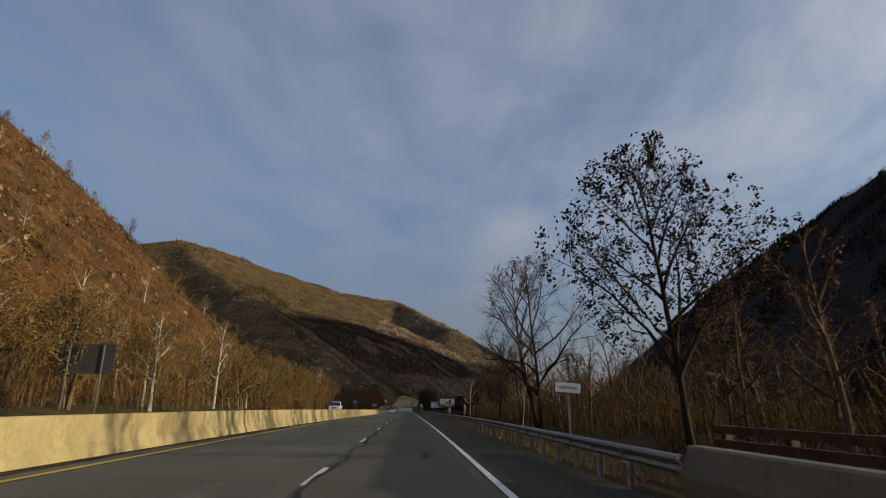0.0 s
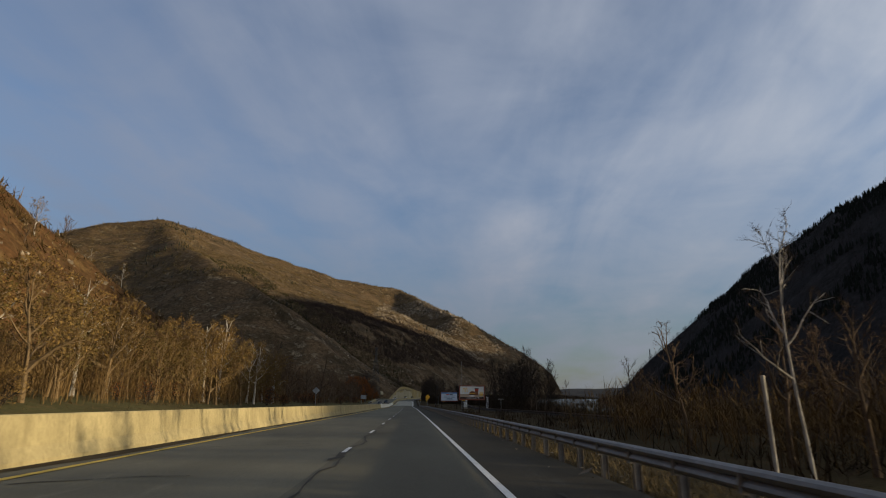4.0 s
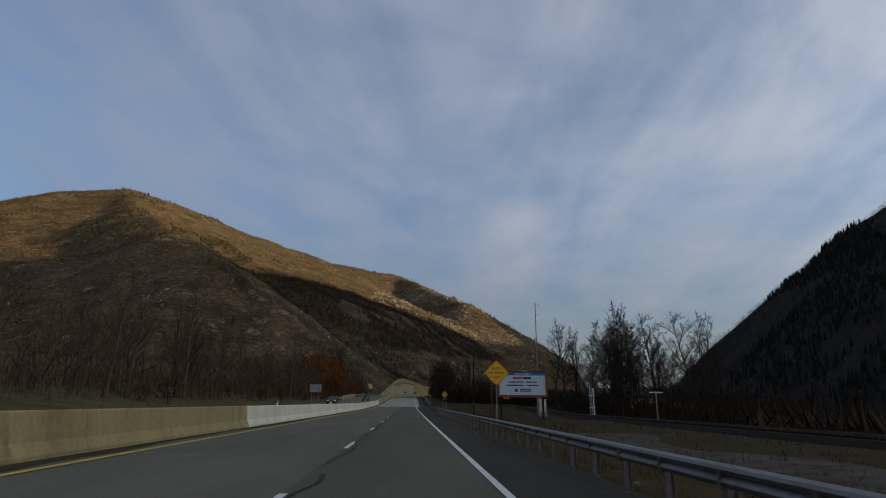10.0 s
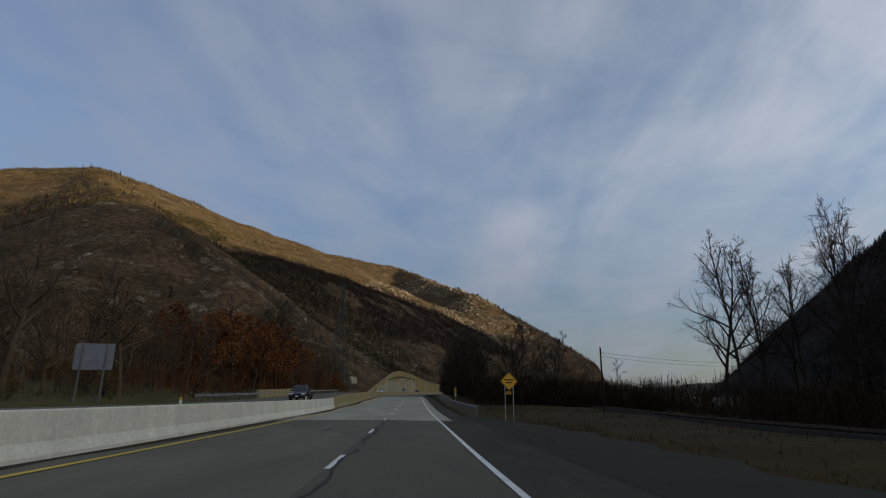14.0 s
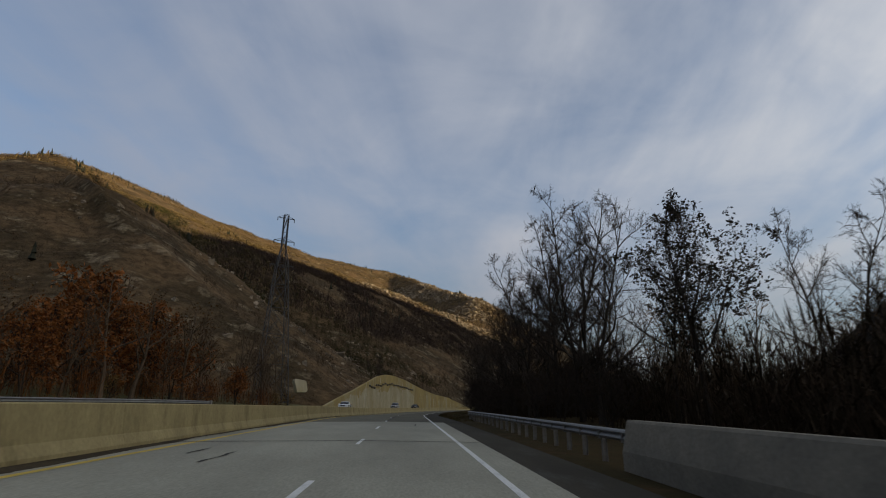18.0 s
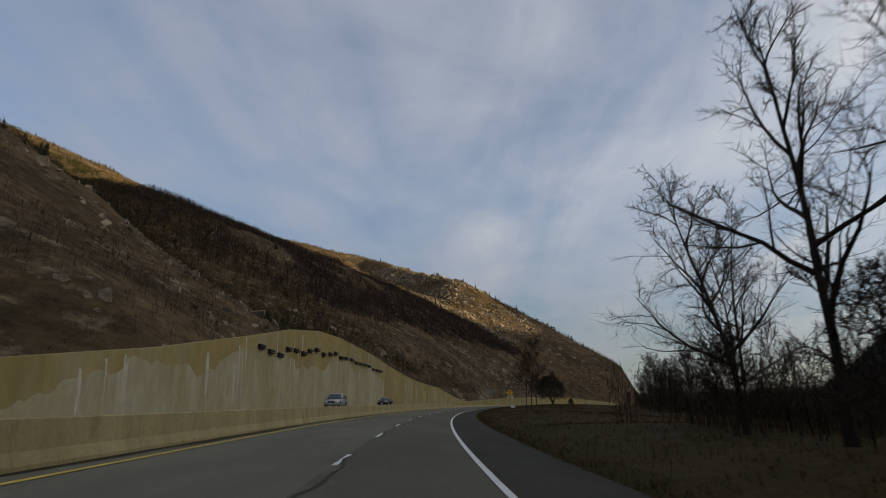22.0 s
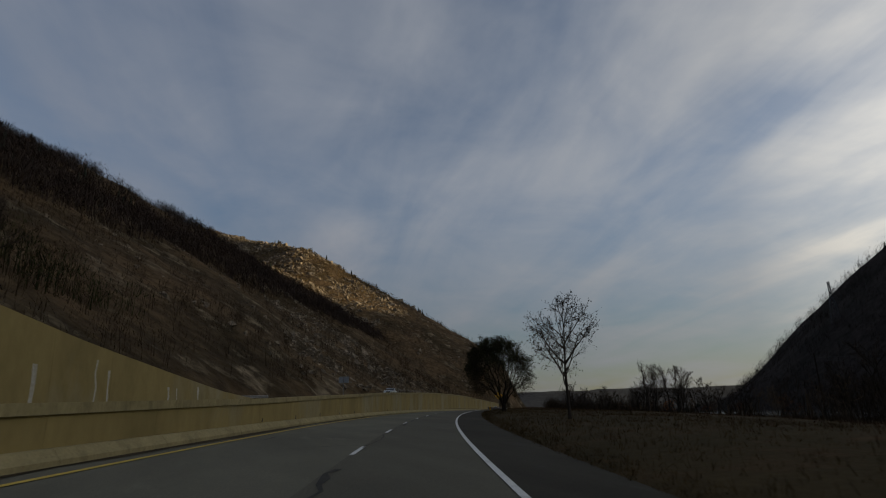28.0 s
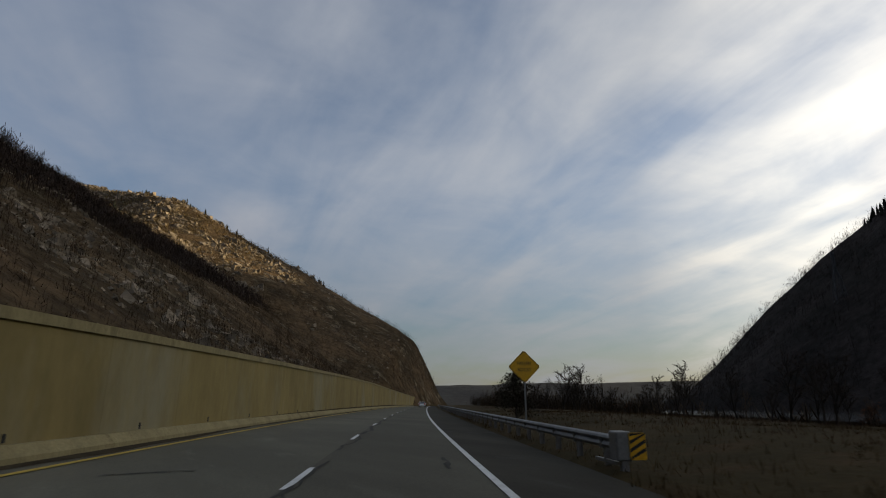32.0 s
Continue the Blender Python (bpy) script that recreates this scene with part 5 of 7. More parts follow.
c = c[side_of(c[:, 0], c[:, 1], SPUR) & (ds > 12) & (ds < 115) & (noise2(c[:, 0], c[:, 1], 40, 9, 3) > -0.5)][:13000]
stuff("gully_scrub", *twiggy_at(c, rs.uniform(1.8, 4.2, len(c)), 22, rs, 0.026), OLIVE_SCRUB, "dark olive scrub filling the gully behind the spur", "scrub")
c = on_mountain(50000, -330, 150, 820, 1150, 60, 240, 45, -0.5)
c = c[side_of(c[:, 0], c[:, 1], SPUR)][:15000]
stuff("face_woods", *twiggy_at(c, rs.uniform(3.0, 6.5, len(c)), 13, rs, 0.03), FACE_WOODS, "dense dark purple brown woods on the mountain face", "woods")
c = on_mountain(9000, -60, 330, 700, 1250, 3, 130, 40, -0.1)
stuff("scree", *rocks_at(c, rs.gamma(2.0, 0.35, len(c)) + 0.25, rs), ROCK, "loose pale boulders on the slope above the wall", "rocks")
c = on_mountain(26000, -60, 320, 1120, 1560, 90, 420, 50, -0.25)
stuff("ridge_rocks", *rocks_at(c, rs.gamma(2.0, 0.8, len(c)) + 0.7, rs), ROCK, "broken rock outcrops along the sunny ridge", "rocks")
c = on_mountain(3000, -200, 10, 640, 860, 10, 150, 40, 0.0)
stuff("spur_rocks", *rocks_at(c, rs.gamma(2.0, 0.5, len(c)) + 0.3, rs), ROCK, "pale rocks on the spur above the retaining wall", "rocks")

c = on_mountain(9000, 50, 185, 790, 980, 2, 75, 16, -0.1)
stuff("rock_outcrop", *rocks_at(c, rs.gamma(2.0, 0.36, len(c)) + 0.35, rs), ROCK, "broken tan rock outcrop above the carriageway wall", "rocks")

# red slope near the start
n = 12000
x, y = rs.uniform(-240, -40, n), rs.uniform(-40, 330, n)
z = near_height(x, y)
c = np.stack([x, y, z - 0.2], -1)[z > 1.5]
stuff("red_slope_scrub", *spikes_at(c, rs.uniform(0.8, 3.2, len(c)), 8, rs, 0.06), SCRUB_TAN, "dry golden scrub over the red slope", "scrub")
n = 2500
x, y = rs.uniform(-240, -50, n), rs.uniform(-40, 330, n)
c = np.stack([x, y, near_height(x, y)], -1)
stuff("red_slope_rocks", *rocks_at(c, rs.gamma(2.0, 0.3, n) + 0.2, rs), ROCK, "small rocks on the red slope", "rocks")

# conifers and woods on the shaded mountain
n = 26000
x, y = rs.uniform(130, 640, n), rs.uniform(60, 1060, n)
z = right_height(x, y)
k = (z > -4) & (noise2(x, y, 70, 41, 3) > np.where(z > 120, -0.3, 0.25))
c = np.stack([x, y, z - 1], -1)[k]
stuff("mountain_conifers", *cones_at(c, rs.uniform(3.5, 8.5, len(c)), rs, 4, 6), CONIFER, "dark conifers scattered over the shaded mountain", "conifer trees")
n = 26000
x, y = rs.uniform(130, 620, n), rs.uniform(60, 1060, n)
z = right_height(x, y)
k = z > -5
c = np.stack([x, y, z - 0.5], -1)[k]
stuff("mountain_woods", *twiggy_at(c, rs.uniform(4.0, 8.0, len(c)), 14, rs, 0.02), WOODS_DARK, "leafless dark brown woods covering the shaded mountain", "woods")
# brown woods along the river below the shaded mountain
n = 9000
s_, d_ = rs.uniform(60, 1235, n), rs.uniform(62, 250, n)
k = ~((d_ > 84) & (d_ < 142)) & ~((s_ > 770) & (s_ < 1010) & (d_ < 84) & (rs.uniform(0, 1, n) < 0.85))
s_, d_ = s_[k], d_[k]
c = PT(s_, d_, np.interp(d_, [60, 80, 100, 140, 260], [-2.5, -3.2, -7, -7, -6]))
stuff("river_woods", *spikes_at(c, rs.uniform(3.0, 8.5, len(c)), 16, rs, 0.035, 0.3), SCRUB, "dark leafless woods along the river", "woods")
n = 2600
s_, d_ = rs.uniform(20, 1000, n), rs.uniform(12, 70, n)
k = ((s_ < 250) & (d_ > 10) & (s_ > 20) & (d_ < 28)) | ((d_ > 36) & (s_ < 600)) | ((s_ > 480) & (s_ < 575) & (d_ > 10)) | (d_ > 46)
s_, d_ = s_[k], d_[k]
c = PT(s_, d_, land(s_, d_) - 0.1)
stuff("thicket", *spikes_at(c, rs.uniform(0.8, 2.6, len(c)), 26, rs, 0.02, 0.35), GRASS_DARK, "dense dark brown thicket beside the highway", "thicket")


def grass(name, n, s0, s1, d0, d1, hi, mat, label, k=5, power=1.5):
    s_ = rs.uniform(s0, s1, n)
    d_ = d0 + (d1 - d0) * rs.uniform(0, 1, n) ** power
    c = PT(s_, d_, land(s_, d_) - 0.03)
    stuff(name, *spikes_at(c, rs.uniform(0.4, 1.0, n) * hi, k, rs, 0.03, 0.3), mat, label, "grass")


grass("verge_grass", 24000, 520, 900, 4.4, 24, 0.42, GRASS_DRY, "dry brown grass beside the shoulder", 6, 1.3)
grass("edge_tufts", 9000, 530, 836, 4.1, 5.3, 0.24, GRASS_DRY, "ragged tufts of dry grass on the shoulder edge", 6, 1.0)
grass("verge_green", 9000, 522, 660, 4.2, 12, 0.26, GRASS_GREEN, "short dull green grass under the roadside trees", 6)
grass("field_weeds", 14000, 590, 960, 11, 46, 0.5, WEED_RED, "dark red brown weeds over the field", power=1.0)
grass("rail_grass", 3600, 14, 415, 4.9, 14, 0.55, GRASS_DRY, "dry weeds growing behind the guard rail")
# this strip's sunlight comes from its raised scrub colour
grass("sunny_rail_grass", 6000, 14, 170, 4.5, 10, 0.5, SCRUB_SUNLIT, "pale dry grass under the sunny guard rail")
grass("pull_off_grass", 5000, 352, 425, 7.6, 15, 0.3, GRASS_GREEN, "dull green grass beyond the gravel pull off", 6)
grass("orange_weeds", 2200, 200, 470, 6.5, 16, 0.7, LEAF_RUST_DULL, "rusty brown weeds behind the guard rail", power=1.0)
grass("railway_weeds", 2400, 150, 470, 12, 36, 0.8, GRASS_DARK, "brown weeds between the road and the railway", power=1.0)
grass("opposite_verge_grass", 3600, -20, 595, -23.2, -30, 0.5, SCRUB_TAN, "dry yellow grass beyond the opposite road")
grass("woodland_floor_weeds", 3000, 0, 600, -27, -60, 1.1, SCRUB_TAN, "low dry undergrowth in the woods")

n = 1500
s_, d_ = rs.uniform(12, 350, n), rs.uniform(3.3, 5.4, n)
c = PT(s_, d_, np.interp(d_, [3.3, 4.2, 5.4], [-0.03, -0.05, -0.2]))
a_ = rs.uniform(0, 6.28, n)
w_ = rs.gamma(2.0, 0.016, n)[:, None] + 0.015
lu = np.stack([np.cos(a_), np.sin(a_), rs.normal(0, 0.25, n)], 1) * w_
lw = np.stack([-np.sin(a_), np.cos(a_), rs.normal(0, 0.25, n)], 1) * w_ * 0.6
c[:, 2] += 0.02 + np.abs(lu[:, 2]) + np.abs(lw[:, 2])
stuff("roadside_litter", np.stack([c - lu, c + lw, c + lu, c - lw], 1).reshape(-1, 3), np.arange(4 * n).reshape(-1, 4), LITTER, "pale scraps and dead leaves under the guard rail", "litter")


def wood_mass(name, n, s0, s1, d0, d1, lo, hi, k, mat, label, thick=0.02):
    """A hazy mass of stems and twigs that stand between the single trees."""
    s_, d_ = rs.uniform(s0, s1, n), rs.uniform(d0, d1, n)
    c = PT(s_, d_, land(s_, d_) - 0.1)
    stuff(name, *twiggy_at(c, rs.uniform(lo, hi, n), int(k * 1.5), rs, thick * 0.8), mat, label, "woods")


# young woods in two tones: tan as sunlit, browner as shaded
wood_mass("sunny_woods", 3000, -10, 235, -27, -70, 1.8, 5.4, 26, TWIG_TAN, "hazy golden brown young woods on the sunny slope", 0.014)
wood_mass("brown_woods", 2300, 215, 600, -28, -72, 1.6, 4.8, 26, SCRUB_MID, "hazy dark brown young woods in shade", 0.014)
wood_mass("rusty_woods", 420, 430, 585, -26, -48, 2.0, 4.5, 22, LEAF_RUST, "rust coloured saplings among the brown woods", 0.016)
wood_mass("verge_thicket", 1300, 540, 612, 12, 40, 1.0, 3.6, 26, GRASS_DARK, "low dark brush under the roadside trees", 0.014)
wood_mass("verge_woods", 2600, 478, 560, 12.5, 50, 2.5, 6.0, 28, GRASS_DARK, "dark tangled woods close to the road", 0.014)
# tan twig tone brightens these woods as if sunlit
wood_mass("corner_woods", 2100, -70, 170, 15, 46, 1.8, 4.6, 28, TWIG_TAN, "brown tangled young woods behind the guard rail", 0.014)
wood_mass("railway_woods", 1500, 370, 640, 46, 80, 3.0, 7.5, 24, GRASS_DARK, "dark leafless woods beyond the railway", 0.014)
wood_mass("far_bank_woods", 1500, 780, 1180, 168, 250, 5.0, 9.0, 22, GRASS_DARK, "dark leafless woods on the far river bank", 0.02)
wood_mass("valley_woods", 1100, 985, 1230, 24, 80, 3.0, 7.0, 22, GRASS_DARK, "dark leafless woods where the road leaves the valley", 0.018)
wood_mass("field_edge_woods", 1500, 600, 800, 42, 84, 2.5, 6.0, 22, GRASS_DARK, "dark scrub woods at the edge of the field", 0.014)

# railway, river and gravel


def track(s):
    """The railway's distance from the camera's line."""
    return float(np.interp(s, [0, 330, 420, 560, 700, 820, 900, 1240], [33, 33, 35, 38, 34, 27, 23, 20]))


def track_h(s):
    return float(np.interp(s, [0, 330, 450, 600, 1240], [-0.75, -0.75, -1.0, -1.3, -1.2]))


railway = sweep("railway_bed", rng(40, 1230, 6), lambda s: [(track(s) - 4.2, track_h(s) - 1.4), (track(s) - 2.0, track_h(s)), (track(s) + 2.0, track_h(s)), (track(s) + 4.2, track_h(s) - 1.6)], BALLAST)
tagged(railway, "dark ballast bed of the railway beside the highway", "railway", kind="structure")
for side in (-0.72, 0.72):
    sweep("rail", rng(40, 1230, 6), lambda s: [(track(s) + side - 0.06, track_h(s)), (track(s) + side - 0.04, track_h(s) + 0.3), (track(s) + side + 0.04, track_h(s) + 0.3), (track(s) + side + 0.06, track_h(s))], RAILM, railway)
n = 300
ss = 180 + np.arange(n) * 0.9
tie = []
for s in ss:
    for dx, dy, z in [(a, b, c) for a in (-1.25, 1.25) for b in (-0.12, 0.12) for c in (0.0, 0.15)]:
        tie.append(PT(s + dy, track(s) + dx, track_h(s) + z))
ties = put("sleepers", np.array(tie), (np.arange(n)[:, None, None] * 8 + BOXF[None]).reshape(-1, 4), BALLAST, railway)
tagged(ties, kind="stuff")
river = sweep("river", rng(-130, 1235, 8), lambda s: [(82, float(np.interp(s, [640, 760], [-4.2, -2.6]))), (165, float(np.interp(s, [640, 760], [-4.2, -2.6])))], WATER)
tagged(river, "still grey river reflecting the pale sky", "water", kind="structure")
gravel = sweep("gravel_patch", rng(262, 312, 2), lambda s: [(q, gl(s, q) + 0.03) for q in np.linspace(10.5 + 0.8 * math.sin(s * 0.7), 18 + 1.6 * math.sin(s * 0.31), 6)], GRAVEL)
tagged(gravel, "strip of pale gravel beside the railway", "ground", kind="structure")
pull_off = sweep("gravel_shoulder", rng(357, 420, 3), lambda s: [(4.1, -0.05), (4.3 + 4.5 * math.sin((s - 357) / 63 * math.pi) ** 0.6 + 0.5 * math.sin(s * 1.1), -0.12)], SHOULDER)
tagged(pull_off, "dark gravel pull off beside the shoulder", "ground", kind="structure")

# ---- things: helpers ----
def block(name, size, at, mat, parent, label="", bevel=0.0, turn_z=0.0, tilt=0.0):
    """A box of that size, its middle at `at`, with bevelled edges."""
    bm = bmesh.new()
    bmesh.ops.create_cube(bm, size=1.0)
    bmesh.ops.scale(bm, vec=size, verts=bm.verts)
    if bevel:
        bmesh.ops.bevel(bm, geom=bm.edges[:], offset=bevel, segments=2, affect="EDGES", profile=0.5)
    bmesh.ops.transform(bm, matrix=pose(*at, tilt, 0, turn_z), verts=bm.verts)
    return part(name, bm, mat, parent, label)


def rod(name, points, radius, mat, parent, label="", sides=8):
    """A round bar through points."""
    V, F = [], []
    tube(V, F, points, [radius] * len(points) if not isinstance(radius, (list, tuple)) else radius, sides, tip=False)
    F.append(list(range(sides))[::-1])
    F.append([len(V) - sides + k for k in range(sides)])
    return put(name, V, F, mat, parent, label)


def plate(name, outline, y, thick, mat, parent, label=""):
    """A flat plate in the xz plane with the given outline, its face at y toward -y."""
    n = len(outline)
    V = [(x, y, z) for x, z in outline] + [(x, y + thick, z) for x, z in outline]
    F = [list(range(n)), [n + i for i in range(n)][::-1]] + [[i, n + i, n + (i + 1) % n, (i + 1) % n] for i in range(n)]
    return put(name, V, F, mat, parent, label)


def words(name, text, size, at, mat, parent, width=1.0):
    """Letters in the built-in font, upright, facing -y, centred at `at`."""
    cu = bpy.data.curves.new(name, "FONT")
    cu.body, cu.size, cu.align_x, cu.align_y, cu.extrude = text, size, "CENTER", "CENTER", 0.003
    tmp = bpy.data.objects.new(name, cu)
    scene.collection.objects.link(tmp)
    me = bpy.data.meshes.new_from_object(tmp.evaluated_get(bpy.context.evaluated_depsgraph_get()))
    bpy.data.objects.remove(tmp)
    me.materials.clear()
    me.materials.append(mat)
    ob = new(name, me)
    ob.parent = parent
    ob.matrix_basis = pose(*at, 90, 0, 0) @ Matrix.Diagonal((width, 1, 1, 1))
    return ob


def diamond(r, cut=0.06):
    c = cut
    return [(-c, -r + c), (c, -r + c), (r - c, -c), (r - c, c), (c, r - c), (-c, r - c), (-r + c, c), (-r + c, -c)]


def rounded(w, h, c=0.08):
    return [(-w / 2 + c, -h / 2), (w / 2 - c, -h / 2), (w / 2, -h / 2 + c), (w / 2, h / 2 - c), (w / 2 - c, h / 2), (-w / 2 + c, h / 2), (-w / 2, h / 2 - c), (-w / 2, -h / 2 + c)]


def shift(outline, dx, dz):
    return [(x + dx, z + dz) for x, z in outline]


# ---- guard rail posts, and ends ----
pv, pf = [], []
for x0, x1, y0, y1, z0, z1 in ((0.0, 0.012, -0.05, 0.05, -0.5, 0.78), (0.012, 0.14, -0.004, 0.004, -0.5, 0.78), (0.14, 0.152, -0.05, 0.05, -0.5, 0.78), (-0.09, 0.0, -0.045, 0.045, 0.46, 0.72)):
    b = len(pv)
    pv += [(x, y, z) for x in (x0, x1) for y in (y0, y1) for z in (z0, z1)]
    pf += (BOXF + b).tolist()
post_mesh = bpy.data.meshes.new("post")
post_mesh.from_pydata(pv, [], pf)
post_mesh.materials.append(POSTM)


def posts(parent, a, b, d, h=0.0, rz=0.0, step=1.905):
    for s in np.arange(a + 0.6, b, step):
        o = new("post", post_mesh)
        o.parent = parent
        o.matrix_basis = spot(s, d, h, rz)


posts(guard_a, 11.2, 356, 4.36, -0.1)
posts(guard_b, 418, 461, 5.61, 0.0)
posts(guard_c, 487, 528, 5.61, 0.0)
posts(guard_d, 838, 960, 4.71, -0.12, step=2.2)


def opposite_rail(a, b, label):
    g = new("guard_rail")
    tagged(g, label, "guard rail", kind="structure")
    prof = lambda s: [(-22.5 + x, opp(s) + z) for x, z in ((0, 0.8), (0.06, 0.73), (0.0, 0.645), (0.06, 0.56), (0, 0.5), (-0.03, 0.5), (-0.03, 0.8))]
    for s in np.arange(a, b - 0.5, 7.62):
        sweep("beam", rng(s, min(s + 7.62, b), 1.9), prof, GALV, g, closed=True)
    for s in np.arange(a + 0.6, b, 1.905):
        o = new("post", post_mesh)
        o.parent = g
        o.matrix_basis = spot(s, -22.6, opp(s), 180)
    return g


opposite_rail(428, 468, "pale steel guard rail on the far side of the opposite road")
opp_end = opposite_rail(494, 538, "steel guard rail ending beyond the opposite bridge parapet")
block("end_shoe", (0.25, 0.5, 0.45), tuple(float(v) for v in PT(538.2, -22.45, opp(538) + 0.63)), GALV, opp_end, bevel=0.05)
opposite_rail(772, 796, "short pale guard rail above the retaining wall")

# striped end terminal
term = new("rail_terminal")
term.matrix_basis = spot(837.4, 4.75, -0.03)
tagged(term, "guard rail end terminal with a yellow and black striped plate", "rail terminal")
block("impact_head", (0.34, 0.5, 0.62), (0, 0.25, 0.5), GALV, term, bevel=0.04)
block("ground_strut", (0.08, 1.8, 0.08), (0, 1.0, 0.12), GALV, term, bevel=0.01)
block("foot", (0.16, 0.16, 0.5), (0, 0.1, -0.05), POSTM, term, bevel=0.01)
face = plate("striped_plate", rounded(0.36, 0.56, 0.03), -0.03, 0.02, SIGN_YELLOW, term, "yellow plate with black stripes")
face.location = (0.28, 0, 0.5)
for k in range(4):
    z = -0.3 + 0.17 * k
    plate("stripe", [(-0.17, max(-0.27, z)), (-0.17, min(0.27, z + 0.08)), (0.17, min(0.27, z + 0.28)), (0.17, max(-0.27, min(0.27, z + 0.2)))], -0.036, 0.004, BLACK, face)

# ---- parapets ----
start_par = new("bridge_parapet")
tagged(start_par, "dark concrete bridge parapet where the guard rail begins", "parapet", kind="structure")
for a, b in ((-30, -16), (-15.98, -5.7), (-5.68, 8.3), (8.32, 10.8)):
    sweep("parapet_section", rng(a, b, 3), [(5.05, -0.5), (5.05, 0.2), (5.17, 0.7), (5.21, 0.74), (5.46, 0.74), (5.5, 0.7), (5.55, -0.5)], PARAPET, start_par, closed=True)
old_rail = new("bridge_railing")
tagged(old_rail, "dark rusty steel railing of an older bridge", "railing", kind="structure")
for z in (0.0, 0.4, 0.78):
    sweep("beam", rng(-22, 17, 3), [(9.0, z - 0.11), (9.0, z + 0.11), (9.14, z + 0.11), (9.14, z - 0.11)], RAILM, old_rail, closed=True)
for s in np.arange(-21, 17.5, 2.9):
    p = block("post", (0.2, 0.24, 2.4), (0, 0, 0), RAILM, old_rail, bevel=0.02)
    p.matrix_basis = spot(s, 9.26, -0.3)
right_par = new("bridge_parapet")
tagged(right_par, "grey concrete bridge parapet between two guard rails", "parapet", kind="structure")
for a, b in ((459.5, 468.6), (468.62, 477.6), (477.62, 487.0)):
    sweep("parapet_section", rng(a, b, 3), [(5.3, -0.5), (5.3, 0.3), (5.46, 1.0), (5.5, 1.06), (5.74, 1.06), (5.78, 1.0), (5.8, -0.5)], PARAPET, right_par, closed=True)
opp_par = new("opposite_parapet")
tagged(opp_par, "tan concrete parapet across the opposite road", "parapet", kind="structure")
for a, b in ((452, 466), (466.02, 480), (480.02, 494)):
    sweep("parapet_section", rng(a, b, 3), lambda s: [(-22.9, opp(s) - 1), (-22.9, opp(s) + 1.2), (-22.55, opp(s) + 1.2), (-22.4, opp(s) + 0.3), (-22.35, opp(s) - 1)], BARRIER, opp_par, closed=True)
for s in (306.5, 335, 363, 392, 420):
    dl = new("delineator")
    dl.matrix_basis = spot(s, -9.72, 1.195)
    tagged(dl, "small white reflector post on top of the median barrier", "delineator", "delineators on the barrier")
    block("stem", (0.1, 0.03, 0.3), (0, 0, 0.15), WHITE, dl, bevel=0.005)
    block("reflector", (0.09, 0.012, 0.1), (0, -0.022, 0.24), SIGN_YELLOW, dl)

# ---- wall anchors and lime streaks ----
ANCHOR = [(632.9, 7.18), (635.7, 6.92), (638.6, 6.79), (641.4, 7.72), (644.1, 7.79), (647.1, 7.7), (649.6, 8.23), (652.6, 8.66), (655.7, 8.33), (658.9, 8.59), (661.7, 8.97), (664.5, 8.51), (667.3, 8.59), (670.4, 8.63), (673.1, 8.3), (675.9, 8.3), (678.8, 8.3), (681.6, 8.2), (684.6, 7.75), (687.6, 7.75), (690.3, 7.7)]
anchor = new("wall_anchor")
tagged(anchor, "dark steel anchor bracket bolted to the retaining wall", "wall anchor", "anchors on the retaining wall")
for z in (-0.13, 0.13):
    block("channel", (0.22, 1.75, 0.1), (0.16, 0, z), BLACK, anchor, bevel=0.02)
block("base_plate", (0.06, 1.3, 0.5), (0.04, 0, 0), RAILM, anchor, bevel=0.02)
block("top_flange", (0.3, 1.8, 0.03), (0.2, 0, 0.21), GALV, anchor, "pale steel flange")
for y in (-0.45, 0.45):
    rod("bolt", [(0.1, y, 0), (0.5, y, 0)], 0.05, GALV, anchor)


def wall_d(s, h):
    return -18.0 - 0.3 * (h + 0.6) / (arch_top(s) + 0.6)


for i, (s, h) in enumerate(ANCHOR):
    m = spot(s, wall_d(s, h) + 0.03, h)
    if i:
        copy_thing(anchor, m)
    else:
        anchor.matrix_basis = m
r = np.random.RandomState(77)
for i in range(46):
    s = r.uniform(604, 770)
    top = min(arch_top(s) - 0.1, r.uniform(0.55, 1.0) * arch_top(s))
    ln, w = r.uniform(1.5, 5.5), r.uniform(0.06, 0.22)
    V = []
    n = 7
    for k in range(n):
        h = max(0.9, top - ln * k / (n - 1))
        c = s + r.normal(0, 0.05)
        ww = w * (1.1 - 0.8 * k / (n - 1)) * r.uniform(0.6, 1.2)
        for q in (-ww, ww):
            V.append(PT(c + q, wall_d(s, h) + 0.006, h))
    put("lime_streak", V, [[2 * k, 2 * k + 1, 2 * k + 3, 2 * k + 2] for k in range(n - 1)], STAIN, cliff_wall)
# pale wash that has run down from the anchors
ws_ = np.arange(596, 694, 0.4)
wtop = np.interp(ws_, [596, 612, 628, 640, 668, 690, 694], [1.2, 3.4, 5.4, 6.4, 7.6, 6.6, 5.6]) + 1.1 * noise2(ws_, 0 * ws_, 9.0, 14, 5, 0.65)
wash_rows = [[PT(q, wall_d(q, h) + 0.004, h) for h in np.linspace(0.5, max(0.8, top), 6)] for q, top in zip(ws_, wtop)]
put("lime_wash", np.array(wash_rows), gridfaces(len(ws_), 6, flip=True), WASH, cliff_wall, "pale grey lime wash", smooth=True)
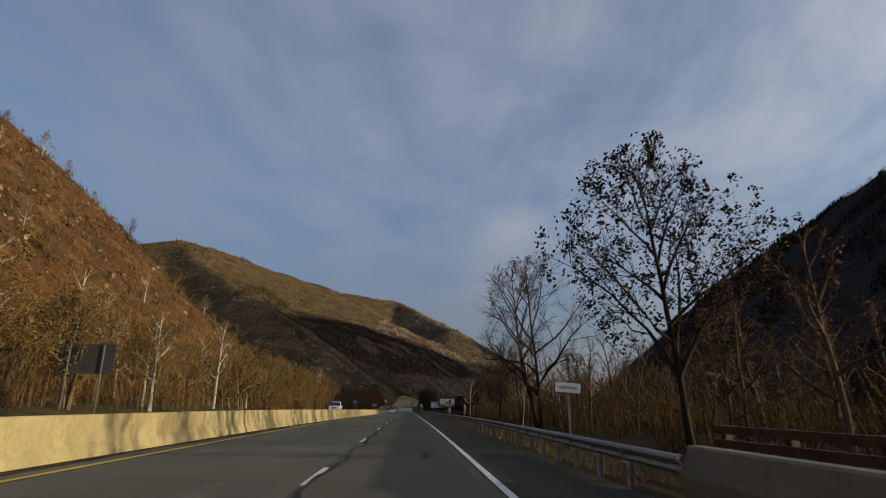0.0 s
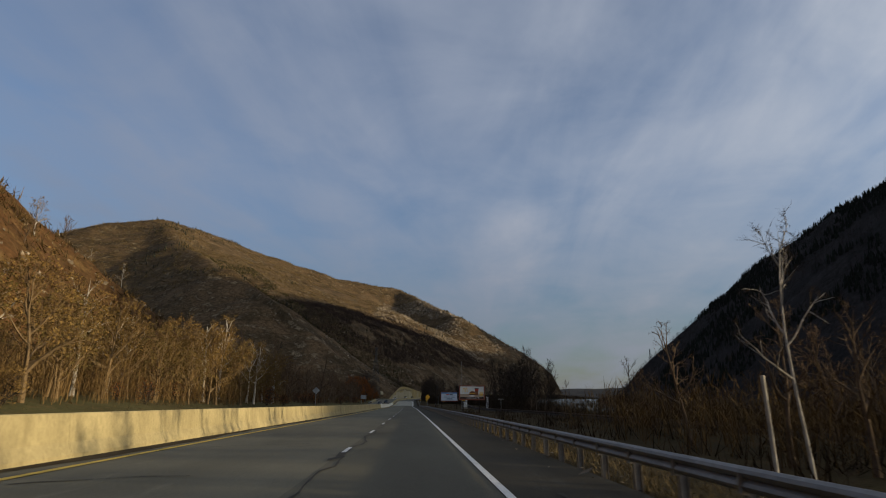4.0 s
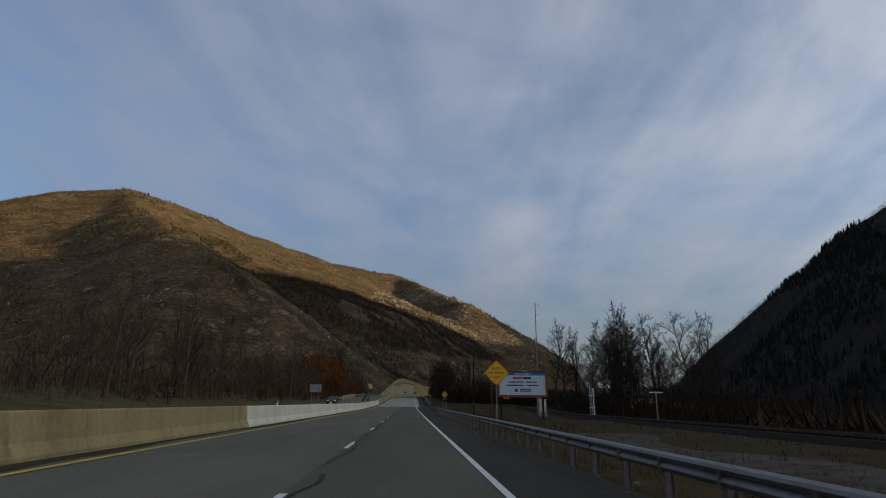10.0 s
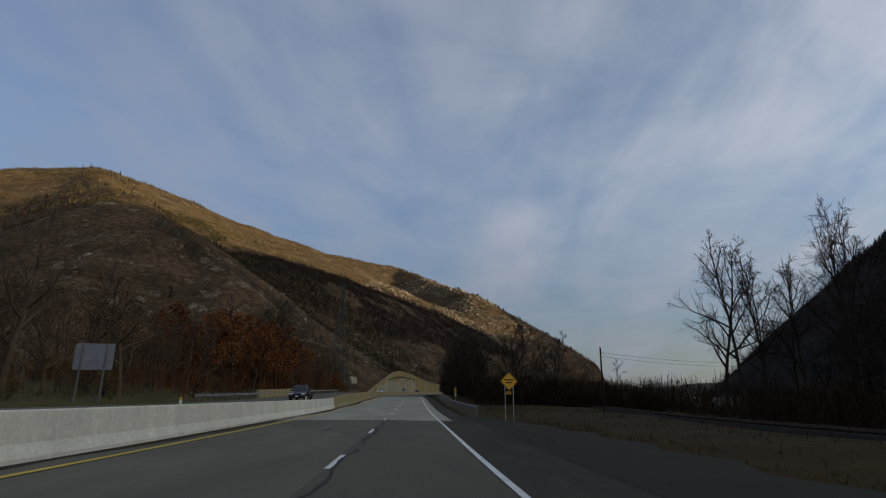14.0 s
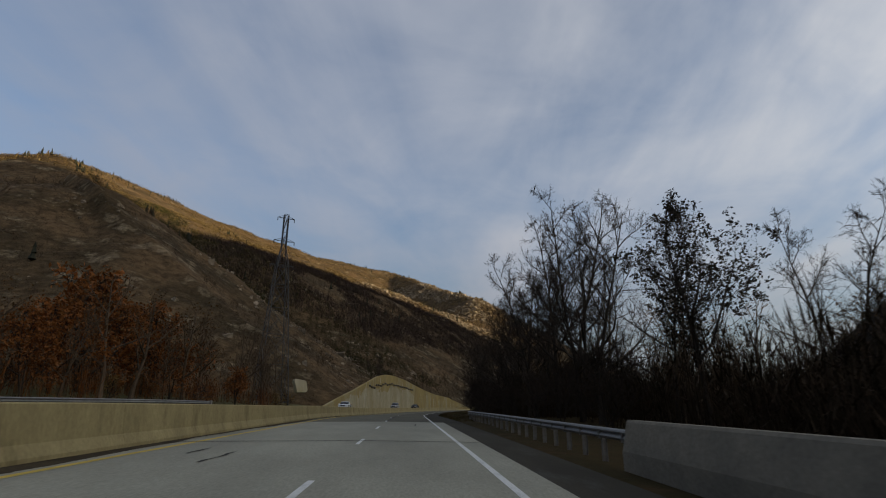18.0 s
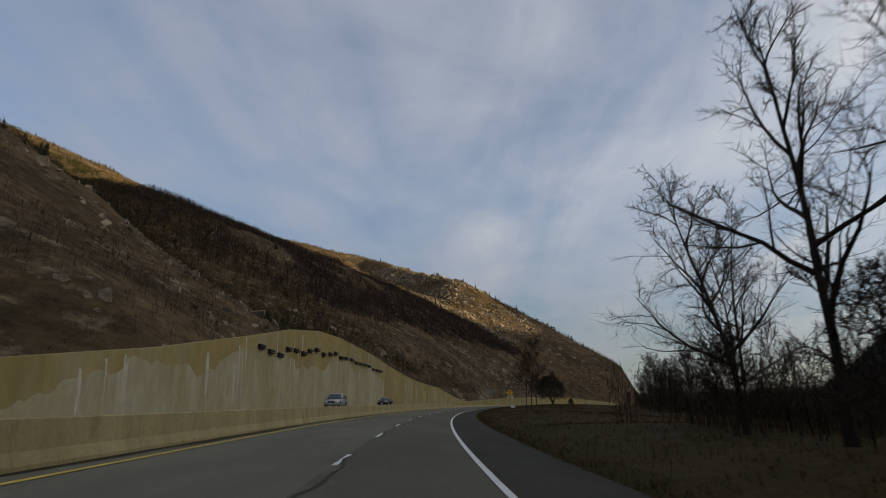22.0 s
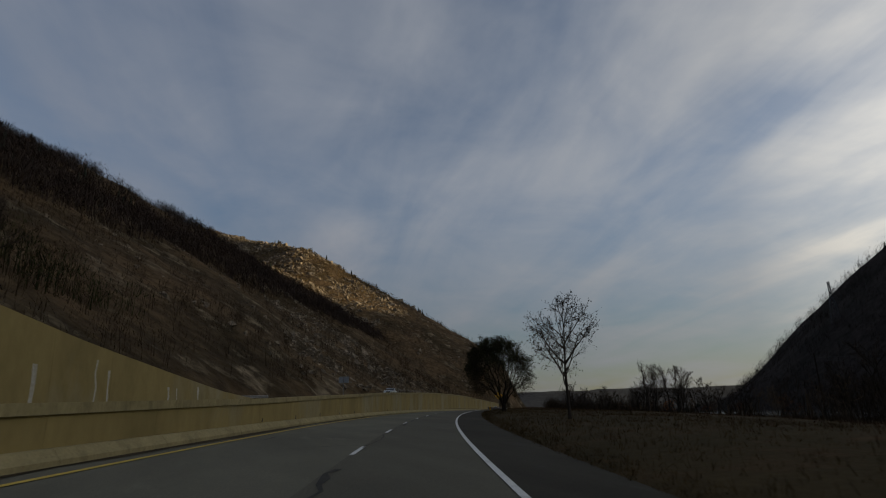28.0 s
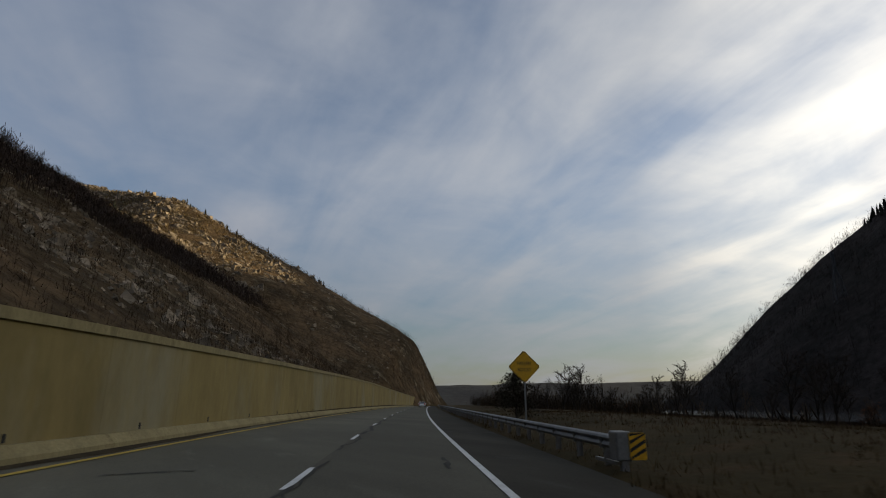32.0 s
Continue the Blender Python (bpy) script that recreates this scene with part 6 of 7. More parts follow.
# weep holes at the foot of the carriageway wall
for s in np.arange(760, 960, 7.3):
    o = block("weep_hole", (0.06, 0.12, 0.22), (0, 0, 0), BLACK, retaining)
    o.matrix_basis = spot(s, -9.99, 0.55)
# a concrete face on the slope
bl = new("slope_block")
bl.matrix_basis = spot(598, -26.4, 4.6, 0) @ pose(0, 0, 0, 0, -14, 0) @ Matrix.Scale(0.66, 4)
tagged(bl, "square of sprayed concrete on the rocky slope", "concrete face", kind="structure")
plate("face", [(-2.2, -1.6), (1.9, -1.9), (2.5, -1.2), (2.6, 1.6), (1.9, 2.1), (-2.0, 2.9), (-2.5, 2.3)], 0, 1.2, WASH, bl).matrix_basis = pose(0, 0, 1.6, 0, 0, 58)

# ---- road signs ----
def sign_post(parent, x, top, mat=GALV, base=-0.6, w=0.09):
    return block("post", (w, 0.06, top - base), (x, 0.06, (top + base) / 2), mat, parent, bevel=0.008)


def warning(name, s, d, centre, r, label, rz=0.0, xs=(0.0,), group=""):
    ob = new(name)
    g = gl(s, d) if d > 0 else opp(s) + 0.2
    ob.matrix_basis = spot(s, d, g, rz)
    tagged(ob, label, "road sign", group)
    for x in xs:
        sign_post(ob, x, centre - g + (0.45 if len(xs) > 1 else 0.2), SIGN_BACK if len(xs) > 1 else GALV)
    z = centre - g
    board = plate("board", shift(diamond(r), 0, z), 0.0, 0.012, SIGN_YELLOW, ob)
    rim = plate("border", shift(diamond(r * 0.965), 0, z), -0.003, 0.002, BLACK, ob)
    inner = plate("face", shift(diamond(r * 0.925), 0, z), -0.006, 0.002, SIGN_YELLOW, ob)
    return ob, z


w1, z = warning("bridge_ice_sign", 303.2, 6.2, 3.55, 0.92, "yellow diamond sign warning that the bridge ices before the road")
for txt, dz in (("BRIDGE", 0.3), ("ICES  BEFORE", 0.0), ("ROAD", -0.3)):
    words("lettering", txt, 0.235, (0, -0.012, z + dz), BLACK, w1, 0.82)
rod("bolt", [(0, -0.015, z + 0.74), (0, 0.02, z + 0.74)], 0.02, GALV, w1)
w2, z = warning("deer_warning_sign", 425.7, 9.7, 3.1, 0.9, "yellow diamond warning sign on two steel posts with a small plate", xs=(-0.42, 0.42))
for dz, w in ((0.14, 0.95), (-0.14, 0.6)):
    plate("text_bar", shift(rounded(w, 0.13, 0.02), 0, z + dz), -0.011, 0.003, BLACK, w2)
plate("small_plate", shift(rounded(0.5, 0.28, 0.03), -0.05, z - 1.15), -0.01, 0.01, SIGN_YELLOW, w2, "small yellow plate")
plate("text_bar", shift(rounded(0.34, 0.08, 0.02), -0.05, z - 1.15), -0.016, 0.003, BLACK, w2)
w3, z = warning("signal_ahead_sign", 720.5, 6.9, 3.55, 0.92, "yellow diamond sign showing a traffic signal ahead")
plate("signal_body", shift(rounded(0.34, 1.02, 0.03), 0, z), -0.011, 0.003, BLACK, w3)
for m_, dz in ((REDLAMP, 0.34), (SIGN_YELLOW, 0.0), (BB_GREEN, -0.34)):
    plate("lens", [(0.135 * math.cos(a), z + dz + 0.135 * math.sin(a)) for a in np.linspace(0, 2 * math.pi, 17)[:-1]], -0.015, 0.003, m_, w3)
plate("distance_plate", shift(rounded(0.62, 0.5, 0.04), 0, z - 1.25), -0.004, 0.012, SIGN_YELLOW, w3, "yellow distance plate")
words("lettering", "1/2 MILE", 0.15, (0, -0.012, z - 1.14), BLACK, w3, 0.9)
words("lettering", "AHEAD", 0.16, (0, -0.012, z - 1.37), BLACK, w3, 0.9)
w4, z = warning("fallen_rocks_sign", 856.8, 6.6, 3.25, 0.92, "yellow diamond sign warning of fallen rocks")
words("lettering", "FALLEN", 0.28, (0, -0.012, z + 0.17), BLACK, w4, 0.85)
words("lettering", "ROCKS", 0.28, (0, -0.012, z - 0.17), BLACK, w4, 0.85)


def back_sign(name, s, d, top, w, h, label, xs, outline=None, rz=0.0, mat=SIGN_BACK):
    """A sign that faces the other way: its bare back, stiffeners and posts."""
    ob = new(name)
    g = opp(s) + 0.15
    ob.matrix_basis = spot(s, d, g, rz)
    tagged(ob, label, "road sign")
    z = top - g - h / 2
    plate("board", shift(outline or rounded(w, h), 0, z), 0.05, 0.012, mat, ob)
    if not outline:
        for dz in (-0.3, 0.0, 0.3):
            block("stiffener", (w * 0.96, 0.03, 0.05), (0, 0.035, z + dz * h), mat, ob)
    for x in xs:
        block("post", (0.13, 0.08, top - g + 0.6), (x, -0.02, (top - g) / 2 - 0.35), GALV, ob, bevel=0.01)
    return ob


back_sign("guide_sign_back", 46, -25.5, 6.2, 4.3, 2.3, "large guide sign seen from its dark bare back", (-1.3, 1.3), mat=LATTICE)
back_sign("guide_sign_back", 411.5, -24.2, 5.3, 2.9, 1.95, "grey back of a guide sign on two posts", (-0.9, 0.9))
back_sign("warning_sign_back", 250, -23.5, 5.4, 1.9, 1.9, "pale back of a diamond warning sign on one post", (0.0,), diamond(0.92))
back_sign("plate_sign_back", 221.5, -27.5, 4.8, 0.75, 1.1, "small pale sign back among the trees", (0.0,), rounded(0.75, 1.1))
back_sign("sign_back", 835, -23.3, 6.9, 2.0, 1.2, "pale back of a sign above the retaining wall", (0.0,))
back_sign("notice_back", 345, -33, 3.2, 0.8, 0.55, "small pale notice at the edge of the woods", (0.0,), rounded(0.8, 0.55))

marker = new("object_marker")
marker.matrix_basis = spot(458.2, 6.5, gl(458, 6.5))
tagged(marker, "yellow and black striped object marker with a white number plate", "road sign")
z = 2.0 - gl(458, 6.5)
sign_post(marker, 0, z + 0.5)
plate("board", shift(rounded(0.32, 0.95, 0.02), 0, z + 0.1), 0.0, 0.012, SIGN_YELLOW, marker)
for k in range(4):
    a = z - 0.42 + 0.28 * k
    lo, hi = z - 0.36, z + 0.56
    plate("stripe", [(-0.15, max(lo, a)), (0.15, min(hi, a + 0.2)), (0.15, min(hi, a + 0.33)), (-0.15, max(lo, min(hi, a + 0.13)))], -0.005, 0.003, BLACK, marker)
plate("number_plate", shift(rounded(0.28, 0.3, 0.02), 0.02, z - 0.58), -0.002, 0.012, WHITE, marker, "white number plate")
plate("text_bar", shift(rounded(0.2, 0.13, 0.01), 0.02, z - 0.58), -0.007, 0.003, BLACK, marker)

white_board = new("white_board_sign")
white_board.matrix_basis = spot(21.6, 6.0, gl(21, 6.0), -6)
tagged(white_board, "small white board on a thin pole by the guard rail", "sign")
sign_post(white_board, 0, 2.55, GALV)
o = plate("board", rounded(0.95, 0.36, 0.03), 0.0, 0.012, WHITE, white_board)
o.matrix_basis = pose(0, 0, 2.5, 0, 5, 0)
o = plate("text_bar", rounded(0.7, 0.1, 0.01), -0.006, 0.003, SIGN_BACK, white_board)
o.matrix_basis = pose(0, 0, 2.5, 0, 5, 0)
pale_post = new("marker_post")
pale_post.matrix_basis = spot(123.5, 11.6, gl(123, 11.6))
tagged(pale_post, "pale wooden marker post in the brown scrub", "post")
rod("post", [(0, 0, -0.4), (0, 0, 3.3)], 0.07, BARK_PALE, pale_post)
small_box = new("verge_box")
small_box.matrix_basis = spot(697, 8.6, gl(697, 8.6))
tagged(small_box, "low pale utility box in the grass", "utility box")
block("body", (0.9, 0.5, 0.4), (0, 0, 0.2), WHITE, small_box, bevel=0.04)
block("lid", (0.96, 0.56, 0.06), (0, 0, 0.43), SIGN_BACK, small_box, bevel=0.015)

# ---- billboards ----
def billboard(name, s, d, bottom, w, h, label, rz, post_x):
    ob = new(name)
    g = gl(s, d)
    ob.matrix_basis = spot(s, d, g, rz)
    tagged(ob, label, "billboard")
    z = bottom - g + h / 2
    t = 0.26
    block("back_panel", (w - 0.1, 0.1, h - 0.1), (0, 0.12, z), FRAME_RED, ob)
    for nm, sx, sz, x, zz in (("frame_top", w, t, 0, h / 2 - t / 2), ("frame_bottom", w, t * 1.35, 0, -h / 2 + t * 0.67)):
        block(nm, (sx, 0.22, sz), (x, 0.0, z + zz), FRAME_RED, ob, bevel=0.025)
    for x in (-1, 1):
        block("frame_side", (t, 0.215, h - t * 2.36), (x * (w / 2 - t / 2), 0.0, z + t * 0.17), FRAME_RED, ob, bevel=0.02)
    for x in post_x:
        block("post", (0.3, 0.3, z + 0.9), (x, 0.42, (z - 0.9) / 2), WOOD_POLE, ob, bevel=0.02)
    for zz in (-0.3, 0.3):
        block("rear_beam", (w - 0.3, 0.12, 0.14), (0, 0.23, z + zz * h), WOOD_POLE, ob)
    block("rear_panel", (w * 0.96, 0.12, h * 0.93), (-0.35, 1.35, z), WOOD_POLE, ob, "dark back of the rear facing panel", turn_z=-9)
    for k in range(5):
        block("catwalk_rib", (0.5, 0.06, 0.06), (-w / 2 - 0.12, 0.9, z + h * (0.2 * k - 0.4)), GALV, ob)
    plate("number_tag", shift(rounded(0.8, 0.22, 0.02), -w / 2 + 1.25, z - h / 2 - 0.15), -0.08, 0.03, SIGN_YELLOW, ob, "small yellow number tag")
    plate("text_bar", shift(rounded(0.6, 0.1, 0.01), -w / 2 + 1.25, z - h / 2 - 0.15), -0.086, 0.004, BLACK, ob)
    plate("maker_tag", shift(rounded(1.0, 0.14, 0.02), 0.3, z + h / 2 - t / 2), -0.118, 0.006, SIGN_BACK, ob, "small grey maker tag")
    return ob, z, w - 2 * t, h - t * 2.36, z + t * 0.17


bbA, z, pw, ph, pz = billboard("food_billboard", 265.9, 17.3, 2.35, 7.4, 3.95, "red framed billboard advertising a burger, drink and fries", 8, (-2.5, 2.2))
y = 0.066
plate("poster_sky", shift(rounded(pw, ph * 0.62, 0.005), 0, pz + ph * 0.19), y, 0.004, BB_SKY, bbA)
plate("poster_table", shift(rounded(pw, ph * 0.26, 0.005), 0, pz - ph * 0.245), y - 0.001, 0.004, BB_TABLE, bbA)
plate("poster_strip", shift(rounded(pw, ph * 0.13, 0.005), 0, pz - ph * 0.435), y - 0.002, 0.004, BB_DARK, bbA)
for cx in (-0.335, -0.235):
    out, inn = [], []
    for a in np.linspace(0, math.pi, 13):
        out.append((pw * cx + 0.36 * math.cos(a), pz + 0.05 + 1.25 * math.sin(a) ** 0.8))
        inn.append((pw * cx + 0.23 * math.cos(a), pz + 0.05 + 1.02 * math.sin(a) ** 0.8))
    n = len(out)
    V = [(x, y - 0.005, zz) for x, zz in out + inn]
    put("gold_loop", V, [[i, n + i, n + i + 1, i + 1] for i in range(n - 1)], BB_GOLD, bbA, "plain gold loop")
plate("cup", [(0.95, pz - 0.75), (1.75, pz - 0.75), (1.95, pz + 1.2), (0.8, pz + 1.2)], y - 0.006, 0.003, BB_BROWN, bbA, "printed dark drink cup")
plate("cup_top", [(0.83, pz + 0.9), (1.92, pz + 0.9), (1.96, pz + 1.22), (0.79, pz + 1.22)], y - 0.009, 0.003, BB_DARK, bbA)
plate("cup_band", [(0.88, pz + 0.62), (1.87, pz + 0.62), (1.9, pz + 0.88), (0.86, pz + 0.88)], y - 0.009, 0.003, BB_RED, bbA)
plate("burger", [(0.15 + 0.95 * math.cos(a) * (1 if math.sin(a) > 0 else 1.05), pz - 0.35 + (0.75 if math.sin(a) > 0 else 0.55) * math.sin(a)) for a in np.linspace(0, 2 * math.pi, 25)[:-1]], y - 0.011, 0.003, BB_BROWN, bbA, "printed burger")
plate("burger_filling", shift(rounded(1.7, 0.14, 0.05), 0.15, pz - 0.3), y - 0.014, 0.003, BB_GOLD, bbA)
plate("burger_patty", shift(rounded(1.75, 0.2, 0.08), 0.15, pz - 0.5), y - 0.014, 0.003, BB_DARK, bbA)
plate("wrapper", [(-0.95, pz - 0.95), (0.2, pz - 1.1), (1.1, pz - 0.9), (0.6, pz - 0.78), (-0.3, pz - 0.72)], y - 0.012, 0.003, WHITE, bbA)
for k in range(9):
    a = -0.5 + 0.13 * k
    plate("fry", [(2.25 + 0.1 * k, pz - 0.8), (2.33 + 0.1 * k, pz - 0.8), (2.33 + 0.1 * k + 0.25 * a, pz + 0.05 + 0.1 * (k % 3)), (2.25 + 0.1 * k + 0.25 * a, pz + 0.05 + 0.1 * (k % 3))], y - 0.013 - 0.0003 * k, 0.0002, BB_GOLD, bbA)
words("lettering", "Just Ahead on Rt. 145", 0.42, (0.35, y - 0.012, pz - ph * 0.435), WHITE, bbA, 0.98)

bbB, z, pw, ph, pz = billboard("clinic_billboard", 347.9, 16.9, 2.3, 7.4, 3.95, "dark red framed billboard with blue and white clinic notice", -6, (-3.2, 3.0))
plate("poster", shift(rounded(pw, ph * 0.86, 0.005), 0, pz - ph * 0.07), y, 0.004, BB_PALE, bbB)
plate("poster_head", shift(rounded(pw, ph * 0.15, 0.005), 0, pz + ph * 0.425), y - 0.002, 0.004, BB_BLUE, bbB)
words("lettering", "NOW OPEN", 0.42, (0.1, y - 0.01, pz + ph * 0.425), WHITE, bbB)
plate("name_bar", shift(rounded(1.35, 0.3, 0.02), -0.75, pz + 0.78), y - 0.006, 0.003, BB_RED, bbB)
plate("name_bar", shift(rounded(1.3, 0.3, 0.02), 0.7, pz + 0.78), y - 0.006, 0.003, BB_NAVY, bbB)
for zz, w in ((0.2, 4.4), (-0.28, 5.0)):
    plate("text_bar", shift(rounded(w * 0.52, 0.16, 0.02), -w * 0.22, pz + zz), y - 0.006, 0.003, BB_NAVY, bbB)
    plate("text_bar", shift(rounded(w * 0.36, 0.16, 0.02), w * 0.3, pz + zz), y - 0.006, 0.003, BB_NAVY, bbB)
plate("logo_shape", [(-1.25, pz - 1.2), (-0.6, pz - 1.2), (-0.85, pz - 0.75), (-1.05, pz - 0.8)], y - 0.006, 0.003, BB_NAVY, bbB)
for zz in (-0.85, -1.1):
    plate("text_bar", shift(rounded(1.7, 0.15, 0.02), 0.45, pz + zz), y - 0.006, 0.003, BB_NAVY, bbB)
ladder = new("billboard_rack")
ladder.matrix_basis = spot(347.4, 12.2, gl(347, 12.2), -6)
tagged(ladder, "tall dark steel rack standing beside the billboard", "rack")
for x in (-0.25, 0.25):
    block("upright", (0.08, 0.08, 5.6), (x, 0.3, 2.7), BLACK, ladder)
for k in range(9):
    block("rung", (0.5, 0.06, 0.06), (0, 0.3, 1.9 + 0.42 * k), GALV, ladder)

# ---- poles, cables, cabinet, railway signal ----
def utility_pole(s, d, top, label, coil=False):
    ob = new("utility_pole")
    g = gl(s, d)
    ob.matrix_basis = spot(s, d, g)
    tagged(ob, label, "utility pole")
    h = top - g
    rod("pole", [(0, 0, -0.8), (0, 0, h * 0.5), (0.02, 0, h)], [0.17, 0.15, 0.11], WOOD_POLE, ob, sides=10)
    block("bracket", (0.35, 0.1, 0.12), (0.15, 0, h - 0.75), BLACK, ob)
    if coil:
        for q, (cx, cz, rr) in enumerate(((0.75, h - 1.8, 0.62), (0.7, h - 1.9, 0.5), (-0.35, h - 5.2, 0.5), (-0.45, h - 6.6, 0.55))):
            pts = [(cx + rr * 0.6 * math.cos(a), 0.1 + 0.03 * q, cz + rr * math.sin(a)) for a in np.linspace(0, 2 * math.pi, 19)]
            rod("cable_coil", pts, 0.022, CABLE, ob, sides=5)
        block("splice_box", (0.22, 0.3, 0.7), (-0.2, 0, h - 5.0), BLACK, ob, bevel=0.03)
        rod("down_cable", [(0.13, -0.1, h - 1), (0.2, -0.12, h * 0.6), (0.17, -0.1, 0.6)], 0.02, CABLE, ob, sides=5)
        block("tag", (0.12, 0.02, 0.3), (0, -0.16, 2.2), WHITE, ob)
    return ob, PT(s, d, top - 0.8)


_, e1 = utility_pole(371.9, 12.2, 10.3, "dark wooden utility pole with coiled black cable", True)
_, e2 = utility_pole(458.8, 30.4, 9.1, "dark wooden utility pole by the railway")
_, e3 = utility_pole(570, 46, 9.0, "dark wooden utility pole beyond the field")
_, e4 = utility_pole(696, 58, 9.5, "dark wooden utility pole beyond the field")
_, e5 = utility_pole(830, 62, 9.0, "dark wooden utility pole near the river")
_, e6 = utility_pole(398, 49, 8.2, "dark wooden utility pole beyond the railway")
_, e7 = utility_pole(466, 82, 9.6, "dark wooden utility pole in the woods beyond the railway")
wires = new("overhead_cable")
tagged(wires, "thin black overhead cable sagging between the poles", "cable")
for a, b in ((e1, e6), (e2, e7), (e3, e4), (e4, e5)):
    for off in (0.0, -0.6):
        pts = [a + (b - a) * t - np.array([0, 0, 4 * 1.6 * t * (1 - t) - off]) for t in np.linspace(0, 1, 13)]
        rod("strand", pts, 0.018, CABLE, wires, sides=4)

mast = new("antenna_mast")
mast.matrix_basis = spot(370.4, 24.3, gl(370, 24.3))
tagged(mast, "tall slender grey steel antenna mast beside the railway", "mast")
hm = 21.5
rod("lower_tube", [(0, 0, -0.5), (0, 0, 8.0)], 0.15, GALV, mast)
rod("middle_tube", [(0, 0, 7.9), (0, 0, 14.5)], 0.11, GALV, mast)
rod("upper_tube", [(0, 0, 14.4), (0, 0, hm)], 0.075, GALV, mast)
for z in (hm - 0.5, hm - 2.4):
    rod("aerial_arm", [(0, 0, z), (0.7, 0, z + 0.05)], 0.03, GALV, mast, sides=5)
    rod("aerial", [(0.7, 0, z - 0.35), (0.7, 0, z + 0.4)], 0.02, GALV, mast, sides=5)
for z in (8.0, 14.45):
    rod("collar", [(0, 0, z - 0.12), (0, 0, z + 0.12)], 0.18, GALV, mast)

cab = new("signal_cabinet")
cab.matrix_basis = spot(378, 26.6, gl(378, 26.6) + 0.9, 12)
tagged(cab, "pale metal railway signal cabinet with a railed platform", "cabinet")
block("body", (1.5, 1.1, 2.3), (0, 0, 1.15), CABINETM, cab, bevel=0.03)
dr = block("door", (0.66, 0.04, 1.9), (-0.36, -0.57, 1.15), CABINETM, cab, bevel=0.012)
block("handle", (0.04, 0.05, 0.2), (-0.1, -0.62, 1.15), BLACK, dr)
dr = block("door", (0.66, 0.04, 1.9), (0.36, -0.57, 1.15), CABINETM, cab, bevel=0.012)
plate("notice", shift(rounded(0.4, 0.5, 0.02), 0.36, 1.55), -0.6, 0.008, WHITE, dr, "white notice")
block("plinth", (1.7, 1.3, 1.2), (0, 0, -0.6), PARAPET, cab, bevel=0.02)
block("roof", (1.66, 1.24, 0.08), (0, 0, 2.34), CABINETM, cab, bevel=0.02)
for x in (-0.75, 0, 0.75):
    for yy in (-0.55, 0.55):
        rod("rail_post", [(x, yy, 2.36), (x, yy, 3.5)], 0.035, WHITE, cab, sides=6)
for zz in (2.95, 3.5):
    rod("hand_rail", [(-0.75, -0.55, zz), (0.75, -0.55, zz), (0.75, 0.55, zz), (-0.75, 0.55, zz), (-0.75, -0.55, zz)], 0.03, WHITE, cab, sides=6)
rod("signal_mast", [(0.35, 0.1, 2.3), (0.35, 0.1, 4.6)], 0.07, WHITE, cab)
for x in (0.05, 0.6):
    rod("cage_post", [(x, -0.2, 3.5), (x, -0.2, 4.5)], 0.03, WHITE, cab, sides=6)
for zz in (4.0, 4.5):
    rod("cage_rail", [(0.05, -0.2, zz), (0.6, -0.2, zz)], 0.03, WHITE, cab, sides=6)
block("signal_head", (0.45, 0.4, 0.9), (0.05, 0.2, 4.7), BLACK, cab, bevel=0.08)

sig = new("railway_signal")
sig.matrix_basis = spot(378.7, 37.5, gl(378, 37.5))
tagged(sig, "white ladder framed railway signal with a black head", "railway signal")
h = 6.6
rod("mast", [(0, 0, -0.3), (0, 0, h - 0.6)], 0.11, WHITE, sig)
block("signal_head", (0.75, 0.35, 1.25), (0.25, -0.15, h), BLACK, sig, bevel=0.1)
for x in (-0.75, -0.35):
    rod("ladder_rail", [(x, 0, 0.3), (x, 0, h - 0.4)], 0.035, WHITE, sig, sides=5)
for k in range(14):
    rod("rung", [(-0.75, 0, 0.5 + 0.4 * k), (-0.35, 0, 0.5 + 0.4 * k)], 0.025, WHITE, sig, sides=5)
for z in (2.2, 4.6):
    block("bracket", (1.3, 0.12, 0.12), (-0.3, 0, z), WHITE, sig)
block("relay_box", (0.9, 0.5, 0.9), (-0.2, 0, 0.35), CABINETM, sig, bevel=0.03)
tp = new("crossarm_post")
tp.matrix_basis = spot(353.6, 39.7, gl(353, 39.7), 10)
tagged(tp, "old pale post with a short wooden crossarm", "post")
rod("post", [(0, 0, -0.4), (0, 0, 5.0)], 0.1, BARK_PALE, tp)
block("crossarm", (2.5, 0.12, 0.2), (0, -0.1, 4.85), BARK_PALE, tp, bevel=0.02)

# fence above the retaining wall
fence = new("slope_fence")
tagged(fence, "wire fence on thin posts below the rock face", "fence")
for s in np.arange(884, 1010, 3.2):
    o = block("post", (0.09, 0.09, 2.5), (0, 0, 1.05), GALV, fence)
    o.matrix_basis = spot(s, -22.7, opp(s))
for z in (0.5, 1.2, 1.9, 2.25):
    sweep("wire", rng(884, 1010, 3.2), lambda s: [(-22.72, opp(s) + z), (-22.72, opp(s) + z + 0.025)], GALV, fence)

# ---- lattice towers ----
def bar(V, F, a, b, r):
    tube(V, F, [a, b], [r, r], 4, tip=False)


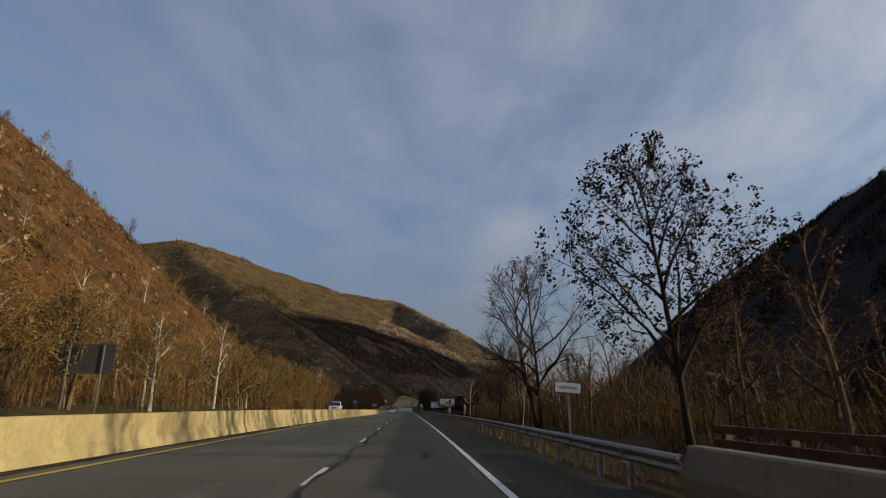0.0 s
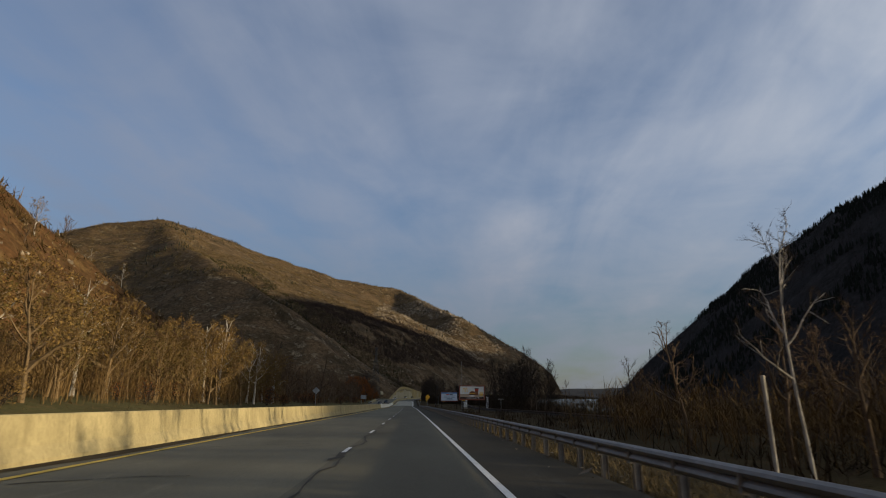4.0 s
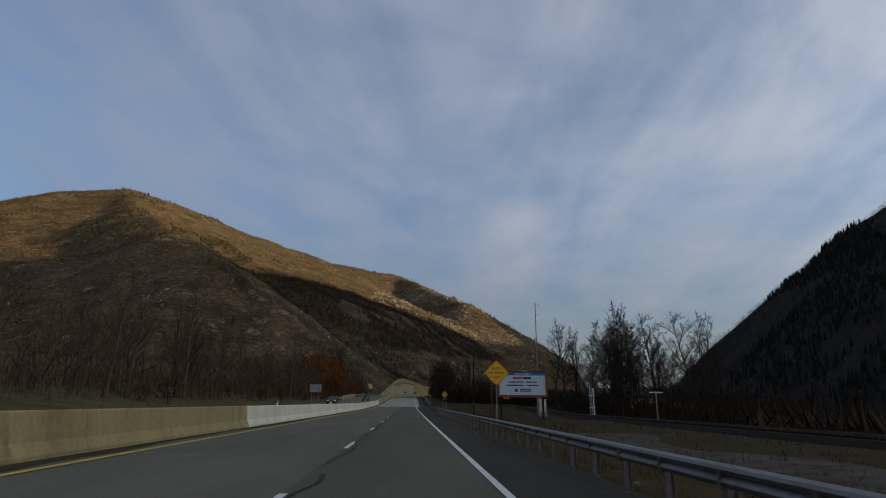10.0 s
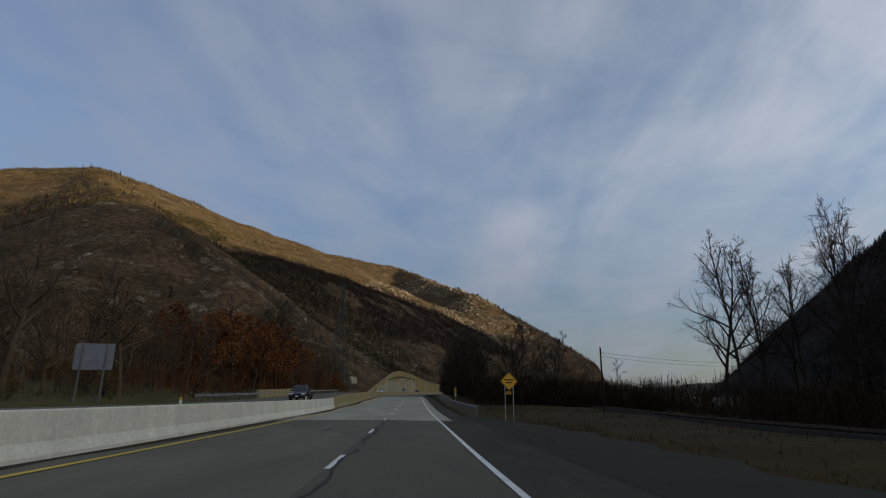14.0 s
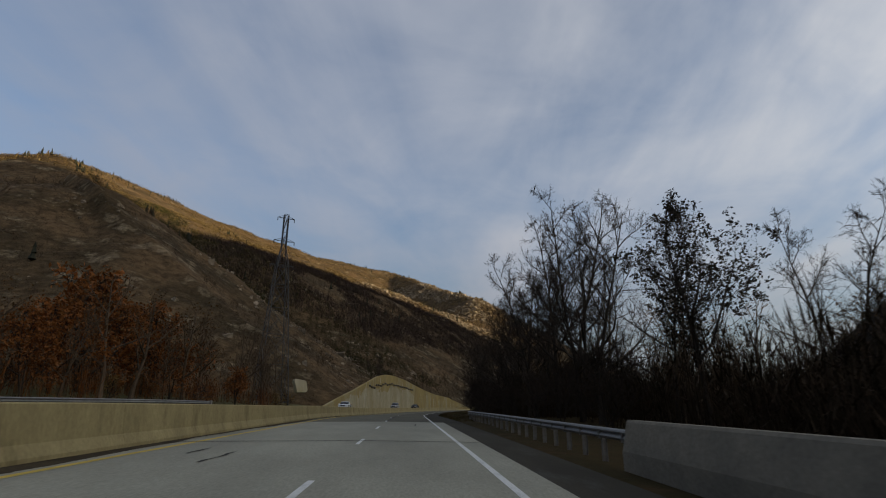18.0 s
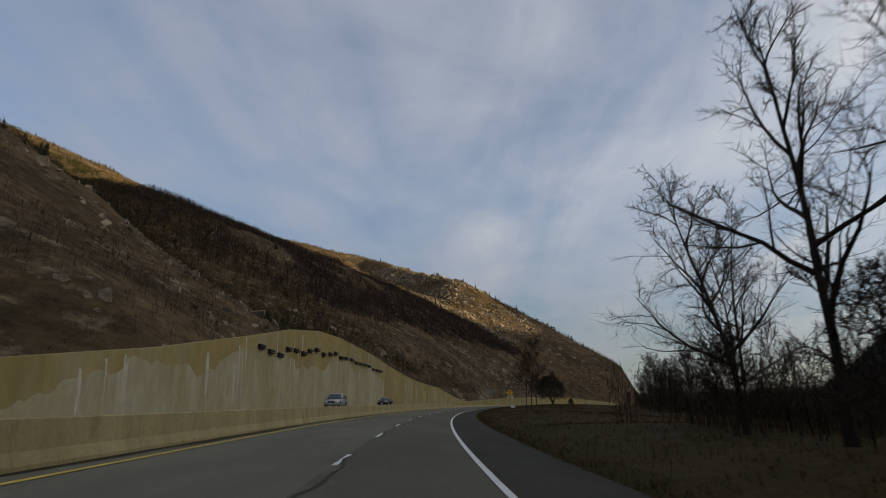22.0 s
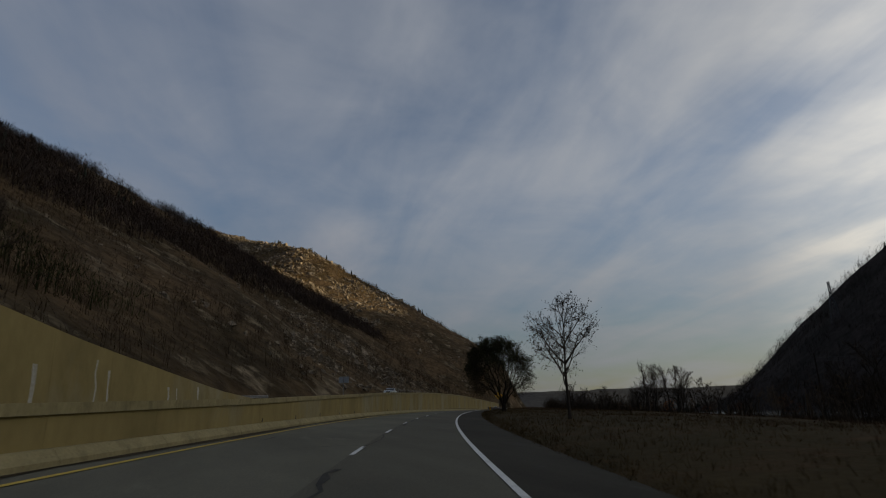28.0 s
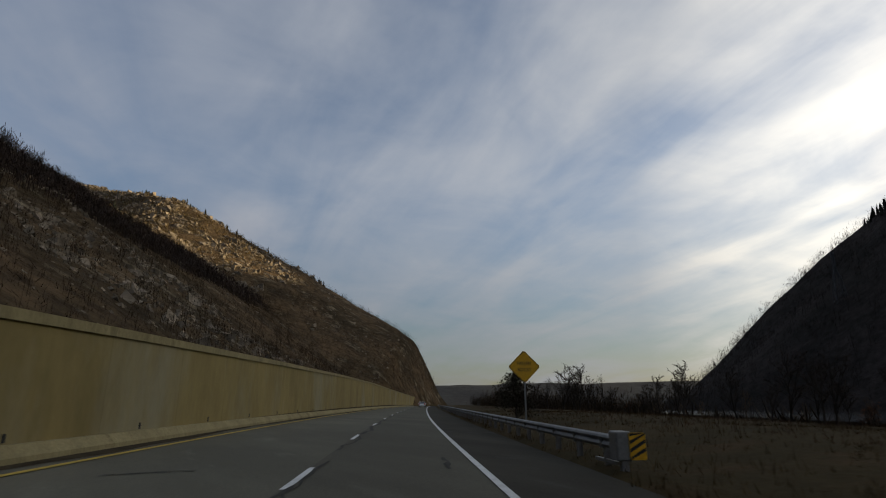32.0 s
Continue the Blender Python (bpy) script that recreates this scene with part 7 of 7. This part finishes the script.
def lattice_tower(m, H, base, label, thick=0.09):
    ob = new("transmission_tower")
    ob.matrix_basis = m
    tagged(ob, label, "transmission tower")
    half = lambda z: base / 2 * (1 - z / H) ** 1.0 * 0.86 + 0.42 if z < H * 0.8 else 0.5
    levels = [0, 0.14, 0.28, 0.41, 0.52, 0.62, 0.71, 0.79, 0.86, 0.93, 1.0]
    C = [(-1, -1), (1, -1), (1, 1), (-1, 1)]
    P = [[np.array([cx * half(f * H), cy * half(f * H), f * H]) for cx, cy in C] for f in levels]
    def piece(name, p, q, w):
        V, F = [], []
        bar(V, F, p, q, w)
        put(name, V, F, LATTICE, ob)

    for i in range(len(P) - 1):
        for k in range(4):
            q = (k + 1) % 4
            piece("leg", P[i][k], P[i + 1][k], thick)
            piece("brace", P[i][k], P[i + 1][q], thick * 0.55)
            piece("brace", P[i][q], P[i + 1][k], thick * 0.55)
            piece("strut", P[i + 1][k], P[i + 1][q], thick * 0.6)
    for f, L in ((0.79, 2.6), (0.89, 2.3), (0.985, 1.9)):
        V, F = [], []
        for sx in (-1, 1):
            for dy in (-0.4, 0.4):
                bar(V, F, np.array([0, dy, f * H]), np.array([sx * L, 0, f * H + 0.1]), thick * 0.6)
            bar(V, F, np.array([0, 0, f * H + 0.9]), np.array([sx * L, 0, f * H + 0.1]), thick * 0.5)
        arm = put("cross_arm", V, F, LATTICE, ob)
        for sx in (-1, 1):
            rod("insulator", [(sx * L, 0, f * H + 0.1), (sx * L, 0, f * H - 0.7)], 0.09, BLACK, arm, sides=6)
    return ob


px, py, _ = PT(593.5, -32)
pz_ = float(mountain_height(np.array([px]), np.array([py]))[0])
lattice_tower(pose(float(px), float(py), pz_ - 1.5, 0, 0, 25), 44.5 + float(np.interp(590, AS, AX[:, 2])) - pz_ + 1.5, 9.0, "tall grey steel lattice tower on the slope")
fx, fy, fz = PT(1082, 194, 70.5)
lattice_tower(pose(float(fx), float(fy), float(fz) - 62, 0, 0, 40), 62, 12.0, "distant lattice tower beyond the river", 0.16)

# ---- cars on the opposite road ----
def car(name, s, d, paint, label, kind="suv", face_back=True):
    """A car from side outlines: lower body, glass cabin, roof, wheels, lamps."""
    ob = new(name)
    h0 = opp(s) + 0.05 if d < -9 else 0.02
    ob.matrix_basis = spot(s, d, h0, 0 if face_back else 180)
    tagged(ob, label, "car")
    L, W, H, belt = {"suv": (4.75, 1.9, 1.75, 1.05), "sedan": (4.6, 1.8, 1.45, 0.95), "pickup": (5.5, 1.95, 1.8, 1.1)}[kind]
    low = [(-L / 2 + 0.06, 0.28), (-L / 2, 0.5), (-L / 2 + 0.06, 0.74), (-L / 2 + 0.3, 0.88), (-L / 2 + 1.2, belt - 0.02), (L / 2 - 0.35, belt + 0.02), (L / 2 - 0.06, belt - 0.1), (L / 2, 0.6), (L / 2 - 0.1, 0.28)]

    def loft(nm, prof, w0, w1, mat, parent, zmid):
        V = []
        for sx in (-1, 1):
            for y_, z_ in prof:
                w = w0 + (w1 - w0) * max(0.0, min(1.0, (z_ - zmid[0]) / (zmid[1] - zmid[0])))
                V.append((sx * w / 2, y_, z_))
        n = len(prof)
        F = [list(range(n))[::-1], [n + i for i in range(n)]] + [[i, (i + 1) % n, n + (i + 1) % n, n + i] for i in range(n)]
        me = bpy.data.meshes.new(nm)
        me.from_pydata(V, [], F)
        bm = bmesh.new()
        bm.from_mesh(me)
        bmesh.ops.recalc_face_normals(bm, faces=bm.faces)
        bmesh.ops.bevel(bm, geom=bm.edges[:], offset=0.1 if nm == "body" else 0.05, segments=3, affect="EDGES", profile=0.5, clamp_overlap=True)
        return part(nm, bm, mat, parent, smooth=nm != "roof")

    loft("body", low, W * 0.96, W, paint, ob, (0.35, belt))
    if kind == "suv":
        cab = [(-L / 2 + 1.1, belt - 0.06), (-L / 2 + 2.05, H - 0.08), (L / 2 - 0.75, H - 0.1), (L / 2 - 0.2, belt - 0.06)]
    elif kind == "sedan":
        cab = [(-L / 2 + 1.2, belt - 0.06), (-L / 2 + 2.0, H - 0.06), (L / 2 - 1.4, H - 0.07), (L / 2 - 0.55, belt - 0.06)]
    else:
        cab = [(-L / 2 + 1.35, belt - 0.06), (-L / 2 + 1.95, H - 0.07), (-L / 2 + 3.4, H - 0.08), (-L / 2 + 3.7, belt - 0.06)]
    loft("window_band", cab, W * 0.93, W * 0.74, CARGLASS, ob, (belt, H))
    roof = [(cab[1][0] - 0.02, H - 0.09), (cab[1][0] + 0.1, H), (cab[2][0] - 0.1, H), (cab[2][0] + 0.03, H - 0.09)]
    loft("roof", roof, W * 0.78, W * 0.72, paint, ob, (H - 0.1, H))
    for sx in (-1, 1):
        for yy in (cab[1][0] + 0.95, cab[2][0] - 0.75):
            rod("pillar", [(sx * W * 0.462, yy, belt - 0.05), (sx * W * 0.378, yy, H - 0.07)], 0.04, paint, ob, sides=6)
        block("mirror", (0.2, 0.12, 0.15), (sx * (W / 2 + 0.06), cab[0][0] + 0.35, belt + 0.05), paint, ob, bevel=0.03)
        block("headlight", (0.38, 0.1, 0.14), (sx * (W / 2 - 0.3), -L / 2 - 0.0, 0.72), LAMP, ob, "clear headlight", bevel=0.03)
        block("tail_light", (0.25, 0.08, 0.3), (sx * (W / 2 - 0.18), L / 2 - 0.01, 0.85), REDLAMP, ob, "red tail light", bevel=0.02)
        for yy in (-L / 2 + 0.9, L / 2 - 0.95):
            rod("wheel_arch", [(sx * (W / 2 - 0.3), yy, 0.38), (sx * (W / 2 - 0.004), yy, 0.38)], 0.41, BLACK, ob, "dark wheel arch", sides=18)
            wh = new("wheel")
            wh.parent = ob
            rod("tyre", [(sx * (W / 2 - 0.24), yy, 0.34), (sx * (W / 2 + 0.01), yy, 0.34)], 0.34, TYRE, wh, sides=18)
            rod("rim", [(sx * (W / 2 - 0.1), yy, 0.34), (sx * (W / 2 + 0.02), yy, 0.34)], 0.22, RIM, wh, sides=14)
    block("grille", (W * 0.45, 0.06, 0.2), (0, -L / 2 - 0.01, 0.66), BLACK, ob, bevel=0.02)
    block("bumper", (W * 0.96, 0.14, 0.18), (0, -L / 2 - 0.0, 0.42), BLACK if kind == "pickup" else paint, ob, bevel=0.04)
    plate("number_plate", shift(rounded(0.32, 0.16, 0.01), 0, 0.46), -L / 2 - 0.085, 0.01, WHITE, ob)
    return ob


car("family_car", 105.0, -13.3, CAR_WHITE, "white sport utility car on the opposite road")
car("hatchback_car", 364.9, -13.3, CAR_DARK, "dark blue hatchback car on the opposite road", "sedan")
car("pickup_truck", 437, -13.4, CAR_DARK, "near black pickup truck on the opposite road", "pickup")
car("saloon_car", 581, -13.6, CAR_WHITE, "white saloon car on the opposite road", "sedan")
car("family_car", 646.5, -13.4, CAR_GREY, "silver grey sport utility car beside the tall wall")
car("saloon_car", 676, -13.4, CAR_DARK, "dark saloon car with pale lamps beside the tall wall", "sedan")
car("family_car", 833, -13.6, CAR_WHITE, "white car on the upper carriageway", "sedan")
car("white_car", 985, 0.2, CAR_WHITE, "white car far ahead in the lane", "sedan", False)

# ---- repairs and cracks in the pavement ----
r = np.random.RandomState(91)
tv, tf = [], []


def strip(pts, width):
    """A thin wavy band of tar through (s, d) points."""
    for i, (s, d) in enumerate(pts):
        a = pts[min(i + 1, len(pts) - 1)]
        b = pts[max(i - 1, 0)]
        ds, dd = a[0] - b[0], a[1] - b[1]
        n = math.hypot(ds, dd) or 1
        w = width * r.uniform(0.35, 1.3)
        lift = float(np.interp(d, [-9.7, -8, -2, 1.8, 4.2], [-0.03, 0.0, 0.05, 0.0, -0.06])) + 0.012 + (0.012 if DECK_A < s < DECK_B and d < 2.6 else 0)
        base = len(tv)
        tv.append(PT(s - dd / n * w, d + ds / n * w, lift))
        tv.append(PT(s + dd / n * w, d - ds / n * w, lift))
        if i:
            tf.append([base - 2, base - 1, base + 1, base])


s = -30.0
while s < 1000:
    e = s + r.uniform(5, 26)
    if not (DECK_A - 3 < s < DECK_B):
        strip([(q, -1.78 + 0.1 * math.sin(q * 0.9) + r.normal(0, 0.05)) for q in np.arange(s, e, 0.8)], r.uniform(0.02, 0.09))
    s = e + r.exponential(3)
for i in range(150):
    s, d = r.uniform(-20, 960), r.choice([-7.4, -6.0, -4.5, -3.0, -1.7])
    if DECK_A - 2 < s < DECK_B:
        continue
    n = r.randint(4, 11)
    strip([(s + r.normal(0, 0.12) + 0.12 * k, d + 0.42 * k) for k in range(n) if d + 0.42 * k < 1.4], r.uniform(0.012, 0.045))
for i in range(40):
    s, d = r.uniform(-20, 960), r.uniform(-7.5, 3.5)
    strip([(s + 0.5 * k, d + r.normal(0, 0.04)) for k in range(r.randint(3, 8))], r.uniform(0.03, 0.1))
tar = put("tar_repairs", tv, tf, TAR, road)
tagged(tar, kind="stuff")
for s in (449, 494.5, 517.6, 406.4):
    sweep("deck_joint", [s, s + 0.16], [(-9.4, 0.005), (-8, 0.022), (-2, 0.072), (1.8, 0.022), (2.55, 0.012)], TAR, deck)
dirt = sweep("gutter_dirt", rng(-100, 1200, 3), lambda s: [(-9.36, -0.01), (-9.36 + 0.6 + 0.28 * math.sin(s * 0.21) + 0.15 * math.sin(s * 0.83), 0.002)], DIRT)
tagged(dirt, "dark strip of dirt along the foot of the barrier", "dirt", kind="structure")
